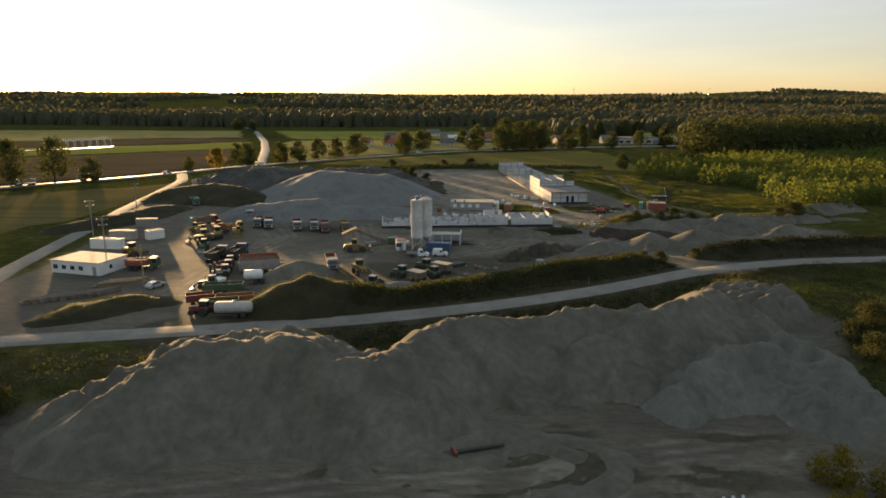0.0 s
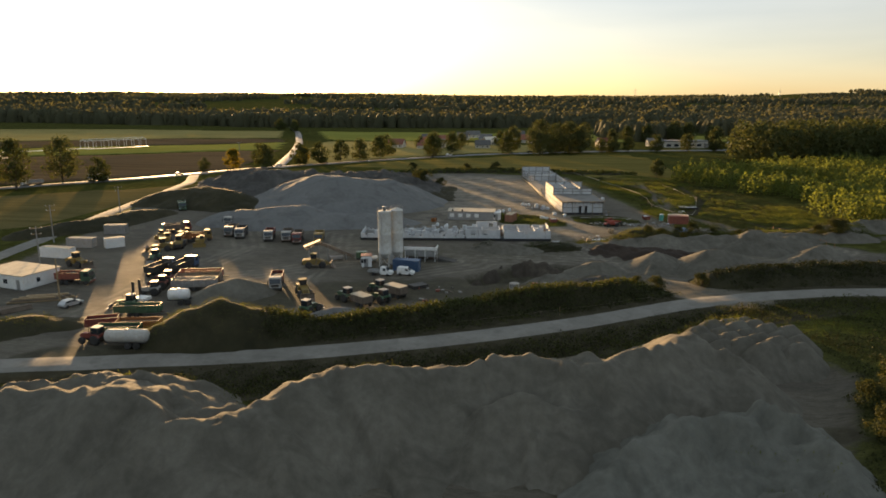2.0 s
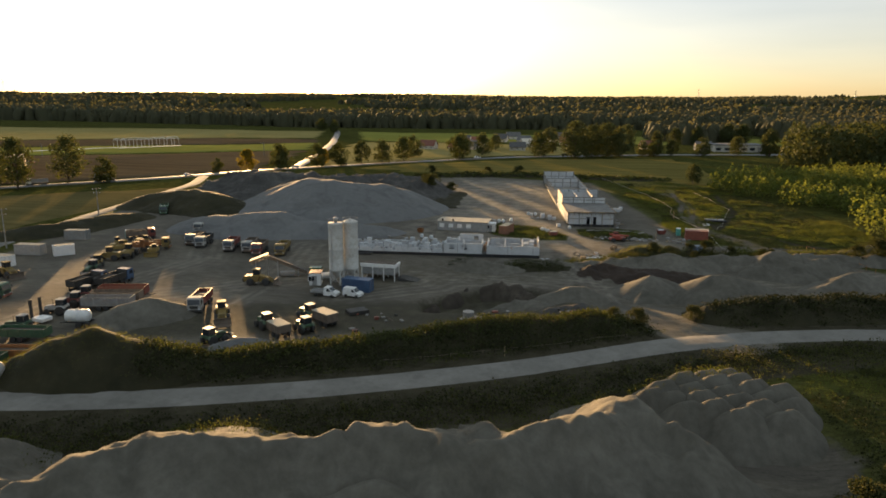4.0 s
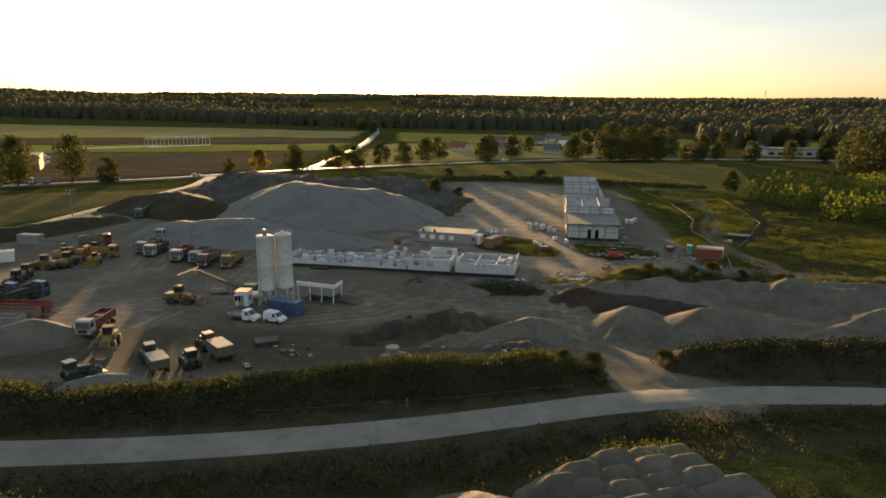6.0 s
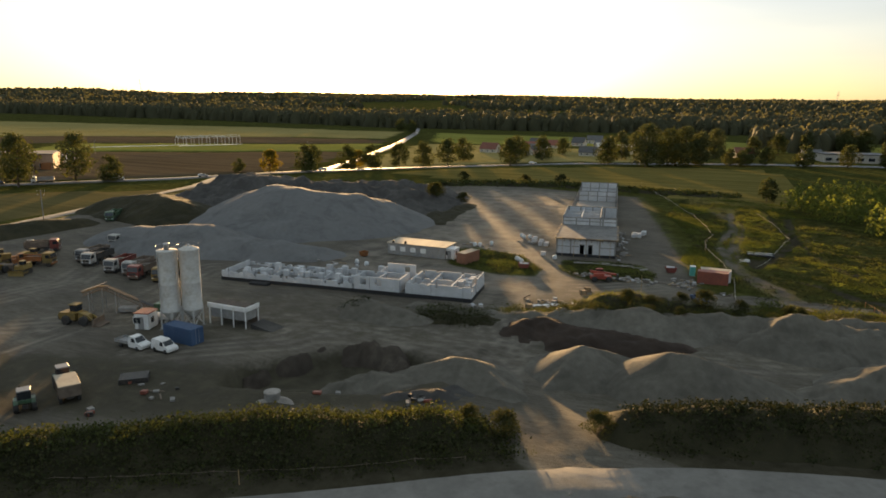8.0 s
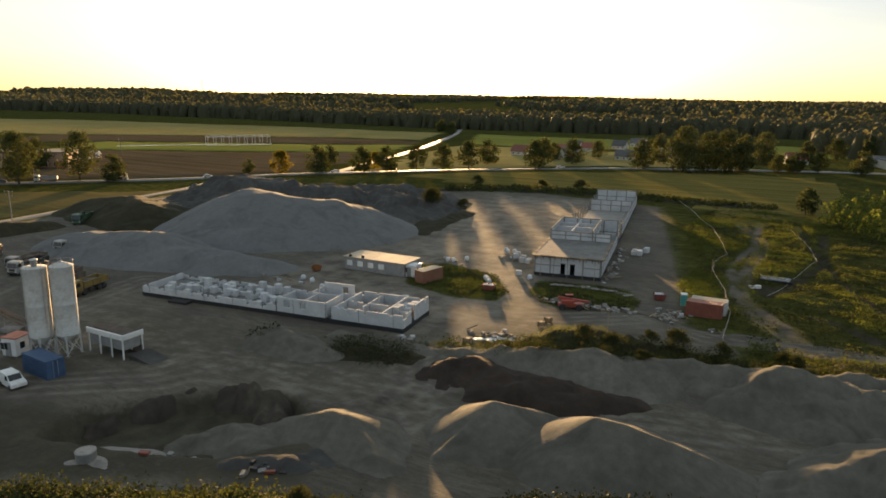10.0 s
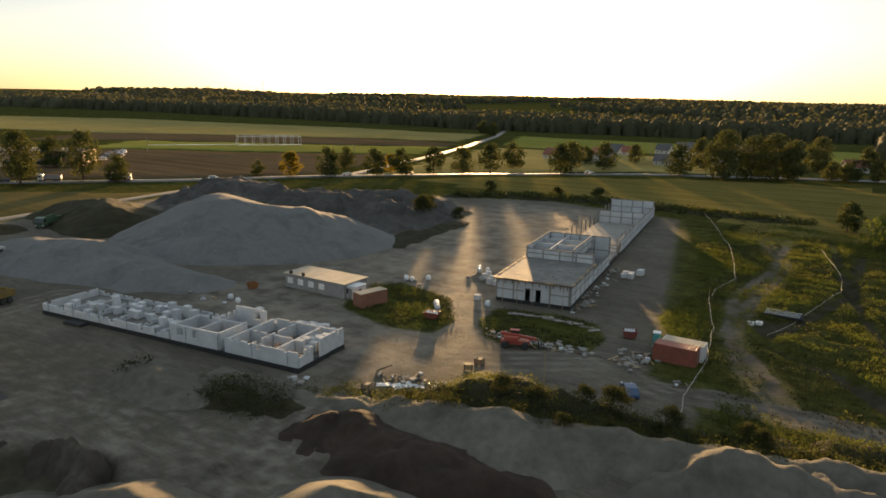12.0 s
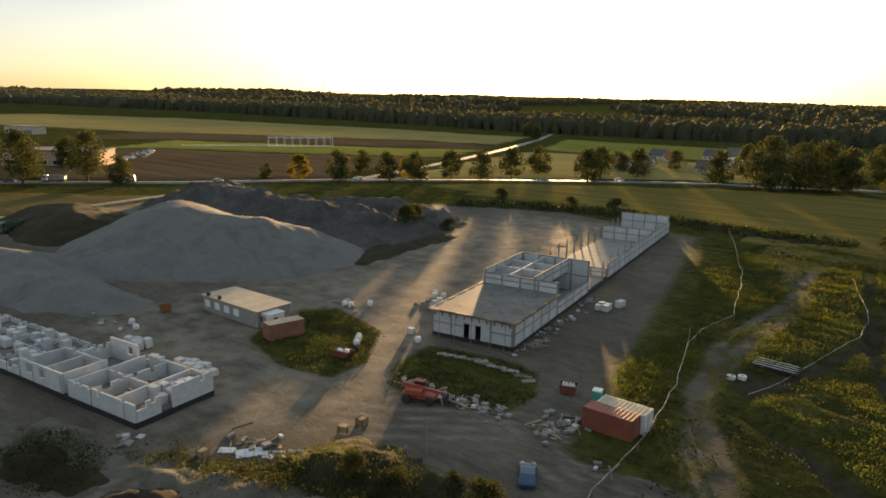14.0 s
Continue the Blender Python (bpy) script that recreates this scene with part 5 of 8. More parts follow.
def silo(x, y, label, ladder):
    s = thing("cement_silo", label, "silo", at(x, y), "cement silos")
    r = 1.56
    part("body", Shape().lathe([(0.35, 1.5), (r - 0.03, 3.05), (r, 3.1), (r + 0.03, 3.16), (r, 3.22), (r, 7.6), (r + 0.02, 7.64), (r, 7.7), (r, 13.0), (r + 0.04, 13.06), (r, 13.12), (0.5, 13.2 if ladder else 13.6)], n=28), SILO, s, "weathered white cylinder with a cone below", True)
    part("filter", Shape().lathe([(0.38, 13.1), (0.42, 14.0), (0.55, 14.05), (0.5, 14.2), (0.2, 14.3)] if ladder else [(0.2, 13.5), (0.22, 13.8), (0.1, 13.85)], n=14), STEEL, s, smooth=True)
    rail = Shape()
    for k in range(20):
        a, b = (2 * math.pi * q / 20 for q in (k, k + 1))
        rail.tube((r * math.cos(a), r * math.sin(a), 13.9), (r * math.cos(b), r * math.sin(b), 13.9), 0.025, n=4)
        if k % 4 == 0:
            rail.tube((r * math.cos(a), r * math.sin(a), 13.0), (r * math.cos(a), r * math.sin(a), 13.9), 0.025, n=4)
    part("roof_rail", rail, GREY, s)
    for k in range(4):
        a = math.radians(45 + 90 * k)
        b = math.radians(135 + 90 * k)
        p, q = (r * math.cos(a), r * math.sin(a)), (r * math.cos(b), r * math.sin(b))
        part("leg", Shape().box(p[0], p[1], 0, 0.2, 0.2, 3.6, 45, 0.01), SILO, s)
        part("brace", Shape().tube((*p, 0.3), (*q, 2.7), 0.06, n=6).tube((*q, 0.3), (*p, 2.7), 0.06, n=6).tube((*p, 2.8), (*q, 2.8), 0.07, n=6), SILO, s)
        part("foot_pad", Shape().box(p[0], p[1], -0.1, 0.6, 0.6, 0.25), CONCRETE, s)
    if ladder:
        ld = Shape()
        for u in (-0.22, 0.22):
            ld.tube((r + 0.15, u, 0.5), (r + 0.15, u, 13.3), 0.03, n=5)
        for k in range(40):
            ld.tube((r + 0.15, -0.22, 0.8 + k * 0.31), (r + 0.15, 0.22, 0.8 + k * 0.31), 0.018, n=4)
        part("ladder", ld, STEEL, s)
        part("fill_pipe", Shape().tube((-0.4, -r - 0.1, 1.0), (-0.4, -r - 0.1, 12.8), 0.06, n=8), STEEL, s)
    return s


silo(-10.5, 176.7, "tall white cement silo on braced legs", True)
silo(-8.1, 179.0, "white cement silo with a rust-streaked seam", False)

canopy = thing("aggregate_bay", "open bay with white beams over aggregate boxes", "shed", at(-6.6, 181.0, -1.5))
for i in range(4):
    for v in (0, 3.2):
        part("column", Shape().box(0.2 + i * 2.45, v, 0, 0.18, 0.18, 3.0, 0, 0.01), WHITE, canopy)
part("front_beam", Shape().box(3.9, -0.1, 2.9, 7.9, 0.24, 0.75, 0, 0.02), WHITE, canopy, "broad white front beam")
part("side_beam", Shape().box(7.75, 1.6, 2.9, 0.2, 3.4, 0.75, 0, 0.02), WHITE, canopy)
part("hopper", Shape().box(3.8, 1.6, 1.2, 7.2, 2.8, 1.9, 0, 0.1), GREY, canopy)
part("load", Shape().box(3.8, 1.6, 3.1, 7.0, 2.6, 0.5, 0, 0.4), BROWN_LOAD, canopy, "damp brown aggregate")
for i in range(3):
    part("back_panel", Shape().box(1.45 + i * 2.45, 3.3, 0, 2.3, 0.1, 1.2), DARK_WOOD, canopy)
solid("loading_ramp", Shape().prism([(0, 0), (4.6, 0), (0, 0.9)], -1.6, 1.6), DARK_HEAP, "dark earth ramp beside the aggregate bay", "ramp", at(1.6, 182.8, 0))

conv = thing("conveyor", "rusty inclined belt conveyor over a feed hopper", "conveyor", at(-27.4, 178.8, 24))
belt = [(-3.4, 3.55), (-0.6, 4.55), (0.6, 4.6), (8.4, 0.9)]
for s_ in (-0.55, 0.55):
    for lift in (0.0, 0.55):
        rail_ = Shape()
        for p_, q_ in zip(belt[:-1], belt[1:]):
            rail_.tube((p_[0], s_, p_[1] - lift), (q_[0], s_, q_[1] - lift), 0.09, n=6)
        part("side_rail", rail_, DARK_WOOD, conv)
    for k in range(14):
        u = k / 13
        part("lattice", Shape().tube((0.6 + 7.8 * u, s_, 4.6 - 3.7 * u), (0.6 + 7.8 * min(u + 0.05, 1), s_, 4.05 - 3.7 * min(u + 0.05, 1)), 0.05, n=5), DARK_WOOD, conv)
for (ax, az), (bx, bz) in zip(belt[:-1], belt[1:]):
    part("belt", Shape().prism([(ax, az + 0.06), (bx, bz + 0.06), (bx, bz + 0.14), (ax, az + 0.14)], -0.5, 0.5), RUBBER, conv)
for k in range(4):
    part("head_cover", Shape().prism([(-3.6 + k, 3.75 + 0.36 * k), (-2.6 + k, 4.11 + 0.36 * k), (-2.6 + k, 4.2 + 0.36 * k), (-3.6 + k, 3.84 + 0.36 * k)], -0.9, 0.9), CHASSIS, conv, "rusty sheet cover")
for px, h in ((-2.4, 3.6), (0.0, 4.3), (2.2, 3.6), (6.6, 1.5)):
    for v in (-0.75, 0.75):
        part("leg", Shape().tube((px, v, 0), (px, v * 0.75, h), 0.08, n=6), GREY, conv)
part("trough", Shape().box(4.2, -0.2, 0.2, 3.2, 1.6, 0.8, 0, 0.1), CONCRETE, conv)
tank = thing("water_tank", "small white horizontal tank by the silos", "tank", at(-14.2, 178.6, 30))
part("barrel", Shape().tube((-1.3, 0, 1.1), (1.3, 0, 1.1), 0.65, n=16), WHITE, tank, smooth=False)
part("cradle", Shape().box(-0.8, 0, 0, 0.15, 1.0, 0.6).box(0.8, 0, 0, 0.15, 1.0, 0.6), GREY, tank)
hut = thing("green_bin", "dark green steel feed bin beside the conveyor", "bin", at(-17.6, 182.4, 10))
part("bin", Shape().box(0, 0, 0.4, 2.6, 2.0, 1.5, 0, 0.08), GREEN, hut)
part("skid", Shape().box(0, -0.7, 0, 2.6, 0.2, 0.4).box(0, 0.7, 0, 2.6, 0.2, 0.4), CHASSIS, hut)

# ---------------------------------------------------------------- vehicles and machines
TYRES = {}


def wheel(parent, x, y, r, w, rim=STEEL):
    """A tyre with a rim as its own piece; alike wheels share their meshes."""
    key = (r, w, rim.name)
    if key not in TYRES:
        prof = [(r * 0.58, -w / 2), (r * 0.92, -w / 2), (r, -w * 0.32), (r, w * 0.32), (r * 0.92, w / 2), (r * 0.58, w / 2)]
        t = Shape().lathe(prof, n=18)
        k = Shape().lathe([(0.05, -w * 0.3), (r * 0.57, -w * 0.38), (r * 0.6, w * 0.38), (r * 0.3, w * 0.28), (r * 0.24, w * 0.42), (0.05, w * 0.42)], n=14)
        TYRES[key] = (t.mesh("tyre", RUBBER, True), k.mesh("rim", rim))
    tyre, rimm = TYRES[key]
    ob = new("wheel", tyre)
    ob.parent = parent
    ob.matrix_basis = pose(x, y, r, 90 if y <= 0 else -90, 0, 0)
    k = new("rim", rimm)
    k.parent = ob
    return ob


def truck(x, y, turn, cab_paint, body_paint, label, load=True, axles=4, name="tipper_truck", up=1.0):
    """A heavy tipper: chassis, tilt cab, ribbed open body, wheels on three or four axles."""
    t = thing(name, label, "truck", at(x, y, turn), "parked tipper trucks")
    ln = 8.6 if axles == 4 else 7.4
    part("chassis", Shape().box(-0.3, 0, 0.75, ln, 0.9, 0.28).box(-0.2, 0.95, 0.55, 1.2, 0.5, 0.55, 0, 0.05).box(0.6, -0.95, 0.55, 1.0, 0.5, 0.55, 0, 0.05), CHASSIS, t)
    f = ln / 2 - 0.3
    c = part("cab", Shape().prism([(f - 1.9, 0.85), (f, 0.7), (f + 0.05, 1.7), (f - 0.2, 2.85), (f - 0.5, 3.0), (f - 1.85, 3.0)], -1.22, 1.22), cab_paint, t)
    part("windscreen", Shape().prism([(f + 0.06, 1.75), (f + 0.07, 1.77), (f - 0.16, 2.7), (f - 0.19, 2.68)], -1.08, 1.08), GLASS, c)
    for s in (-1, 1):
        part("side_window", Shape().prism([(f - 1.25, 1.85), (f - 0.2, 1.85), (f - 0.35, 2.6), (f - 1.2, 2.6)], s * 1.2, s * 1.235), GLASS, c)
        part("mirror", Shape().box(f + 0.12, s * 1.42, 1.9, 0.1, 0.16, 0.6, 0, 0.02), CHASSIS, c)
        part("headlight", Shape().box(f + 0.05, s * 0.9, 0.82, 0.1, 0.36, 0.2), TARP, c)
    part("bumper", Shape().box(f - 0.02, 0, 0.45, 0.3, 2.4, 0.42, 0, 0.05), body_paint if body_paint is not RED else CHASSIS, t)
    part("grille", Shape().box(f + 0.03, 0, 1.05, 0.06, 1.5, 0.5), CHASSIS, c)
    b0, b1 = -ln / 2 - 0.3, f - 2.15
    m = (b0 + b1) / 2
    z, h = 1.25, 1.25 * up
    body = part("tipper_body", Shape().box(m, 0, z, b1 - b0, 2.46, 0.14).box(m, 1.2, z + 0.14, b1 - b0, 0.09, h).box(m, -1.2, z + 0.14, b1 - b0, 0.09, h)
                .prism([(b1 - 0.1, z + 0.14), (b1, z + 0.14), (b1 + 0.25, z + h + 0.4), (b1 + 0.15, z + h + 0.4)], -1.24, 1.24), body_paint, t)
    part("tailgate", Shape().box(b0 + 0.04, 0, z + 0.14, 0.09, 2.3, h - 0.1), body_paint, body)
    for s in (-1, 1):
        part("rib", Shape().box(b0 + 0.3, s * 1.28, z, 0.12, 0.08, h + 0.12).box(m - 1.0, s * 1.28, z, 0.12, 0.08, h + 0.12).box(m + 1.0, s * 1.28, z, 0.12, 0.08, h + 0.12).box(m, s * 1.28, z + h, b1 - b0, 0.1, 0.14), body_paint, body)
    if load:
        part("load", Shape().prism([(b0 + 0.2, z + 0.14), (b1 - 0.2, z + 0.14), (b1 - 0.5, z + h * 0.6), (m + 0.5, z + h * 0.95), (m - 1, z + h * 0.8), (b0 + 0.3, z + h * 0.5)], -1.14, 1.14), BROWN_LOAD, body, "dark damp soil")
    axs = [f - 0.75, f - 2.35, -ln / 2 + 2.1, -ln / 2 + 0.75] if axles == 4 else [f - 0.75, -ln / 2 + 2.1, -ln / 2 + 0.75]
    for a in axs:
        for s in (-1, 1):
            wheel(t, a, s * 1.02, 0.52, 0.4 if a > 0 else 0.52)
    for s in (-1, 1):
        part("mudguard", Shape().box(f - 0.75, s * 1.1, 1.08, 1.2, 0.4, 0.06), CHASSIS, t)
    return t


def tractor(x, y, turn, paint, label, front=None):
    t = thing("farm_tractor", label, "tractor", at(x, y, turn), "parked tractors")
    part("hood", Shape().prism([(0.5, 0.9), (2.3, 0.85), (2.4, 1.35), (2.1, 1.65), (0.5, 1.8)], -0.42, 0.42), paint, t)
    part("chassis", Shape().box(0.5, 0, 0.55, 3.6, 0.6, 0.5, 0, 0.05), CHASSIS, t)
    c = part("cab", Shape().box(-0.55, 0, 1.2, 1.5, 1.6, 0.5, 0, 0.06), paint, t)
    fr = Shape()
    for a in (-1.2, 0.1):
        for s in (-0.72, 0.72):
            fr.tube((a, s, 1.6), (a * 0.9 - 0.05, s * 0.93, 2.75), 0.06, n=6)
    part("cab_frame", fr, CHASSIS, c)
    part("cab_glass", Shape().box(-0.58, 0, 1.7, 1.22, 1.36, 1.0), GLASS, c)
    part("cab_roof", Shape().box(-0.58, 0, 2.72, 1.5, 1.5, 0.16, 0, 0.06), GREY if paint is not YELLOW else paint, c)
    for s in (-1, 1):
        part("fender", Shape().prism([(-1.5, 1.3), (-1.2, 1.75), (-0.2, 1.75), (0.15, 1.2), (0.05, 1.15), (-0.25, 1.65), (-1.15, 1.65), (-1.4, 1.3)], s * 0.7, s * 1.15), paint, t)
        wheel(t, -0.65, s * 0.95, 0.85, 0.55, YELLOW)
        wheel(t, 1.75, s * 0.88, 0.6, 0.42, YELLOW)
    part("exhaust", Shape().tube((0.7, 0.4, 1.7), (0.7, 0.4, 2.9), 0.05, n=8), CHASSIS, t)
    if front == "loader":
        part("loader_arm", Shape().prism([(0.3, 1.7), (2.8, 1.2), (3.4, 0.4), (3.2, 0.4), (2.6, 1.0), (0.3, 1.5)], 0.5, 0.6).prism([(0.3, 1.7), (2.8, 1.2), (3.4, 0.4), (3.2, 0.4), (2.6, 1.0), (0.3, 1.5)], -0.6, -0.5), CHASSIS, t)
        part("bucket", Shape().prism([(3.2, 0.1), (4.1, 0.05), (4.1, 0.12), (3.35, 0.3), (3.4, 0.95), (3.3, 0.95)], -0.95, 0.95), GREY, t)
    return t


def trailer(x, y, turn, paint, label, ln=6.2, cover=None, h=1.2, axles=2):
    t = thing("farm_trailer", label, "trailer", at(x, y, turn), "parked trailers")
    part("chassis", Shape().box(0, 0, 0.7, ln, 0.8, 0.25).prism([(ln / 2, 0.72), (ln / 2 + 1.5, 0.62), (ln / 2 + 1.5, 0.72), (ln / 2, 0.9)], -0.08, 0.08), CHASSIS, t)
    b = part("box_body", Shape().box(0, 0, 0.95, ln, 2.4, 0.12).box(0, 1.18, 1.07, ln, 0.07, h).box(0, -1.18, 1.07, ln, 0.07, h).box(ln / 2 - 0.04, 0, 1.07, 0.07, 2.3, h).box(-ln / 2 + 0.04, 0, 1.07, 0.07, 2.3, h), paint, t)
    for i in range(5):
        for s in (-1, 1):
            part("rib", Shape().box(-ln / 2 + 0.2 + i * (ln - 0.4) / 4, s * 1.24, 0.95, 0.1, 0.07, h + 0.12), paint, b)
    if cover:
        part("cover", Shape().box(0, 0, 1.05 + h, ln + 0.1, 2.5, 0.14, 0, 0.05), cover, b, "pale sun-bleached sheet cover")
    else:
        part("load", Shape().box(0, 0, 1.07, ln - 0.2, 2.2, h * 0.6, 0, 0.25), BROWN_LOAD, b)
    for i in range(axles):
        for s in (-1, 1):
            wheel(t, -0.9 + 1.25 * i - 0.4, s * 1.0, 0.48, 0.4)
    return t


def tanker(x, y, turn, paint, label, ln=6.4):
    t = thing("tank_trailer", label, "trailer", at(x, y, turn))
    part("chassis", Shape().box(0, 0, 0.75, ln, 0.8, 0.25).prism([(-ln / 2 - 1.4, 0.65), (-ln / 2, 0.72), (-ln / 2, 0.95), (-ln / 2 - 1.4, 0.75)], -0.08, 0.08), CHASSIS, t)
    k = Shape()
    ring = [(0.2, -ln / 2 - 0.25), (0.85, -ln / 2 - 0.12), (1.08, -ln / 2 + 0.2), (1.08, 0), (1.1, 0.02), (1.1, 0.1), (1.08, 0.12), (1.08, ln / 2 - 0.2), (0.85, ln / 2 + 0.12), (0.2, ln / 2 + 0.25)]
    k.lathe(ring, n=20)
    k.v = [(z, yy, 1.95 + xx) for xx, yy, z in k.v]
    part("tank", k, paint, t, smooth=True)
    part("hatch", Shape().lathe([(0.3, 2.98), (0.3, 3.12), (0.1, 3.16)], n=12), STEEL, t)
    for i in range(2):
        for s in (-1, 1):
            wheel(t, 0.4 + 1.4 * i, s * 1.0, 0.55, 0.42)
    return t


def loader(x, y, turn, label):
    t = thing("wheel_loader", label, "loader", at(x, y, turn))
    part("rear_body", Shape().prism([(-3.2, 0.9), (-0.3, 0.8), (-0.3, 1.9), (-1.2, 2.1), (-3.1, 2.0), (-3.4, 1.6)], -1.0, 1.0), YELLOW, t)
    c = part("cab", Shape().box(-0.7, 0, 1.9, 1.5, 1.5, 0.3, 0, 0.04), YELLOW, t)
    part("cab_glass", Shape().box(-0.7, 0, 2.2, 1.35, 1.35, 1.05, 0, 0.05), GLASS, c)
    part("cab_roof", Shape().box(-0.7, 0, 3.25, 1.6, 1.6, 0.16, 0, 0.05), YELLOW, c)
    part("front_frame", Shape().prism([(-0.2, 0.7), (1.9, 0.7), (1.7, 1.7), (0.1, 2.0)], -0.55, 0.55), YELLOW, t)
    for s in (-0.6, 0.6):
        part("lift_arm", Shape().prism([(0.2, 2.1), (2.0, 1.5), (3.3, 0.55), (3.2, 0.35), (1.9, 1.1), (0.2, 1.8)], s - 0.1, s + 0.1), YELLOW, t)
    part("bucket", Shape().prism([(3.0, 0.1), (4.3, 0.05), (4.35, 0.12), (3.4, 0.35), (3.3, 1.2), (3.7, 1.45), (3.6, 1.5), (3.05, 1.25)], -1.45, 1.45), DARK_WOOD, t, "worn steel bucket")
    for a in (1.3, -1.9):
        for s in (-1, 1):
            wheel(t, a, s * 1.05, 0.8, 0.6, YELLOW)
    part("counterweight", Shape().box(-3.3, 0, 0.7, 0.5, 1.9, 0.8, 0, 0.1), CHASSIS, t)
    return t


def crawler(x, y, turn, paint, label, boom=True):
    """A tracked machine: undercarriage, house, cab, and a folded boom or a blade."""
    t = thing("tracked_excavator" if boom else "bulldozer", label, "excavator" if boom else "bulldozer", at(x, y, turn), "yellow machines")
    for s in (-1, 1):
        part("track", Shape().prism([(-1.7, 0.35), (-1.35, 0.0), (1.35, 0.0), (1.7, 0.35), (1.6, 0.75), (1.3, 0.9), (-1.3, 0.9), (-1.6, 0.75)], s * 0.7, s * 1.2), CHASSIS, t)
    part("house", Shape().box(-0.4, 0, 1.0, 2.9, 2.2, 0.9, 0, 0.08), paint, t)
    part("engine_cover", Shape().box(-1.3, 0, 1.9, 1.2, 2.1, 0.35, 0, 0.08), paint, t)
    c = part("cab", Shape().box(0.45, 0.55, 1.9, 1.2, 0.95, 0.25), paint, t)
    part("cab_glass", Shape().box(0.45, 0.55, 2.15, 1.15, 0.9, 0.75, 0, 0.06), GLASS, c)
    part("cab_roof", Shape().box(0.45, 0.55, 2.9, 1.25, 1.0, 0.1, 0, 0.03), paint, c)
    if boom:
        part("boom", Shape().prism([(0.8, 1.5), (2.4, 3.3), (3.6, 3.2), (3.7, 2.9), (2.5, 2.95), (1.2, 1.3)], -0.45, -0.1), paint, t)
        part("stick", Shape().prism([(3.4, 3.3), (3.9, 3.2), (3.3, 1.2), (3.0, 1.2)], -0.42, -0.13), paint, t)
        part("bucket", Shape().prism([(2.5, 0.6), (3.2, 0.3), (3.6, 0.7), (3.5, 1.2), (2.9, 1.25)], -0.75, 0.2), CHASSIS, t)
    else:
        part("blade", Shape().prism([(2.2, 0.1), (2.35, 0.05), (2.25, 0.6), (2.4, 1.2), (2.25, 1.2), (2.1, 0.6)], -1.6, 1.6), paint, t)
        part("push_arm", Shape().box(1.2, 1.3, 0.45, 2.2, 0.14, 0.2).box(1.2, -1.3, 0.45, 2.2, 0.14, 0.2), paint, t)
    return t


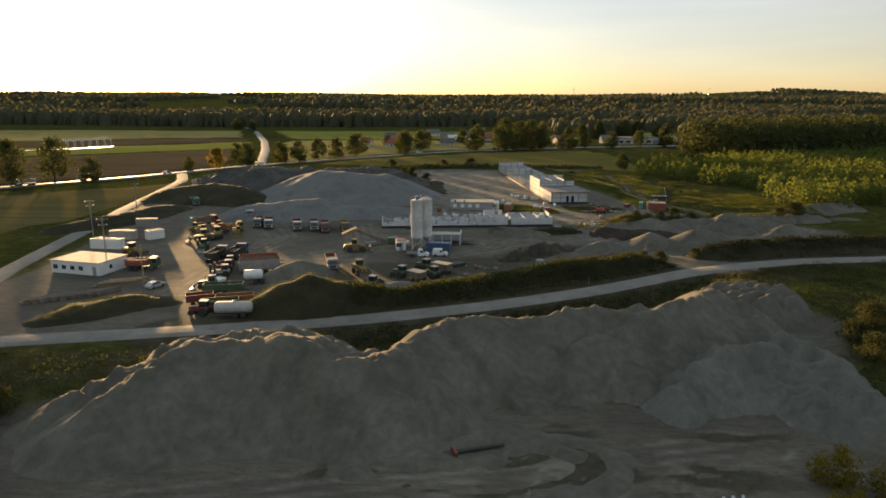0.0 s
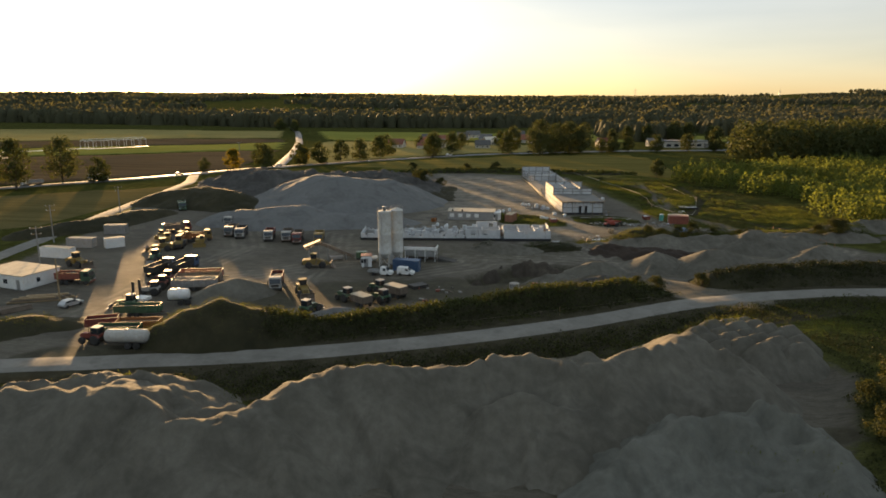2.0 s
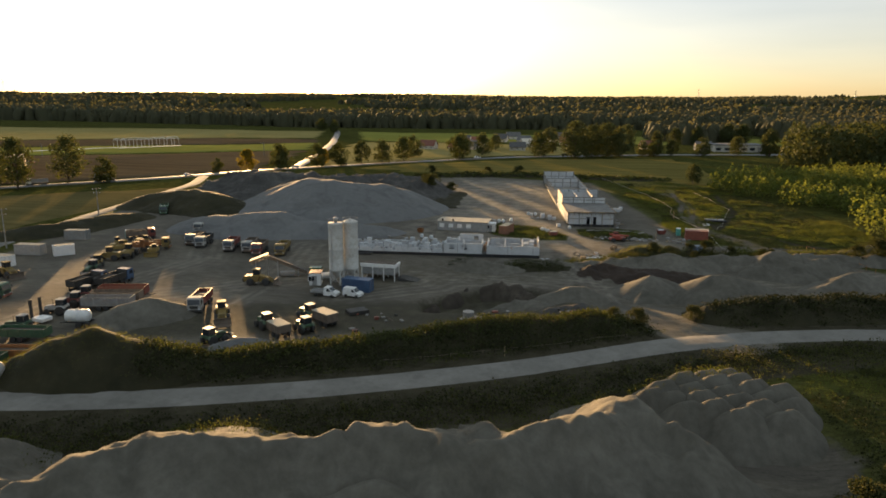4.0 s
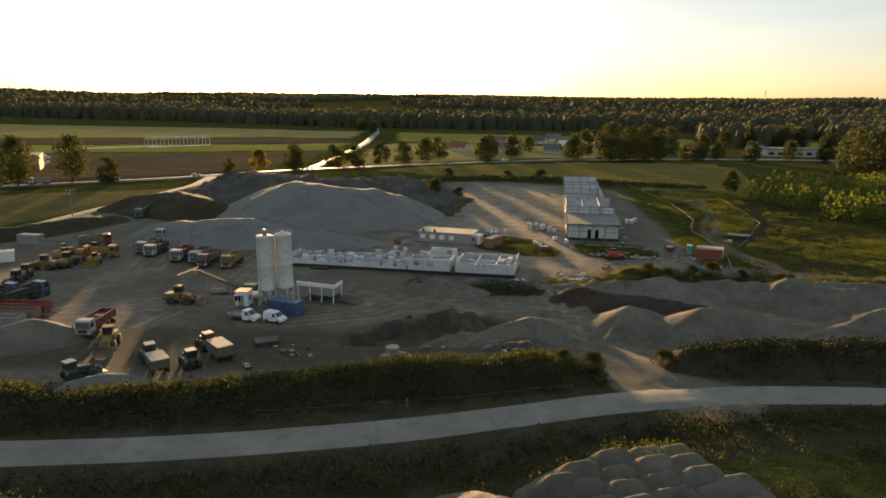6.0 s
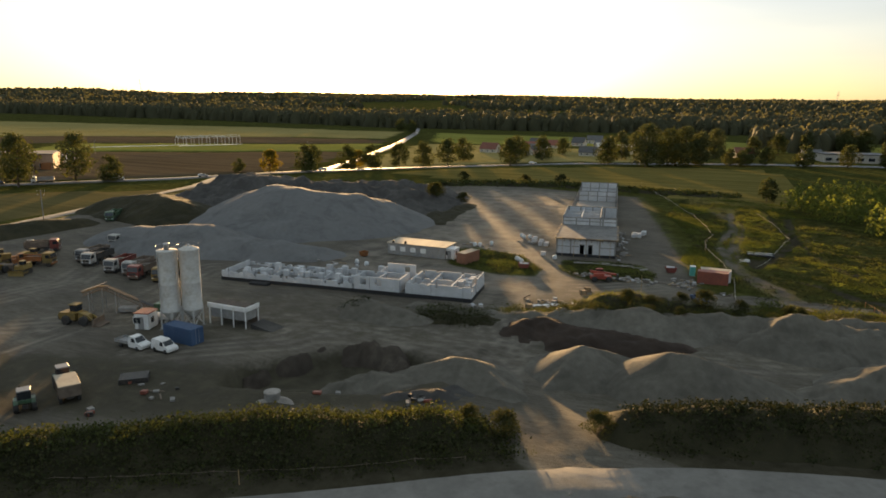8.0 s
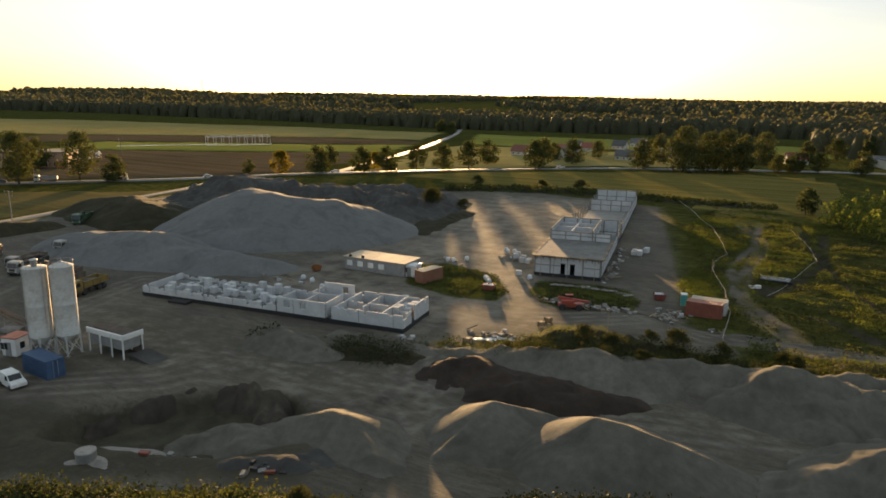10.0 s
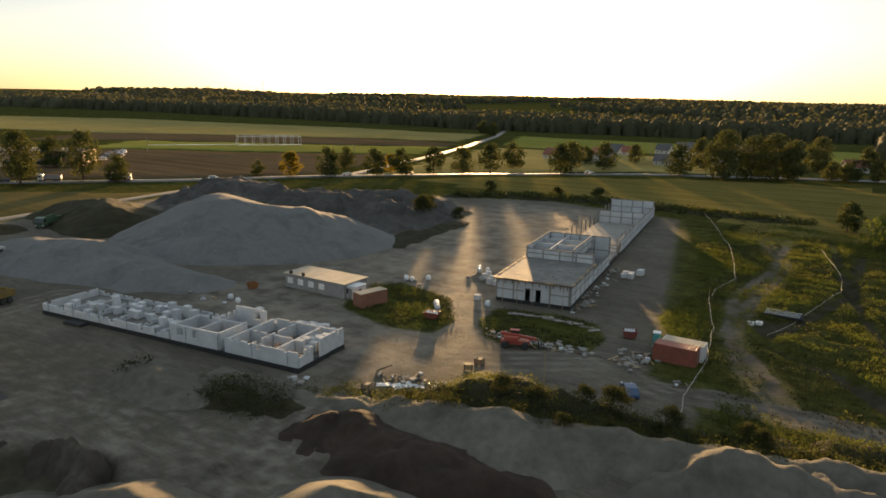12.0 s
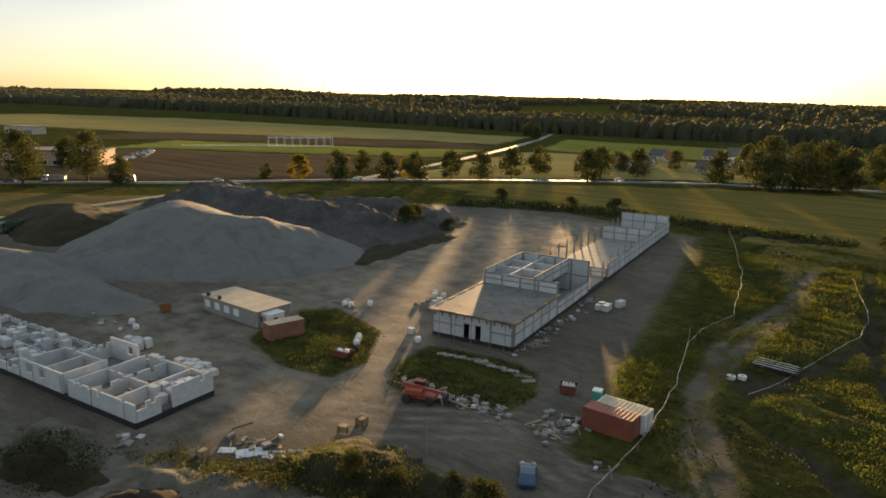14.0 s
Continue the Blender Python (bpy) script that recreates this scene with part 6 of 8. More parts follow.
def car(x, y, turn, paint, label, shape="car", ln=4.3, lift=0.0, name=None):
    name = name or {"car": "car", "van": "van", "pickup": "flatbed_truck"}[shape]
    t = thing(name, label, shape if shape != "pickup" else "truck", pose(x, y, gz(x, y) + lift, 0, 0, turn))
    k, w = ln / 4.3, 0.86 if shape == "car" else 0.92
    if shape == "car":
        low = [(-2.1, 0.35), (2.1, 0.3), (2.15, 0.6), (1.95, 0.78), (1.0, 0.95), (-1.95, 0.98), (-2.15, 0.7)]
        top = [(0.95, 0.94), (0.3, 1.4), (-0.2, 1.47), (-1.3, 1.42), (-1.9, 0.97)]
        glass = [[(0.85, 0.99), (0.3, 1.38), (-0.4, 1.41), (-0.4, 0.99)], [(-0.5, 0.99), (-0.5, 1.41), (-1.3, 1.37), (-1.75, 0.99)]]
        front = [(1.0, 0.95), (1.02, 0.97), (0.36, 1.42), (0.33, 1.4)]
    elif shape == "van":
        low = [(-2.1, 0.35), (2.1, 0.32), (2.15, 0.7), (2.0, 0.9), (1.2, 1.08), (-2.1, 1.1)]
        top = [(1.15, 1.07), (0.6, 1.72), (0.2, 1.82), (-2.0, 1.84), (-2.12, 1.09)]
        glass = [[(1.0, 1.12), (0.55, 1.62), (0.05, 1.64), (0.05, 1.12)]]
        front = [(1.2, 1.08), (1.22, 1.1), (0.66, 1.74), (0.63, 1.72)]
    else:
        low = [(-0.2, 0.4), (2.35, 0.35), (2.45, 0.8), (2.2, 1.05), (1.5, 1.2), (-0.2, 1.22)]
        top = [(1.45, 1.19), (0.9, 1.9), (0.5, 2.0), (-0.15, 2.0), (-0.2, 1.2)]
        glass = [[(1.3, 1.25), (0.85, 1.8), (0.4, 1.82), (0.4, 1.25)]]
        front = [(1.5, 1.2), (1.52, 1.22), (0.96, 1.92), (0.93, 1.9)]
    sc = lambda o: [(a * k, b) for a, b in o]
    b = part("body", Shape().prism(sc(low), -w, w), paint, t)
    cabin_shape = Shape().prism(sc(top), -w, w)
    cabin_shape.v = [(a, bb * (0.86 if c > 1.25 else 1.0), c) for a, bb, c in cabin_shape.v]
    part("cabin", cabin_shape, paint, b)
    for g in glass:
        for s in (-1, 1):
            gs = Shape().prism(sc(g), s * w * 0.95, s * (w + 0.015))
            gs.v = [(a, bb * (0.88 if c > 1.25 else 1.0), c) for a, bb, c in gs.v]
            part("side_window", gs, GLASS, b)
    part("windscreen", Shape().prism(sc(front), -w * 0.8, w * 0.8), GLASS, b)
    for s in (-1, 1):
        part("headlight", Shape().box(ln / 2 - 0.06, s * w * 0.7, 0.58, 0.12, 0.34, 0.16), TARP, b)
    if shape == "pickup":
        part("flatbed", Shape().box(-1.7, 0, 0.8, 2.8, 1.95, 0.1).box(-1.7, 0.95, 0.9, 2.8, 0.05, 0.35).box(-1.7, -0.95, 0.9, 2.8, 0.05, 0.35).box(-3.08, 0, 0.9, 0.05, 1.9, 0.35), GREY, t)
        part("chassis", Shape().box(-1.2, 0, 0.5, 3.6, 0.7, 0.25), CHASSIS, t)
    for a in ((1.35 * k, -1.3 * k) if shape != "pickup" else (1.55, -1.9)):
        for s in (-1, 1):
            wheel(t, a, s * (w - 0.06), 0.33, 0.22, SILVER)
    return t


# tippers lined up before the gravel
truck(-62.2, 207.0, -80, GREY, DARK_WOOD, "dark grey tipper truck with a soil load")
truck(-58.4, 205.0, -76, DUSTY, CHASSIS, "white-cabbed tipper truck with a dark body")
truck(-49.0, 202.4, -75, DUSTY, RED, "white-cabbed tipper truck with a dark red body")
truck(-43.8, 202.4, -76, DUSTY, DARK_WOOD, "cream-cabbed tipper truck with a brown body")
truck(-40.0, 200.2, -76, RED, DARK_WOOD, "red-cabbed tipper truck with a brown body")
truck(-34.0, 200.6, -76, YELLOW, YELLOW, "dull yellow tipper truck at the end of the row", up=0.9)
truck(-69.0, 222.5, -84, DUSTY, GREY, "white tipper truck behind the row")
truck(-97.5, 246.0, -60, GREEN, GREEN, "dark green tipper truck by the earth heap", load=False)
truck(-79.0, 208.0, 40, RED, DARK_WOOD, "red-cabbed truck behind the machines", axles=3)
truck(-29.3, 154.8, -74, DUSTY, RED, "white-cabbed tipper truck with a red open body")
truck(-55.1, 165.3, 86, BLUE, CHASSIS, "blue-cabbed tipper truck with a black body")
truck(-59.3, 162.6, 84, BLUE, CHASSIS, "blue-cabbed tipper truck beside its twin")
truck(-73.0, 152.2, 8, GREEN, RUST, "dark green-cabbed truck with a rusty body", axles=3)
tanker(-43.6, 140.6, 14, WHITE, "short white tank trailer in the crowded row", 3.6)
# trailers and tractors in the crowded corner
tanker(-40.2, 117.4, 6, DUSTY, "silver-white slurry tank trailer by the road")
tractor(-46.6, 118.6, 176, RED, "red tractor hitched before the tank trailer")
trailer(-44.2, 121.4, 12, GREEN, "green farm trailer with an orange rim", 7.0)
trailer(-42.4, 124.6, 12, ORANGE, "orange-striped farm trailer beside the green one", 7.2)
trailer(-49.5, 125.2, 24, RED, "red-sided farm trailer full of soil", 5.2)
trailer(-47.5, 133.0, 10, GREEN, "long green trailer in the row", 8.0)
tractor(-51.8, 136.8, 190, GREEN, "green tractor with a white cab roof", "loader")
trailer(-45.2, 150.2, 14, GREY, "long grey tipping trailer", 9.0, h=1.5)
trailer(-46.2, 154.0, 14, DARK_WOOD, "long brown tipping trailer", 9.2, h=1.4)
trailer(-47.4, 157.6, 14, RED, "long dark red tipping trailer", 9.0, h=1.4)
tractor(-53.0, 150.5, 194, RED, "red-cabbed tractor unit before a trailer")
tractor(-54.0, 154.6, 194, RED, "red tractor unit in the trailer row")
tractor(-52.2, 146.0, 194, DUSTY, "white tractor unit by the trailer row")
mast = thing("forklift_mast", "pair of tall dark fork masts standing upright", "forklift", at(-52.8, 141.5, 80))
for s in (-0.9, 0.9):
    part("mast_post", Shape().box(s, 0, 0, 0.55, 0.3, 4.2, 0, 0.04), CHASSIS, mast)
part("carriage", Shape().box(0, -1.2, 0.4, 2.2, 2.6, 0.6, 0, 0.05), WHITE, mast)
# the yellow machines
crawler(-74.5, 192.5, 20, YELLOW, "dusty yellow bulldozer in the machine park", False)
crawler(-70.5, 195.0, -30, ORANGE, "orange tracked excavator in the machine park")
truck(-67.5, 197.5, 24, YELLOW, ORANGE, "yellow dumper with a dull orange body", axles=3, name="dumper", up=0.7)
crawler(-64.0, 191.0, -70, YELLOW, "yellow bulldozer parked with its blade down", False)
loader(-68.5, 188.5, 110, "dull yellow wheel loader among the machines")
crawler(-77.5, 197.0, 150, YELLOW, "yellow bulldozer behind the excavators", False)
crawler(-72.5, 199.5, 10, YELLOW, "yellow bulldozer at the end of the machine park", False)
loader(-71.5, 184.0, 200, "yellow wheel loader in the machine park")
tractor(-66.8, 173.0, -80, GREEN, "green tractor on the overgrown patch", "loader")
tractor(-69.0, 177.5, -60, YELLOW, "yellow tractor on the overgrown patch")
loader(-82.0, 166.0, -20, "dull yellow wheel loader behind the yard office")
loader(-26.0, 172.6, 12, "yellow wheel loader before the conveyor")
loader(-21.5, 149.0, -60, "dusty yellow loader beside the red tipper")
# tractors by the bank
tractor(-17.0, 138.0, 70, GREEN, "green tractor with a pale cab roof", "loader")
tractor(-12.2, 146.9, 143, GREEN, "green tractor before a covered trailer")
trailer(-8.4, 144.0, 143, DARK_WOOD, "dusty brown box trailer with a pale sheet cover", 3.8, ROOF_TAN, 1.15)
tractor(-5.0, 146.6, 143, GREEN, "green tractor between two covered trailers")
tractor(-7.2, 153.6, 147, GREEN, "green tractor hitched to a box trailer")
trailer(-3.0, 150.9, 147, DARK_WOOD, "dusty brown box trailer with a tan cover", 4.4, ROOF_TAN, 1.3)
# vans and cars
car(-4.0, 168.2, -8, WHITE, "small white delivery van by the blue container", "van", 3.8)
car(-9.4, 167.7, -4, WHITE, "white crew-cab flatbed truck by the silos", "pickup", 4.5)
car(-63.6, 136.9, 70, SILVER, "silver estate car parked in the yard")
car(69.0, 228.6, 118, BLUE, "blue hatchback parked on the sandy track")
for hx, hy, tn, pt, lb in ((-152, 348, 49, SILVER, "silver car on the highway"), (-98, 421, 46, CHASSIS, "dark car on the highway"), (-30, 486, 40, WHITE, "white car on the highway"), (25, 521, 26, CHASSIS, "black car on the highway"), (-206, 288, 228, CHASSIS, "dark car on the highway among trees"), (-118, 398, 228, WHITE, "white car by the lane's junction")):
    car(hx, hy, tn, pt, lb, lift=0.3)
lorry = truck(-178.0, 321.0, 49, WHITE, WHITE, "white lorry with a long pale box body", load=False, name="box_lorry", up=1.7)
# the red telehandler
tele = thing("telehandler", "red telescopic handler with its boom lowered", "telehandler", at(49.3, 235.8, 22))
part("chassis", Shape().box(0, 0, 0.6, 4.4, 1.5, 0.6, 0, 0.08), BRIGHT_RED, tele)
part("engine_box", Shape().box(-0.6, -0.75, 1.2, 2.2, 0.8, 0.7, 0, 0.06), BRIGHT_RED, tele)
tc = part("cab", Shape().box(-0.2, 0.7, 1.2, 1.4, 0.85, 0.5, 0, 0.04), BRIGHT_RED, tele)
part("cab_glass", Shape().box(-0.2, 0.7, 1.7, 1.3, 0.8, 0.75, 0, 0.05), GLASS, tc)
part("cab_roof", Shape().box(-0.2, 0.7, 2.45, 1.45, 0.9, 0.1, 0, 0.03), BRIGHT_RED, tc)
part("boom", Shape().prism([(-2.3, 1.9), (3.2, 1.3), (3.2, 1.65), (-2.3, 2.4)], -0.2, 0.2), BRIGHT_RED, tele)
part("fork_carriage", Shape().box(3.5, 0, 0.2, 0.2, 1.2, 1.3).box(4.1, 0.35, 0.2, 1.1, 0.12, 0.08).box(4.1, -0.35, 0.2, 1.1, 0.12, 0.08), CHASSIS, tele)
for a in (1.5, -1.5):
    for s in (-1, 1):
        wheel(tele, a, s * 0.95, 0.6, 0.45, BRIGHT_RED)

# ---------------------------------------------------------------- trees, woods and weeds
RNG = np.random.default_rng(11)


def quads_object(name, centres, sizes, material, parent=None, upright=False):
    """Many small leaf clumps, each a bent four-cornered blade turned its own way."""
    n = len(centres)
    a = RNG.normal(size=(n, 3))
    if upright:
        a[:, 2] = np.abs(a[:, 2]) + 1.6
    a /= np.linalg.norm(a, axis=1)[:, None]
    b = np.cross(a, RNG.normal(size=(n, 3)))
    b /= np.linalg.norm(b, axis=1)[:, None]
    s = np.asarray(sizes)[:, None] * 0.5
    nrm = np.cross(a, b) * s * 0.35
    c = np.asarray(centres)
    v = np.stack([c - a * s + nrm, c - b * s * (0.3 if upright else 0.75), c + a * s + nrm, c + b * s * (0.3 if upright else 0.75)], 1).reshape(-1, 3)
    me = bpy.data.meshes.new(name)
    me.vertices.add(4 * n)
    me.vertices.foreach_set("co", v.reshape(-1))
    f = np.arange(4 * n).reshape(n, 4)
    f = np.stack([f[:, 0], f[:, 1], f[:, 3], f[:, 1], f[:, 2], f[:, 3]], 1).reshape(-1)
    me.loops.add(6 * n)
    me.loops.foreach_set("vertex_index", f)
    me.polygons.add(2 * n)
    me.polygons.foreach_set("loop_start", np.arange(0, 6 * n, 3))
    me.materials.append(material)
    me.update(calc_edges=True)
    ob = new(name, me)
    ob.parent = parent
    return ob


def crown_points(h, base, width, count, clumps, squash=1.0, seed=0):
    """Leaf places in lumpy clumps that fill a crown from base to h, thinner inside, with gaps."""
    r = np.random.default_rng(seed)
    out = []
    for i in range(clumps):
        u = r.uniform(0.02, 1)
        prof = np.sin(np.pi * min(0.06 + u * 0.9, 1) ** 0.75) ** 0.7
        ang, rad = r.uniform(0, 2 * np.pi), width / 2 * prof * r.uniform(0.35, 1.0)
        cen = np.array([rad * np.cos(ang), rad * np.sin(ang), base + (h - base) * u])
        cs = width * r.uniform(0.13, 0.23)
        p = r.normal(size=(count // clumps, 3))
        p /= np.linalg.norm(p, axis=1)[:, None]
        out.append(cen + p * cs * r.uniform(0.55, 1.1, (len(p), 1)) * [1, 1, 0.8 * squash])
    return np.concatenate(out)


def make_tree(x, y, h, width, base, material, label, count=2300, clumps=46, size=0.75, seed=0, scale=1.0, turn=0.0, name="tree", squash=1.0):
    t = thing(name, label, "tree" if name == "tree" else "bush", at(x, y, turn))
    tr = Shape()
    r = random.Random(seed)
    if name == "tree":
        lean = (r.uniform(-0.3, 0.3), r.uniform(-0.3, 0.3))
        pts = [(lean[0] * k, lean[1] * k, h * 0.8 * k / 4 - (0.3 if k == 0 else 0)) for k in range(5)]
        rad = [h * 0.022 * (1 - 0.2 * k) for k in range(5)]
        for k in range(4):
            tr.tube(pts[k], pts[k + 1], rad[k], rad[k + 1], 7)
        for k in range(7):
            z = base + (h - base) * r.uniform(0.0, 0.6)
            ang = r.uniform(0, 6.28)
            ln = width * r.uniform(0.25, 0.42)
            tr.tube((lean[0] * 2, lean[1] * 2, z), (ln * math.cos(ang), ln * math.sin(ang), z + ln * 0.8), h * 0.009, h * 0.003, 5)
        part("trunk", tr, BARK, t)
    c = quads_object("crown", crown_points(h, base, width, count, clumps, squash, seed), np.random.default_rng(seed).uniform(0.6, 1.3, (count // clumps) * clumps) * size, material, t)
    return t


round_a = make_tree(-122.9, 389.8, 12.5, 12.0, 1.9, LEAF, "round-crowned roadside tree in dark leaf", seed=1, size=0.8)
round_b = make_tree(-99.2, 416.1, 12.0, 11.5, 2.0, LEAF, "round-crowned roadside tree in dark leaf", seed=2, size=0.8)
round_c = make_tree(-70.9, 454.1, 14.0, 12.0, 2.2, LEAF, "tall roadside tree with a full crown", seed=3, size=0.85)
gold = make_tree(-137.3, 380.2, 10.5, 9.5, 1.8, LEAF_GOLD, "roadside tree turning gold", seed=4, size=0.75)
big_a = make_tree(-194.5, 288.2, 20.5, 16.0, 3.5, LEAF, "large broad roadside tree", 2900, 90, 0.95, 5)
big_b = make_tree(31.5, 506, 23.0, 19.0, 1.5, LEAF_DARK, "tall dense tree beside the highway", 6400, 110, 0.9, 6)
slim = make_tree(12.8, 547.3, 17.0, 11.5, 1.2, LEAF_DARK, "tall tree beside the highway", 2200, 70, 1.1, 7)
lone = make_tree(88.9, 380.0, 9.0, 7.0, 0.8, LEAF, "lone round tree in the meadow", 1300, 42, 0.75, 8)


def surface_z(x, y):
    """The height of the land or of the heap that lies on it."""
    z = ground_z(x, y)
    for x0, x1, y0, y1, zf in HEAPS:
        near = (x > x0) & (x < x1) & (y > y0) & (y < y1)
        if near.any():
            z[near] = np.maximum(z[near], zf(x[near], y[near]))
    return z


def again(proto, x, y, s=1.0, sx=1.0):
    z = float(surface_z(np.array([float(x)]), np.array([float(y)]))[0])
    c = copy_thing(proto, pose(x, y, z - 0.05, 0, 0, RNG.uniform(0, 360)) @ Matrix.Diagonal((s * sx, s * sx, s, 1)))
    return c


for p, x, y, s in ((round_b, -140.4, 424, 0.85), (round_a, -108.2, 406, 0.95), (round_c, -90.8, 432, 0.9), (round_a, -81.1, 443, 1.0), (round_b, -72, 482, 1.1), (round_c, -40.6, 487.8, 1.05), (round_a, -30, 510, 1.1),
                   (big_a, -189, 311, 0.98), (round_b, -175.5, 317, 0.9), (gold, -112, 425, 0.8), (big_a, -232, 262, 0.95), (round_a, -214, 300, 0.9), (round_c, -250, 240, 1.2), (round_b, -150, 372, 0.55),
                   (round_c, -39, 470, 1.05), (round_a, 9, 512, 1.2), (big_b, 43, 517, 0.88), (big_b, 53, 522, 0.94), (slim, 61, 525, 1.1), 
                   (round_a, 77, 536, 0.75), (round_b, 86, 541, 0.85), (round_c, 97, 543, 0.75), (round_b, 117, 545, 1.0), (round_c, 141, 552, 0.9), (slim, 163, 556, 1.05), (round_a, 178, 562, 1.2), (big_b, 156, 672, 0.75), (round_c, 170, 679, 1.15), (round_b, 190, 680, 1.1),
                   (big_b, 68, 585, 0.8), (round_c, 110, 640, 1.0), (slim, 130, 660, 0.9), (round_a, 205, 606, 1.1), (slim, 92, 600, 0.8), (round_b, 40, 640, 1.0), (slim, 12, 620, 0.8),
                   (round_a, -48, 530, 0.8), (round_b, -60, 552, 0.75), (round_c, -28, 560, 0.8), (round_a, 0, 590, 0.9), (round_b, 60, 540, 0.8), (round_a, 84, 534, 0.7), (round_c, 230, 560, 1.0), (round_b, 255, 575, 1.2),
                   (round_a, -285, 215, 1.0), (round_c, -320, 190, 1.1), (round_a, -246, 330, 1.1), (round_b, -330, 330, 0.8), (round_a, -236, 770, 1.0), (round_b, -262, 800, 1.1)):
    again(p, x, y, s)


def crown_cores(name, places, heights, lean, material, label, sides=6, rings=((0.0, 1.15), (0.42, 1.0), (0.8, 0.6))):
    """The closed inner mass of each crown in a wood, under its leaf clumps."""
    n, m = len(places), len(rings)
    h = np.asarray(heights)[:, None, None]
    k = np.array([r[0] for r in rings])[None, :, None]
    f = np.array([r[1] for r in rings])[None, :, None]
    ang = 2 * np.pi * np.arange(sides)[None, None, :] / sides + RNG.uniform(0, 6.28, (n, 1, 1))
    rad = h * lean * f * RNG.uniform(0.6, 1.2, (n, m, sides)) * RNG.uniform(0.7, 1.5, (n, 1, 1))
    z = ground_z(places[:, 0], places[:, 1])[:, None, None]
    ringv = np.stack(np.broadcast_arrays(places[:, 0][:, None, None] + rad * np.cos(ang), places[:, 1][:, None, None] + rad * np.sin(ang), z + h * k * RNG.uniform(0.9, 1.1, (n, m, sides))), -1).reshape(n, -1, 3)
    tip = np.stack([places[:, 0], places[:, 1], z[:, 0, 0] + h[:, 0, 0] * 0.97], -1)[:, None, :]
    v = np.concatenate([ringv, tip], 1)
    tri = []
    for r in range(m):
        for i in range(sides):
            a, b = r * sides + i, r * sides + (i + 1) % sides
            if r < m - 1:
                tri += [(a, b, b + sides), (a, b + sides, a + sides)]
            else:
                tri.append((a, b, m * sides))
    t = (np.array(tri)[None] + (np.arange(n) * (m * sides + 1))[:, None, None]).reshape(-1)
    me = bpy.data.meshes.new(name)
    me.vertices.add(v.size // 3)
    me.vertices.foreach_set("co", v.reshape(-1))
    me.loops.add(len(t))
    me.loops.foreach_set("vertex_index", t)
    me.polygons.add(len(t) // 3)
    me.polygons.foreach_set("loop_start", np.arange(0, len(t), 3))
    me.polygons.foreach_set("use_smooth", np.ones(len(t) // 3, bool))
    me.materials.append(material)
    me.update(calc_edges=True)
    return tagged(new(name, me), label, "wood", "", "stuff")


def wood(name, places, heights, per, size, material, label, lean=0.35):
    """A mass of trees too many to count: each a cluster of clumps, broad below and pointed or round above."""
    n = len(places)
    k = RNG.uniform(0.12, 1.0, (n, per))
    ang = RNG.uniform(0, 2 * np.pi, (n, per))
    h = np.asarray(heights)[:, None]
    rad = h * lean * (np.sin(np.pi * np.clip(k, 0, 1) ** 0.9 * 0.92 + 0.2) ** 0.8).clip(0.08) * RNG.uniform(0.5, 1.0, (n, per))
    z = ground_z(places[:, 0], places[:, 1])[:, None]
    c = np.stack([places[:, 0][:, None] + rad * np.cos(ang), places[:, 1][:, None] + rad * np.sin(ang), z + h * k], -1).reshape(-1, 3)
    s = (RNG.uniform(0.7, 1.3, (n, per)) * size).reshape(-1)
    ob = quads_object(name, c, s, material)
    if material is HAZED_FOREST:
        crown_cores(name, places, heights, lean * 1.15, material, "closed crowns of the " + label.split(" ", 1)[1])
    return tagged(ob, label, "wood", "", "stuff")


def scatter(poly, spacing, jitter=0.45, keep=None):
    xs = np.arange(min(p[0] for p in poly), max(p[0] for p in poly), spacing)
    ys = np.arange(min(p[1] for p in poly), max(p[1] for p in poly), spacing)
    X, Y = np.meshgrid(xs, ys)
    P = np.stack([X, Y], -1).reshape(-1, 2) + RNG.uniform(-jitter, jitter, (X.size, 2)) * spacing
    ok = inside(P[:, 0], P[:, 1], poly)
    if keep is not None:
        ok &= keep(P[:, 0], P[:, 1])
    return P[ok]


PLANT = [(93, 362), (113, 318), (118, 282), (121, 246), (150, 240), (330, 300), (430, 430), (300, 480), (170, 432), (98, 378)]
rows_gap = lambda x, y: (fbm(x, y, 26, 2, 8) > -0.42) & (np.abs(((y - 0.45 * x) % 62) - 31) > 5)
P = scatter(PLANT, 3.1, keep=rows_gap)
wood("young_wood", P, 6.5 + 3.2 * RNG.random(len(P)) + 1.5 * fbm(P[:, 0], P[:, 1], 40, 2, 4), 38, 0.95, LEAF_YOUNG, "dense plantation of young bright green trees", 0.26)
P = scatter([(150, 470), (260, 478), (420, 540), (520, 640), (420, 660), (250, 580), (165, 510)], 6.5)
wood("tall_wood", P, 19 + 7 * RNG.random(len(P)), 90, 2.0, LEAF_DARK, "stand of tall dark green trees", 0.24)
P = scatter([(90, 640), (240, 610), (430, 680), (900, 760), (1300, 1100), (900, 1250), (300, 1000), (100, 800)], 11.0, keep=lambda x, y: fbm(x, y, 90, 2, 6) > -0.02)
wood("woodland", P, 12 + 8 * RNG.random(len(P)), 14, 3.2, HAZED_FOREST, "broken woodland with clearings", 0.3)
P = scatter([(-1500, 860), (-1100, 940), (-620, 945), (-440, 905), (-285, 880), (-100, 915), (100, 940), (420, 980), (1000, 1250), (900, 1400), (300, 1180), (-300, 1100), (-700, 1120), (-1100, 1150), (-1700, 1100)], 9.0)
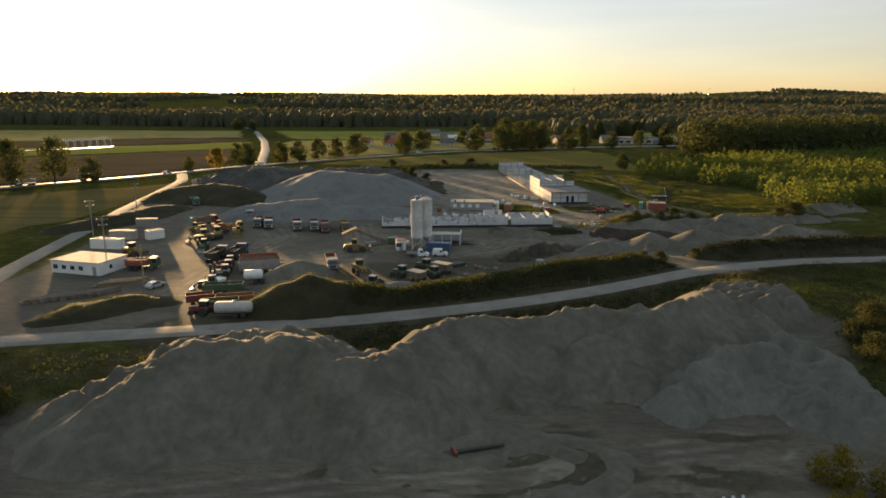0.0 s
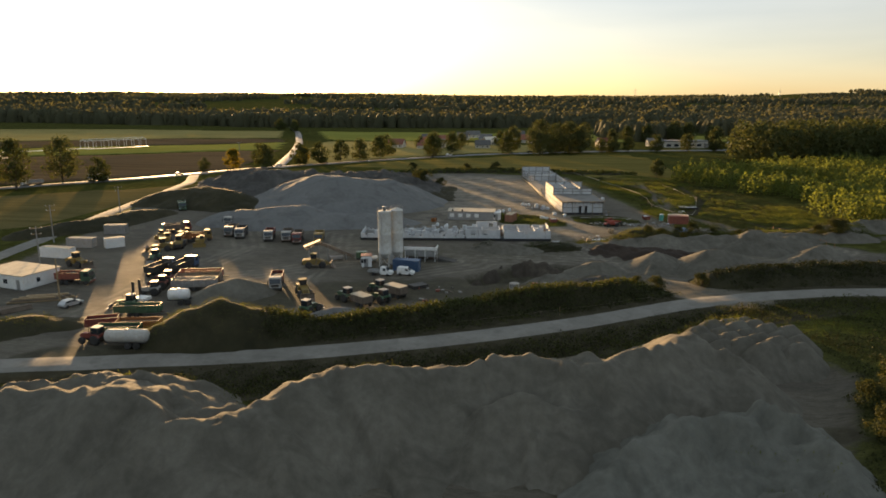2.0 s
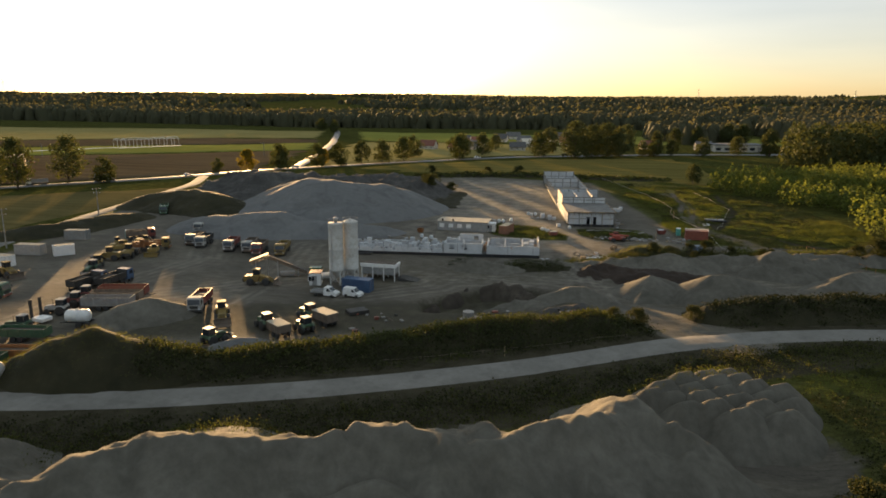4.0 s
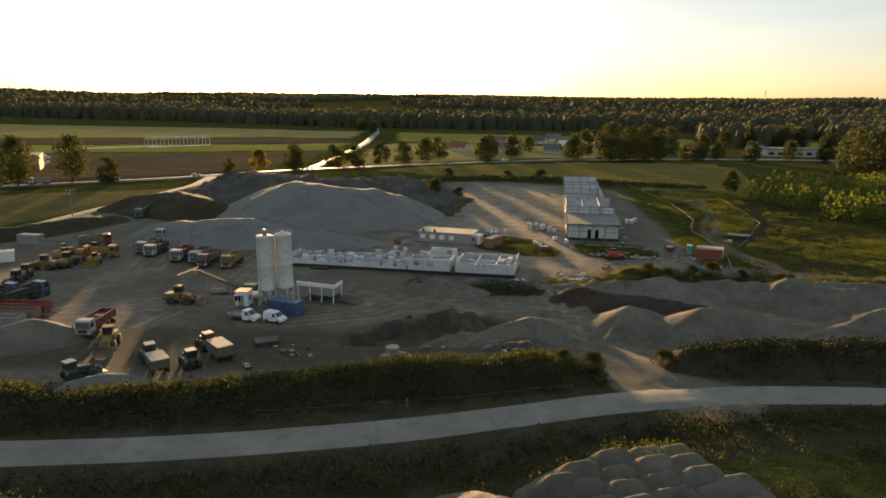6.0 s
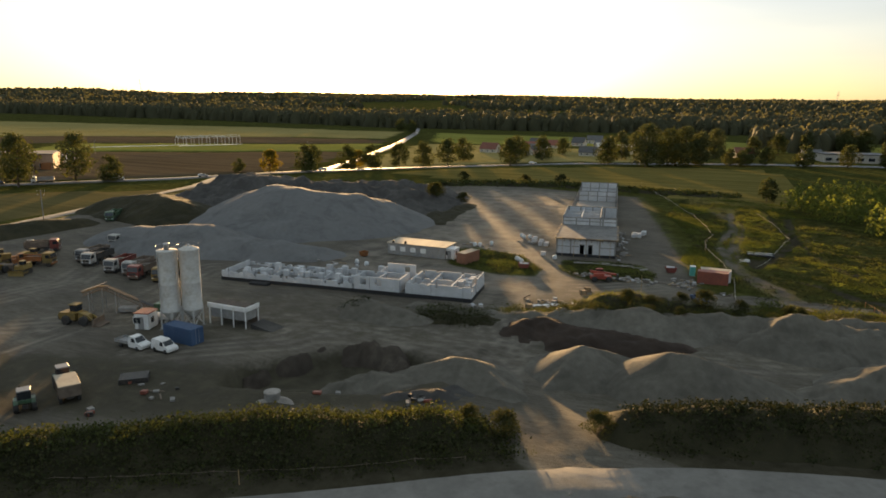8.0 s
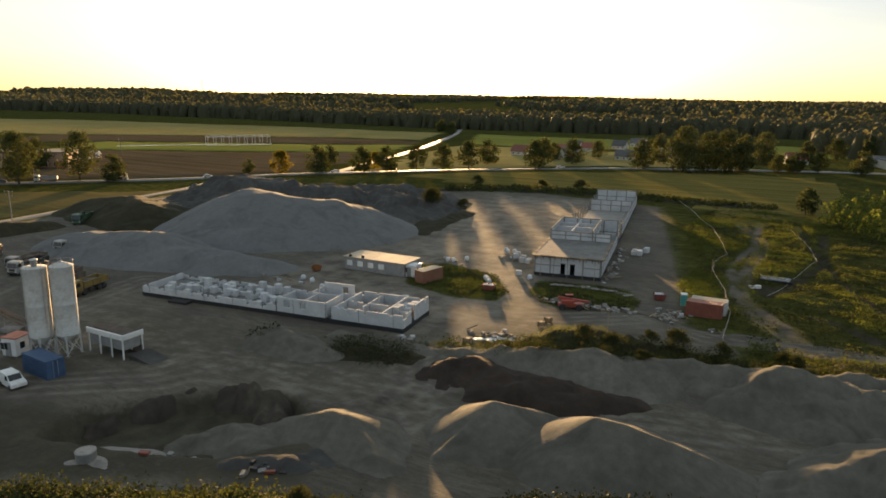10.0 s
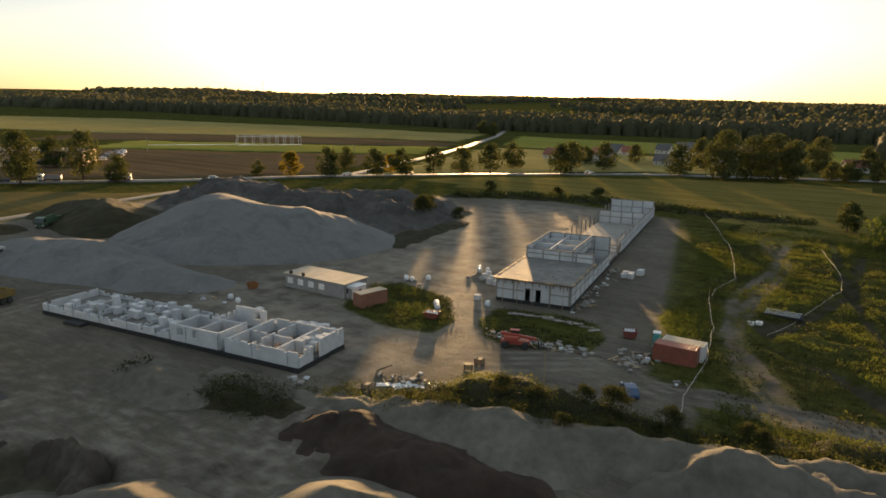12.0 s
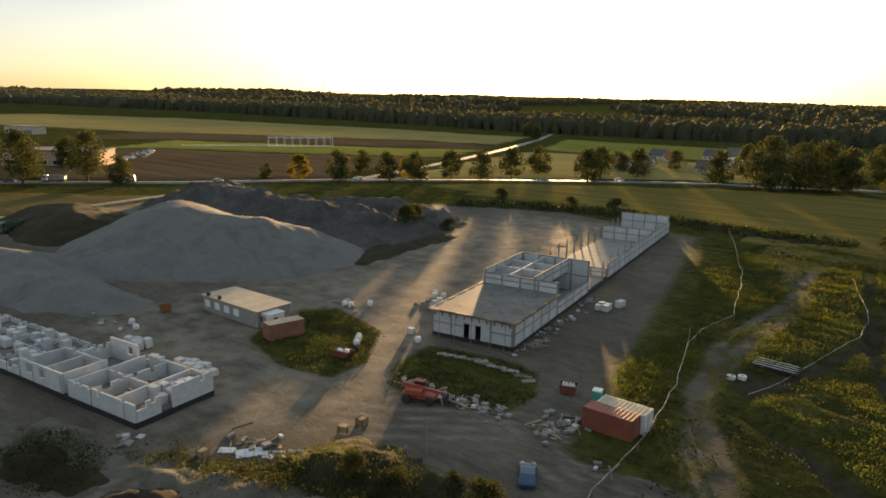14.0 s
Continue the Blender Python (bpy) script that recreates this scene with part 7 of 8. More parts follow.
wood("far_forest", P, 8 + 13 * RNG.random(len(P)) + 4 * fbm(P[:, 0], P[:, 1], 120, 3, 15), 16, 3.2, HAZED_FOREST, "dark continuous forest edge across the plain", 0.3)
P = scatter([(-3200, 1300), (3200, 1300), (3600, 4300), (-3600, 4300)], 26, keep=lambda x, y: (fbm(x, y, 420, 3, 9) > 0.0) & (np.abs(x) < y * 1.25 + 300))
wood("hill_forest", P, 8 + 10 * RNG.random(len(P)) + 4 * fbm(P[:, 0], P[:, 1], 300, 3, 16), 6, 7.0, HAZED_FOREST, "wooded hills along the horizon", 0.45)
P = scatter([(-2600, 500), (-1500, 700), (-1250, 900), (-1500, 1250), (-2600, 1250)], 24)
wood("hill_forest", P, 14 + 7 * RNG.random(len(P)), 6, 6.0, HAZED_FOREST, "wooded rise beyond the stubble", 0.5)


def weeds(name, P, size, per, material, label, spread=0.5, tall=0.6, clear=None):
    P = P[(seg_near(P[:, 0], P[:, 1], HAUL)[0] > 4.3) & (seg_near(P[:, 0], P[:, 1], RAMP)[0] > 3.2)]
    z = surface_z(P[:, 0], P[:, 1])
    n = len(P)
    s = RNG.uniform(0.6, 1.5, n)
    c = np.stack([np.repeat(P[:, 0], per) + RNG.normal(size=n * per) * spread * np.repeat(s, per), np.repeat(P[:, 1], per) + RNG.normal(size=n * per) * spread * np.repeat(s, per),
                  np.repeat(z, per) + RNG.uniform(0.05, 1.0, n * per) * tall * np.repeat(s, per)], -1)
    ob = quads_object(name, c, RNG.uniform(0.6, 1.3, n * per) * size * np.repeat(s, per), material, upright=material in (WEED, LEAF_YOUNG))
    return tagged(ob, label, "weeds", "", "stuff")


def along(line, width, spacing):
    pts = []
    for a, b in zip(line[:-1], line[1:]):
        n = max(1, int(math.hypot(b[0] - a[0], b[1] - a[1]) * width / spacing ** 2))
        t = RNG.random(n)
        d = Vector((b[0] - a[0], b[1] - a[1])).normalized()
        w = RNG.normal(size=n) * width * 0.4
        pts.append(np.stack([a[0] + (b[0] - a[0]) * t - d.y * w, a[1] + (b[1] - a[1]) * t + d.x * w], -1))
    return np.concatenate(pts)


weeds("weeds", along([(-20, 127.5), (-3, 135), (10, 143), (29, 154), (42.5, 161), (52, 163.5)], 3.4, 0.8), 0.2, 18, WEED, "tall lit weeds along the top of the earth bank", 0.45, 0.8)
weeds("weeds", along([(-20, 123.5), (-3, 131), (10, 138.5), (29, 149.5), (42.5, 156.5), (52, 160)], 7.5, 0.55), 0.27, 12, SCRUB, "scrub on the earth bank's face, darkened to look shaded", 0.5, 0.6)
weeds("weeds", along([(-20, 127), (-3, 134.5), (10, 142.5), (29, 153.5), (42.5, 160.5), (48, 162.5)], 4.5, 0.62), 0.28, 14, LEAF, "leafy scrub along the top of the earth bank", 0.5, 0.8)
weeds("weeds", along([(-14, 121), (10.2, 131.6), (18.7, 137.4), (28.3, 143.5), (38.2, 150), (48.9, 157), (54, 160)], 1.6, 0.75), 0.2, 14, WEED, "dull tufts along the foot of the earth bank", 0.35, 0.6)
weeds("weeds", along([(-40, 121), (-28, 125), (-15, 128)], 8, 0.8), 0.17, 16, WEED, "weeds on the earth mound", 0.4, 0.35)
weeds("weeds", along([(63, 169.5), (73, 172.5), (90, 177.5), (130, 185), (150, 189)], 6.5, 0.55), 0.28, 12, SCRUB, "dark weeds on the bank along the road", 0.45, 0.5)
weeds("weeds", along([(-74, 114), (-69, 120), (-59, 126)], 7, 0.9), 0.2, 14, WEED, "grass on the low bank at the entrance", 0.4, 0.4)
weeds("weeds", along([(-40, 99), (-10, 107), (10, 114), (35, 127), (60, 144), (90, 158)], 7, 1.0), 0.22, 14, WEED, "rough grass in the ditch below the ridge", 0.45, 0.6)
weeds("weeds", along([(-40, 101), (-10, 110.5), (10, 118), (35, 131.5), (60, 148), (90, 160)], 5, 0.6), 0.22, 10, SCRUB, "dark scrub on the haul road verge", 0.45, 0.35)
weeds("weeds", along([(44, 208.5), (56, 213), (66, 215), (78, 219), (98, 223), (122, 230)], 3.6, 0.62), 0.17, 26, BUSH_LEAF, "bushy weeds along the sand bank", 0.5, 0.8)
weeds("weeds", along([(48, 214), (56, 218.5), (66, 219.5), (78, 220), (98, 225), (110, 228)], 6.0, 0.62), 0.2, 14, WEED, "lit grass over the hummocks behind the sand bank", 0.45, 0.45)
weeds("weeds", along([(36, 207), (44, 210), (54, 214), (66, 216), (80, 220), (104, 226)], 4.0, 0.8), 0.24, 16, WEED, "rough grass behind the sand bank", 0.45, 0.45)
weeds("weeds", along([(20, 201), (30, 202), (40, 210), (52, 217)], 3.0, 1.0), 0.2, 18, LEAF, "weeds at the foot of the block walls", 0.4, 0.5)
meadow = [(80, 226), (125, 226), (118, 290), (112, 320), (96, 372), (60, 380), (56, 330), (66, 290), (64, 262), (78, 240)]
off_track = lambda x, y: np.logical_and.reduce([seg_near(x, y, k)[0] > 1.1 for k in FURROWS + BYWAYS]) & (np.abs(seg_near(x, y, TRACK)[0] - 0.9) > 0.45) & (seg_near(x, y, DITCH)[0] > 1.8) & (np.hypot(x - 81, y - 271) > 4)
drift = lambda x, y: fbm(0.4 * x - 0.12 * y, y + 0.3 * x, 4.5, 3, 12) + 0.5 * fbm(x, y, 16, 2, 14)
weeds("meadow_grass", scatter(meadow, 0.62, keep=lambda x, y: (drift(x, y) > 0.02) & off_track(x, y)), 0.25, 12, LEAF_YOUNG, "drifts of green herbs in the meadow", 0.3, 0.5)
weeds("meadow_grass", scatter(meadow, 0.7, keep=lambda x, y: (drift(x + 3, y - 5) > 0.1) & off_track(x, y)), 0.25, 14, WEED, "tufted yellow-green meadow grass in drifts", 0.32, 0.62)
weeds("meadow_grass", scatter(meadow, 1.0, keep=lambda x, y: (drift(x, y) <= 0.02) & off_track(x, y)), 0.22, 8, SCRUB, "short dark grass between the drifts", 0.35, 0.2)
weeds("weeds", scatter(meadow, 2.6, keep=lambda x, y: (fbm(x, y, 8, 2, 31) > 0.12) & off_track(x, y)), 0.3, 18, LEAF, "taller dark herb clumps in the meadow", 0.55, 0.6)
for pp in PATCHES:
    weeds("meadow_grass", scatter(pp, 0.7, keep=lambda x, y: fbm(x, y, 4, 3, 47) > 0.1), 0.22, 9, LEAF_YOUNG, "tufted grass patch between the site tracks", 0.3, 0.35)
    weeds("meadow_grass", scatter(pp, 0.8, keep=lambda x, y: fbm(x, y, 5, 3, 49) > 0.0), 0.22, 10, WEED, "dry yellow tufts between the site tracks", 0.3, 0.45)
    weeds("meadow_grass", scatter(pp, 0.8, keep=lambda x, y: fbm(x, y, 4, 3, 47) < 0.1), 0.22, 8, SCRUB, "dull brown stalks between the site tracks", 0.35, 0.25)
weeds("meadow_grass", scatter([(62, 98), (72, 118), (70, 140), (92, 160), (150, 172), (170, 120), (110, 70), (66, 66), (54, 76)], 1.2, keep=lambda x, y: fbm(x, y, 9, 3, 61) < 0.12), 0.26, 16, SCRUB, "dense dark scrub beside the pit", 0.55, 0.5)
weeds("meadow_grass", scatter([(62, 98), (72, 118), (70, 140), (92, 160), (150, 172), (170, 120), (110, 70), (66, 66), (54, 76)], 1.0, keep=lambda x, y: fbm(x, y, 9, 3, 61) > -0.05), 0.22, 14, LEAF_YOUNG, "green scrub beside the pit", 0.5, 0.5)
weeds("weeds", along([(-30, 102), (-5, 110), (12, 117), (36, 130.5), (60, 147), (90, 159), (130, 168)], 6.0, 1.1), 0.24, 16, BUSH_LEAF, "olive brush in clumps on the haul road verge", 0.45, 0.7)
weeds("weeds", along([(28, 122), (44, 132), (60, 142), (78, 150), (100, 158)], 6.0, 1.5), 0.22, 16, WEED, "yellowing tufts below the haul road", 0.4, 0.6)
weeds("meadow_grass", scatter([(-76, 72), (-50, 88), (-40, 98), (-70, 99), (-140, 78), (-140, 40), (-80, 30)], 1.5), 0.28, 16, LEAF, "dark scrub at the pit's far end", 0.6, 0.7)
weeds("weeds", along([(-44, 374), (-20, 386), (8, 391), (44, 388), (80, 388)], 7, 1.0), 0.7, 7, LEAF, "dark weeds and scrub behind the sandy pad", 0.5, 1.0)
weeds("weeds", scatter([(44, 92), (52, 94), (58, 92), (56, 86), (48, 86)], 2.2), 0.3, 6, WEED, "sparse weeds on the grey sand heap", 0.35, 0.35)
weeds("weeds", scatter([(64, 266), (66, 256), (69, 251), (73, 252), (71, 260), (67, 269)], 0.75), 0.24, 18, LEAF_YOUNG, "bright young shrubs beside the containers", 0.4, 1.0)
bush_a = make_tree(61, 217.5, 2.6, 4.2, 0.1, BUSH_LEAF, "rounded green bush on the sand bank", 3300, 30, 0.19, 21, name="bush")
bush_b = make_tree(43, 68, 4.2, 5.5, 0.1, LEAF_GOLD, "large yellowing bush in the pit", 1800, 30, 0.33, 22, name="bush")
for k in range(13):
    u = k / 12
    again(bush_a, 48 + 55 * u + RNG.normal() * 1.2, 210.0 + 13 * u + RNG.normal() * 1.3 + 2.5 * math.sin(u * 3.1), RNG.uniform(0.3, 0.65))
weeds("weeds", scatter([(24, 197), (33, 195.5), (37, 199), (35, 204), (27, 204.5), (23, 201)], 0.6), 0.16, 20, SCRUB, "low dark scrub in the hollow before the block walls", 0.45, 0.5)
weeds("weeds", scatter([(9, 196), (13, 195), (16, 197), (13, 199), (9, 198)], 0.8), 0.25, 10, SCRUB, "small patch of dark grass in the yard", 0.35, 0.25)
for p, x, y, s in ((bush_a, 57, 216, 0.8), (bush_a, 70, 219, 1.0), (bush_a, 76, 221, 0.8), (bush_a, 66, 220, 0.7), (bush_a, 84, 223, 0.7), (bush_a, 60, 167, 0.9), (bush_a, 50, 163, 1.0),
                   (bush_a, 46, 163, 0.7), (bush_a, 110, 224, 1.6), (bush_a, 114, 229, 1.4), (bush_a, 105, 222, 1.0), (bush_a, 68, 110, 1.3), (bush_a, 74, 116, 1.5), (bush_a, 66, 100, 1.5), (bush_b, 47, 64, 0.9), (bush_b, 41, 61, 0.8), (bush_a, -60, 80, 1.5), (bush_a, -66, 86, 1.6), (bush_a, -72, 82, 1.3),
                   (bush_a, -22, 318, 1.6), (bush_a, -26, 326, 1.8), (bush_a, -16, 330, 1.2), (bush_a, -10, 395, 1.4), (bush_a, 6, 398, 1.6), (bush_a, -40, 396, 1.4)):
    again(p, x, y, s)

# ---------------------------------------------------------------- fences, poles, stores and rubble
def fence(line, label, spacing=4.0, h=1.1, band=RENDER, post=DARK_WOOD):
    f = thing("fence", label, "fence", pose(line[0][0], line[0][1], gz(*line[0])))
    ox, oy, oz = line[0][0], line[0][1], gz(*line[0])
    pts = []
    for a, b in zip(line[:-1], line[1:]):
        n = max(1, int(round(math.hypot(b[0] - a[0], b[1] - a[1]) / spacing)))
        pts += [(a[0] + (b[0] - a[0]) * i / n + rng.uniform(-0.25, 0.25), a[1] + (b[1] - a[1]) * i / n + rng.uniform(-0.25, 0.25)) for i in range(n)]
    pts.append(line[-1])
    q = [(x - ox, y - oy, gz(x, y) - oz) for x, y in pts]
    for p in q:
        part("post", Shape().tube((p[0], p[1], p[2] - 0.2), (p[0] + rng.uniform(-0.06, 0.06), p[1], p[2] + h), 0.06, 0.05, 6), post, f)
    for a, b in zip(q[:-1], q[1:]):
        m = tuple((a[k] + b[k]) / 2 - (0.12 if k == 2 else 0) for k in range(3))
        s = Shape()
        for z in (h - 0.12,):
            for u, v in ((a, m), (m, b)):
                s.tube((u[0], u[1], u[2] + z), (v[0], v[1], v[2] + z), 0.035, n=4)
        part("tape", s, band, f)
    return f


fence([(76.5, 223), (75.6, 229.8), (75.2, 245.6), (73.3, 260.1), (69.3, 278), (68.8, 285.7), (70.7, 299.3), (64.4, 331.1), (46.8, 386.7)], "pale tape fence on timber posts across the meadow")
fence([(80.8, 267.5), (83.4, 273.5), (90.0, 300.3), (90.1, 316.2), (84, 345)], "sagging white tape along the ditch", 5.0, 0.7)
fence([(97.7, 236), (101.5, 226), (105.5, 212)], "orange net fence beside the sand heaps", 3.0, 1.1, ORANGE, ORANGE)
fence([(-13, 127), (8, 134.5), (30, 145.5), (48, 156)], "low rail along the haul road verge", 5.0, 0.5, DARK_WOOD, DARK_WOOD)


def pole(x, y, h, label, arms=2, name="power_pole"):
    p = thing(name, label, "pole", at(x, y, 25))
    part("shaft", Shape().tube((0, 0, -0.3), (0, 0, h), 0.18 if arms or h > 6 else 0.06, 0.11 if arms or h > 6 else 0.05, 10), CONCRETE if arms else WOOD, p)
    for k in range(arms):
        a = part("crossarm", Shape().box(0, 0, h - 0.4 - k * 1.3, 2.6 - 0.5 * k, 0.12, 0.12), DARK_WOOD, p)
        for u in (-1.1, 0, 1.1):
            part("insulator", Shape().lathe([(0.05, h - 0.28 - k * 1.3), (0.09, h - 0.2 - k * 1.3), (0.05, h - 0.08 - k * 1.3)], u * (1 - 0.2 * k), 0, 8), WHITE, a)
    return p


pole(-105.6, 189.8, 10.5, "grey concrete power pole by the side road")
pole(-84.0, 156.0, 11.5, "grey concrete power pole behind the yard office")
pole(-115.0, 236.5, 9.5, "grey power pole farther along the side road")
pole(-66.5, 137.8, 9.0, "slim pole beside the parked estate car", 0, "lamp_pole")
pole(69.0, 278.9, 3.0, "short timber post in the meadow", 0, "marker_post")
pole(41.1, 394.0, 3.5, "timber post at the field edge", 0, "marker_post")
pole(29.2, 143.0, 1.6, "small marker post on the haul road verge", 0, "marker_post")
pole(58.5, 225.5, 4.5, "slim timber post near the sand bank", 0, "marker_post")
for px, py in ((-260, 330), (-300, 420), (-172, 470), (-40, 640)):
    pole(px, py, 9.0, "distant roadside power pole", 1)

for k in range(4):
    pp = thing("drain_pipe", "dark plastic drain pipe lying in the meadow", "pipe", pose(82, 277.0 + 0.95 * k, gz(82, 277) + 0.28, 0, 0, -4), "stacked drain pipes")
    part("pipe", Shape().tube((-3.1, 0, 0), (3.1, 0, 0), 0.27, n=12), BITUMEN, pp)
    # White bar drawn as the bright highlight along the pipe's top.
    part("stripe", Shape().tube((-3.1, 0, 0.275), (3.1, 0, 0.25), 0.06, n=5), WHITE, pp)
    part("socket", Shape().tube((2.8, 0, 0), (3.2, 0, 0), 0.31, n=12), BITUMEN, pp)
for px, py in ((77.6, 271.0), (78.8, 272.2)):
    t = thing("concrete_ring", "white concrete ring lying in the grass", "ring", at(px, py))
    part("ring", Shape().lathe([(0.35, 0), (0.6, 0), (0.6, 0.5), (0.35, 0.5), (0.35, 0.05)], n=16), WHITE, t)
t = thing("concrete_ring", "wide grey concrete well ring by the bank", "ring", at(20.5, 160.6))
part("ring", Shape().lathe([(0.75, 0), (1.0, 0), (1.0, 0.9), (0.75, 0.9), (0.75, 0.05)], n=20), CONCRETE, t)
part("cover", Shape().lathe([(0.95, 0.9), (1.05, 0.95), (1.05, 1.05), (0.9, 1.1)], n=20), RUBBLE, t)


def skip(x, y, turn, paint, label, bags=True):
    s = thing("skip", label, "skip", at(x, y, turn))
    prof = [(-1.2, 0.15), (1.2, 0.15), (1.75, 1.2), (1.68, 1.2), (1.15, 0.25), (-1.15, 0.25), (-1.68, 1.2), (-1.75, 1.2)]
    part("trough", Shape().prism(prof, -0.85, 0.85), paint, s)
    for v in (-0.88, 0.88):
        part("side", Shape().prism([(-1.2, 0.15), (1.2, 0.15), (1.75, 1.2), (-1.75, 1.2)], v - 0.03, v + 0.03), paint, s)
        part("rim", Shape().box(0, v, 1.18, 3.6, 0.1, 0.1), paint, s)
    if bags:
        for i in range(4):
            part("sack", Shape().lathe([(0.1, 0.5), (0.38, 0.6), (0.42, 0.95), (0.25, 1.35), (0.08, 1.45)], -1.0 + 0.65 * i, rng.uniform(-0.3, 0.3), 9), TARP, s, smooth=True)
    return s


small_skip = skip(62.4, 250.6, 20, RED, "red skip heaped with white sacks")
small_skip.matrix_basis = at(62.4, 250.6, 20) @ Matrix.Diagonal((0.66, 0.95, 1.0, 1))
small_skip = skip(31.5, 240.2, 10, RED, "red skip with a white sack beside the grass")
small_skip.matrix_basis = at(31.5, 240.2, 10) @ Matrix.Diagonal((0.75, 0.95, 0.9, 1))
small_skip = skip(-6.6, 235.2, 75, ORANGE, "dull orange skip below the gravel heap", False)
small_skip.matrix_basis = at(-6.6, 235.2, 75) @ Matrix.Diagonal((0.55, 0.7, 1.0, 1))
wc = thing("portable_toilet", "teal portable toilet with a white roof", "toilet", at(67.0, 249.3, 10))
part("booth", Shape().box(0, 0, 0.1, 1.1, 1.1, 2.0, 0, 0.05), TEAL, wc)
part("roof", Shape().box(0, 0, 2.1, 1.2, 1.2, 0.18, 0, 0.08), WHITE, wc)
part("door", Shape().box(0, -0.57, 0.2, 0.75, 0.04, 1.8), TEAL, wc)
part("base", Shape().box(0, 0, 0, 1.2, 1.2, 0.12), GREY, wc)
wc2 = copy_thing(wc, at(-83.5, 208.0, 40))
tagged(wc2, "blue-green portable toilet in the machine park")


def bag(x, y, label="white big bag of building material", s=1.0):
    b = thing("big_bag", label, "bag", at(x, y, rng.uniform(0, 90)), "big bags")
    part("sack", Shape().lathe([(0.4 * s, 0), (0.52 * s, 0.2 * s), (0.5 * s, 0.75 * s), (0.36 * s, 0.95 * s), (0.15 * s, 0.98 * s)], n=10), TARP, b, smooth=True)
    part("loop", Shape().box(0.2 * s, 0, 0.92 * s, 0.08, 0.3, 0.14).box(-0.2 * s, 0, 0.92 * s, 0.08, 0.3, 0.14), WHITE, b)


for bx, by in ((27.9, 247.1), (28.6, 246.2), (29.6, 244.8), (21.4, 275.1), (23.8, 274.6), (22.6, 273.2), (35.8, 252.1), (13.5, 258.3), (17.0, 261.3), (14.8, 258.6), (-4.5, 228), (-1.5, 227), (5.5, 223.4)):
    bag(bx, by)


def slab(x, y, turn, sx, sy, sz, material, label, name="concrete_slab", tilt=0.0):
    o = solid(name, Shape().box(0, 0, 0, sx, sy, sz, 0, min(0.04, sz * 0.3)), material, label, "slab" if name == "concrete_slab" else "timber", pose(x, y, gz(x, y) + 0.02 + abs(tilt) * 0.006 * sx, 0, tilt, turn), "scattered slabs and boards")
    return o


for i in range(14):
    u = i / 13
    slab(41.8 + 15 * u + rng.uniform(-0.3, 0.3), 250.6 + 2.2 * math.sin(u * 2.4) - 1.5 * u + rng.uniform(-0.5, 0.5), rng.uniform(20, 60), rng.uniform(1.3, 2.2), rng.uniform(0.7, 1.0), rng.uniform(0.1, 0.2), RUBBLE, "grey concrete slab lying on grass", tilt=rng.uniform(-4, 4))
for cx, cy, n, rx, ry in ((54, 239.3, 70, 6.0, 1.4), (44.5, 239.5, 24, 2.2, 1.6), (66.5, 241, 48, 2.2, 3.4), (44, 216.5, 30, 5.5, 2.2), (50.3, 262, 26, 0.8, 5), (48.6, 275, 26, 0.8, 7), (46.5, 290, 14, 0.8, 6), (14, 259, 14, 4, 2.0), (31, 207.5, 12, 3.0, 1.2), (26, 269, 14, 3, 2.5), (73.7, 235.2, 6, 1.2, 0.8), (3.0, 148.4, 5, 1.0, 0.6), (5, 156, 10, 4, 2), (24, 167, 12, 4, 2.5), (38, 168, 14, 1.5, 2), (-8, 226, 14, 7, 2)):
    for i in range(n):
        m = rng.choice((RUBBLE, CONCRETE, WOOD, DARK_WOOD, BLOCK, RUBBLE, CONCRETE, DARK_WOOD, RUBBLE) if cy > 200 else (CONCRETE, DARK_WOOD, RUST, CHASSIS, CONCRETE))
        long_one = m in (WOOD, DARK_WOOD)
        slab(cx + rng.gauss(0, rx * 0.6), cy + rng.gauss(0, ry * 0.6), rng.uniform(0, 180), rng.uniform(1.4, 3.2) if long_one else rng.uniform(0.4, 1.1), rng.uniform(0.12, 0.3) if long_one else rng.uniform(0.3, 0.8), rng.uniform(0.06, 0.16) if long_one else rng.uniform(0.1, 0.45), m,
             "loose timber board on the ground" if long_one else "broken piece of building rubble", "timber_board" if long_one else "concrete_slab", rng.uniform(-6, 6))
for cx, cy, tn in ((47.8, 224.0, 30), (40.4, 210.8, 5), (48.2, 226.5, 0)):
    cr_ = thing("timber_crate", "pale timber crate by the sand bank", "crate", at(cx, cy, tn))
    part("box", Shape().box(0, 0, 0.1, 1.3, 0.9, 0.75, 0, 0.02), WOOD, cr_)
    for u in (-0.5, 0.5):
        part("batten", Shape().box(u, 0, 0, 0.12, 1.0, 0.95), DARK_WOOD, cr_)
for cx, cy, s in ((43.4, 214.4, 1.4), (45.6, 215.8, 1.1), (41.2, 213.2, 0.9)):
    sh = Shape()
    n = 9
    for j in range(n):
        for i in range(n):
            u, v = (i / (n - 1) - 0.5) * 2 * s, (j / (n - 1) - 0.5) * 1.3 * s
            sh.v.append((u, v, 0.06 + 0.14 * abs(hump(u * 1.3, v * 1.3, 0.7, s)) * (1 - max(abs(u) / s, abs(v) / (0.66 * s)) ** 4)))
    sh.f = [(j * n + i, j * n + i + 1, j * n + n + i + 1, j * n + n + i) for j in range(n - 1) for i in range(n - 1)]
    solid("plastic_sheet", sh, TARP, "crumpled shiny plastic sheet on the ground", "sheet", at(cx, cy, s * 40))

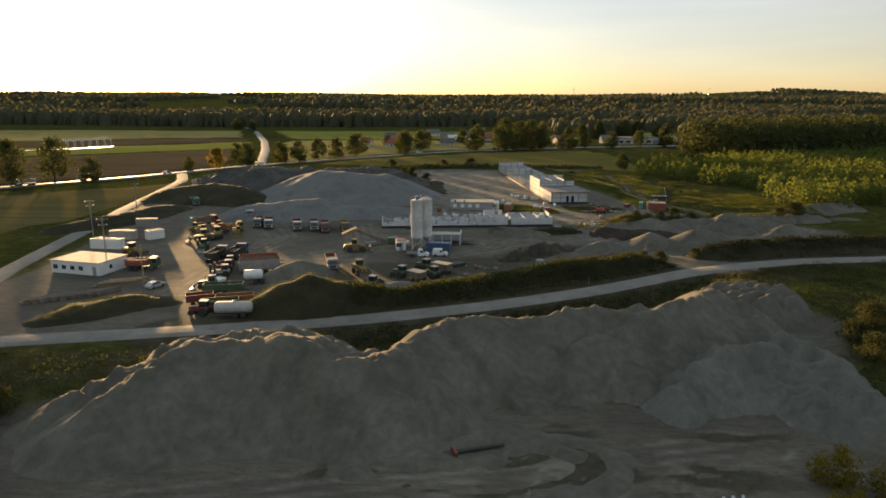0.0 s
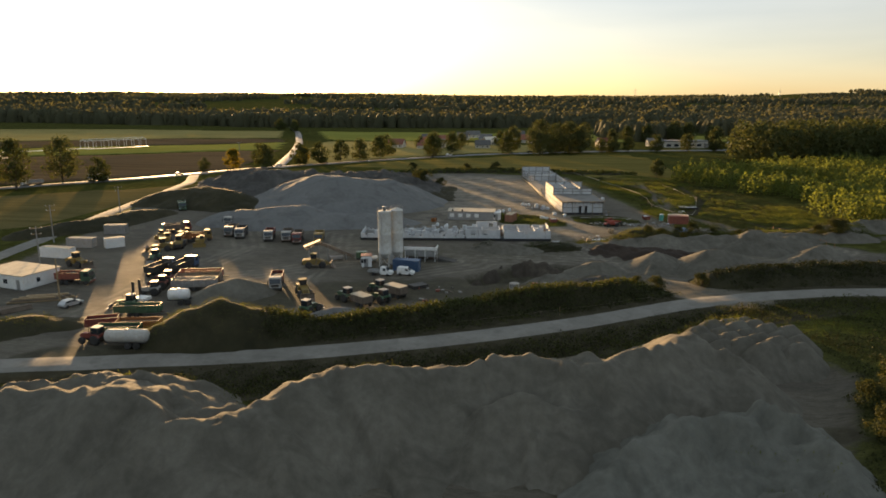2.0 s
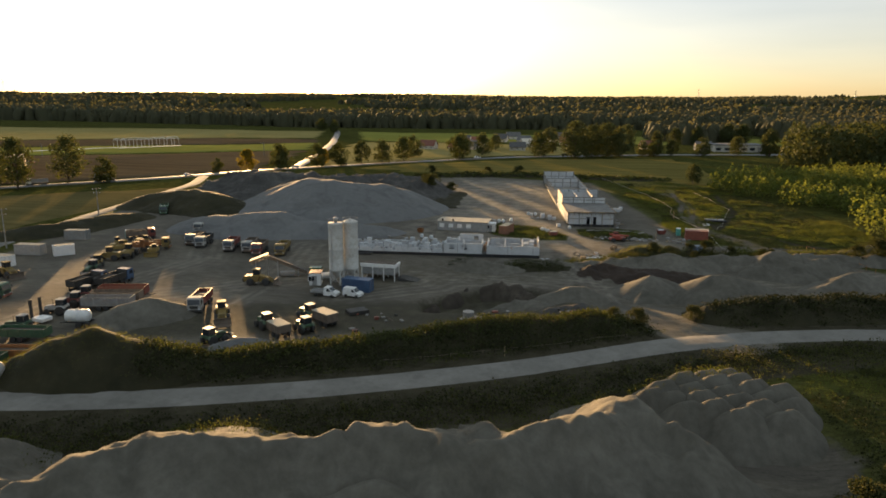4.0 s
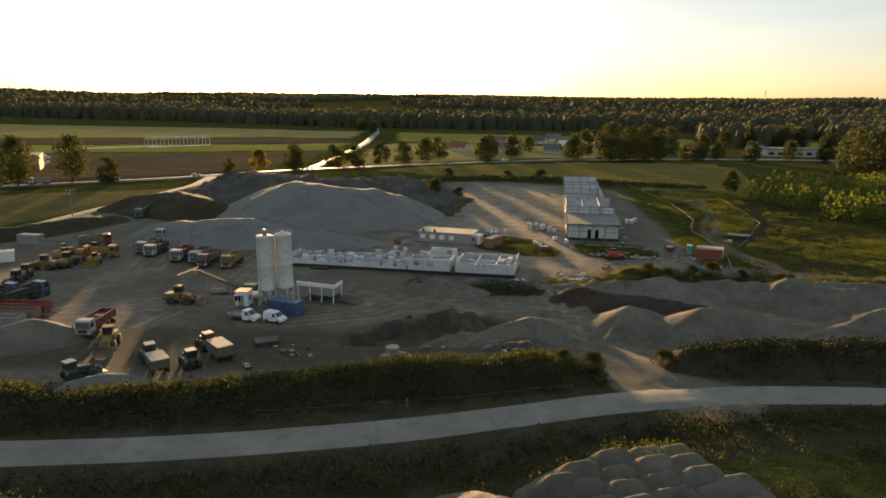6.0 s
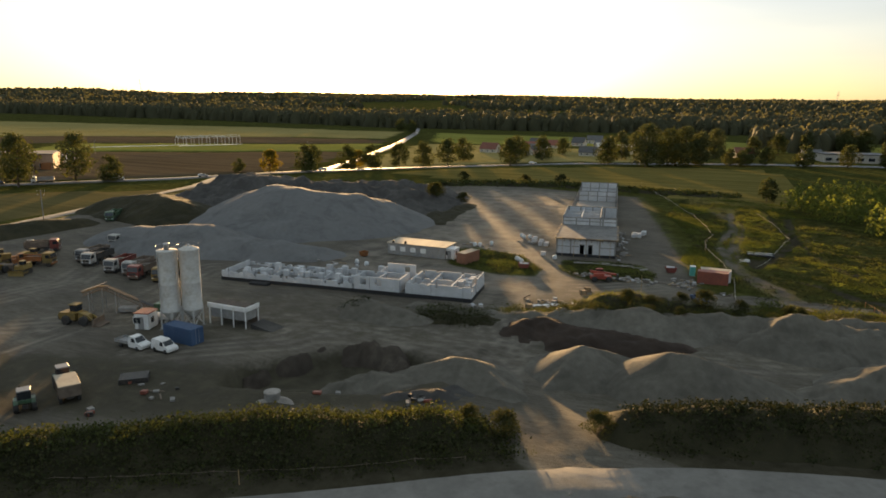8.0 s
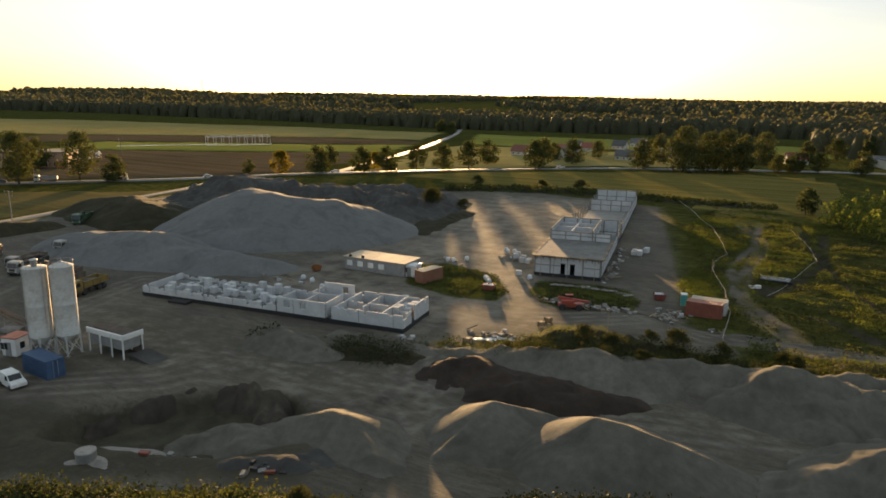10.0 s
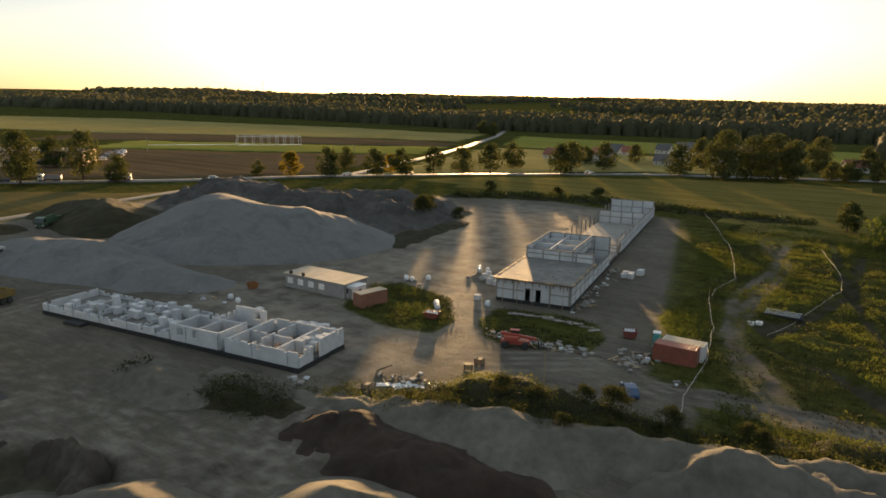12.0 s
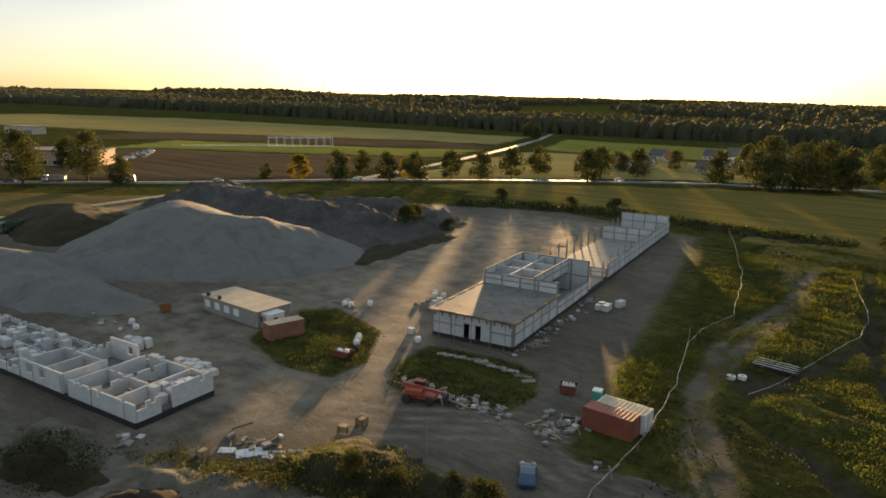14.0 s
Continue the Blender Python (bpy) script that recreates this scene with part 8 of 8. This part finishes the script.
for i in range(9):
    p0 = (-82.5 + 1.5 * i * 0.9, 125.5 + 0.85 * i)
    lg = thing("timber_stack", "stack of brown weathered poles", "timber", at(p0[0], p0[1], 62 + rng.uniform(-6, 6)), "stacks of poles")
    for r_ in range(3):
        for c_ in range(4 - r_):
            part("log", Shape().tube((-2.6 + rng.uniform(-0.3, 0.3), (c_ - (3 - r_) / 2) * 0.36, 0.18 + 0.3 * r_), (2.6 + rng.uniform(-0.3, 0.3), (c_ - (3 - r_) / 2) * 0.36, 0.18 + 0.3 * r_), 0.17, n=7), DARK_WOOD, lg)
for i in range(3):
    lg = thing("timber_stack", "long brown beams stacked on the ground", "timber", at(-72.5 + 0.5 * i, 138.5 + 1.3 * i, 22), "stacks of poles")
    for r_ in range(3):
        part("beam", Shape().box(0, 0, 0.05 + 0.3 * r_, 9.5 - r_, 0.8 - 0.15 * r_, 0.26), DARK_WOOD if r_ % 2 else WOOD, lg)
# in the pit: bundled pipes and a dredge pipe with a red end
for k in range(6):
    pp = thing("steel_pipe", "dark steel pipe lying in the pit", "pipe", pose(28.4 + 0.55 * k, 62.6 + 0.1 * k, gz(30, 63) + 0.2, 0, 0, 68), "bundled pipes in the pit")
    part("pipe", Shape().tube((-2.2, 0, 0), (2.2, 0, 0), 0.18, n=10), STEEL if k % 2 else CHASSIS, pp)
dp = thing("dredge_pipe", "dark pipe with a red flanged end in the pit", "pipe", at(4.0, 74.6, 19))
part("pipe", Shape().tube((-3.0, 0, 0.3), (3.2, 0, 0.3), 0.26, n=10), CHASSIS, dp)
part("red_end", Shape().box(-3.2, 0, 0, 0.35, 1.9, 0.7, 0, 0.05), RED, dp, "red steel end frame")


def arc(cx, cy, rx, ry, a0, a1, h, n=12):
    return [(cx + rx * math.cos(radians(a0 + (a1 - a0) * i / n)), cy + ry * math.sin(radians(a0 + (a1 - a0) * i / n)), h) for i in range(n + 1)]


for rx, ry, a0, a1, h, mt in ((14.2, 7.1, 20, 200, -1.7, SAND), (16.8, 8.8, -60, 100, -1.65, SAND), (9.0, 4.4, 60, 230, -1.7, SAND), (6.6, 2.8, 10, 300, -1.75, SAND)):
    heap("rutted_ring", arc(2.6, 71.5 if rx > 10 else 74.2, rx, ry, a0, a1, h), 0.4, mt, "low ring of pushed-up mud round the pit floor", "mud ridge", 0.25, 0.45, 0.4, 0.3, rx)

# ---------------------------------------------------------------- far buildings
def house(x, y, turn, w, d, h, roof, label, name="house"):
    t = thing(name, label, "house", at(x, y, turn), "village houses")
    part("wall", Shape().box(0, 0, -0.3, w, d, h + 0.3), RENDER, t)
    part("gable", Shape().prism([(-d / 2, h), (d / 2, h), (0, h + d * 0.42)], -w / 2 + 0.05, w / 2 - 0.05, "x"), RENDER, t)
    for s in (-1, 1):
        part("roof", Shape().prism([(s * (d / 2 + 0.5), h - 0.35), (s * (d / 2 + 0.5), h - 0.15), (0, h + d * 0.42 + 0.25), (0, h + d * 0.42 + 0.03)], -w / 2 - 0.4, w / 2 + 0.4, "x"), roof, t)
    part("chimney", Shape().box(w * 0.2, d * 0.12, h + d * 0.25, 0.6, 0.6, 1.6), ROOF_RED, t)
    for i in range(3):
        wd = part("window", Shape().box(-w / 3 + i * w / 3, -d / 2 - 0.02, 0.9, 1.2, 0.08, 1.2), WHITE, t)
        part("pane", Shape().box(-w / 3 + i * w / 3, -d / 2 - 0.05, 1.0, 1.0, 0.06, 1.0), GLASS, wd)
    part("door", Shape().box(w / 2 + 0.02, 0, 0, 0.08, 1.0, 2.1), DARK_WOOD, t)
    return t


for i, (hx, hy) in enumerate(((-54, 548), (9, 597), (-47, 563), (-80, 560), (-58, 585), (-12, 566), (-52, 628), (-36, 660), (-14, 640), (-8, 606), (8, 660), (-66, 640), (22, 640), (-30, 700), (14, 700), (86, 600), (128, 612), (196, 622), (236, 600), (330, 600), (290, 640), (215, 660))):
    house(hx, hy, rng.uniform(-25, 40), rng.uniform(10, 13), rng.uniform(8, 9.5), rng.uniform(2.8, 3.6), rng.choice((ROOF_RED, ROOF_GREY, ROOF_GREY, RENDER)), "pale rendered village house with a pitched tile roof")
for wx, wy, tn, ww, dd, hh, lb in ((150, 606, 12, 38, 18, 5.0, "long low farm building with a grey roof"), (-264, 334, 42, 46, 22, 7.5, "flat-roofed roadside shop building"), (-540, 430, 20, 30, 14, 6.0, "distant farm building with a pale roof")):
    b = thing("commercial_building", lb, "building", at(wx, wy, tn))
    part("wall", Shape().box(0, 0, -0.3, ww, dd, hh + 0.3), CLAY if lb.startswith("flat") else RENDER, b)
    part("roof", Shape().box(0, 0, hh, ww + 0.8, dd + 0.8, 0.5, 0, 0.1), ROOF_GREY, b)
    for i in range(6):
        w_ = part("window", Shape().box(-ww / 2 + ww * (i + 0.5) / 6, -dd / 2 - 0.03, 1.0, ww / 9, 0.1, 2.2), WHITE, b)
        part("pane", Shape().box(-ww / 2 + ww * (i + 0.5) / 6, -dd / 2 - 0.07, 1.1, ww / 9 - 0.3, 0.08, 2.0), GLASS, w_)
    part("entrance", Shape().box(ww / 2 - 3, -dd / 2 - 1.2, 0, 4.5, 2.4, 3.6, 0, 0.05), ORANGE if wx < -200 and wx > -300 else CONCRETE, b)
for i in range(24):
    car(-266 - 5.5 * (i % 8) - 4 * (i // 8) + rng.uniform(-0.8, 0.8), 368 + 4.2 * (i % 8) + 7 * (i // 8) + rng.uniform(-0.8, 0.8), 48 + rng.uniform(-4, 4), rng.choice((WHITE, SILVER, CHASSIS, WHITE, BLUE, RED)), "car parked in the lot beside the roadside shop", "van" if i % 7 == 3 else "car")
truck(-197, 301, 229, WHITE, GREY, "white lorry with a grey body on the highway", False)
gh = thing("greenhouse_frame", "bare white tubular greenhouse frame in the field", "greenhouse", at(-304, 498, 55.4))
for i in range(9):
    px = i * 5.8
    part("arch", Shape().tube((px, 0, 0), (px, 0, 6.0), 0.13, n=5).tube((px, 9, 0), (px, 9, 6.0), 0.13, n=5).tube((px, 0, 6.0), (px, 4.5, 7.2), 0.12, n=5).tube((px, 9, 6.0), (px, 4.5, 7.2), 0.12, n=5), WHITE, gh)
for v, z in ((0, 6.0), (9, 6.0), (4.5, 7.2)):
    part("purlin", Shape().tube((0, v, z), (46.4, v, z), 0.12, n=5), WHITE, gh)
part("ground_film", Shape().box(23.2, -2.5, 0.3, 47, 3.0, 0.12), TARP, gh)
for i, (fx, fy) in enumerate(((-335, 470), (-325, 482), (-316, 494))):
    solid("crop_cover", Shape().box(0, 0, 0.3, 40, 2.6, 0.12, 0, 0.03), TARP, "strip of pale film laid over a crop", "film", at(fx, fy, 55), "strips of film")
for px, py, h in ((-1900, 2050, 52), (-1080, 2500, 48), (420, 2700, 45), (900, 2600, 45)):
    pl = thing("transmission_pylon", "distant steel lattice pylon on the skyline", "pylon", at(px, py, 30))
    for s in (-1, 1):
        for v in (-1, 1):
            part("leg", Shape().tube((s * 4, v * 4, 0), (s * 0.5, v * 0.5, h), 0.3, 0.2, 5), STEEL, pl)
    for k in range(3):
        part("crossarm", Shape().box(0, 0, h * (0.72 + 0.11 * k), 14 - 2 * k, 0.6, 0.5), STEEL, pl)
crawler(-31.5, 311.9, 30, YELLOW, "yellow excavator at the foot of the dark spoil")
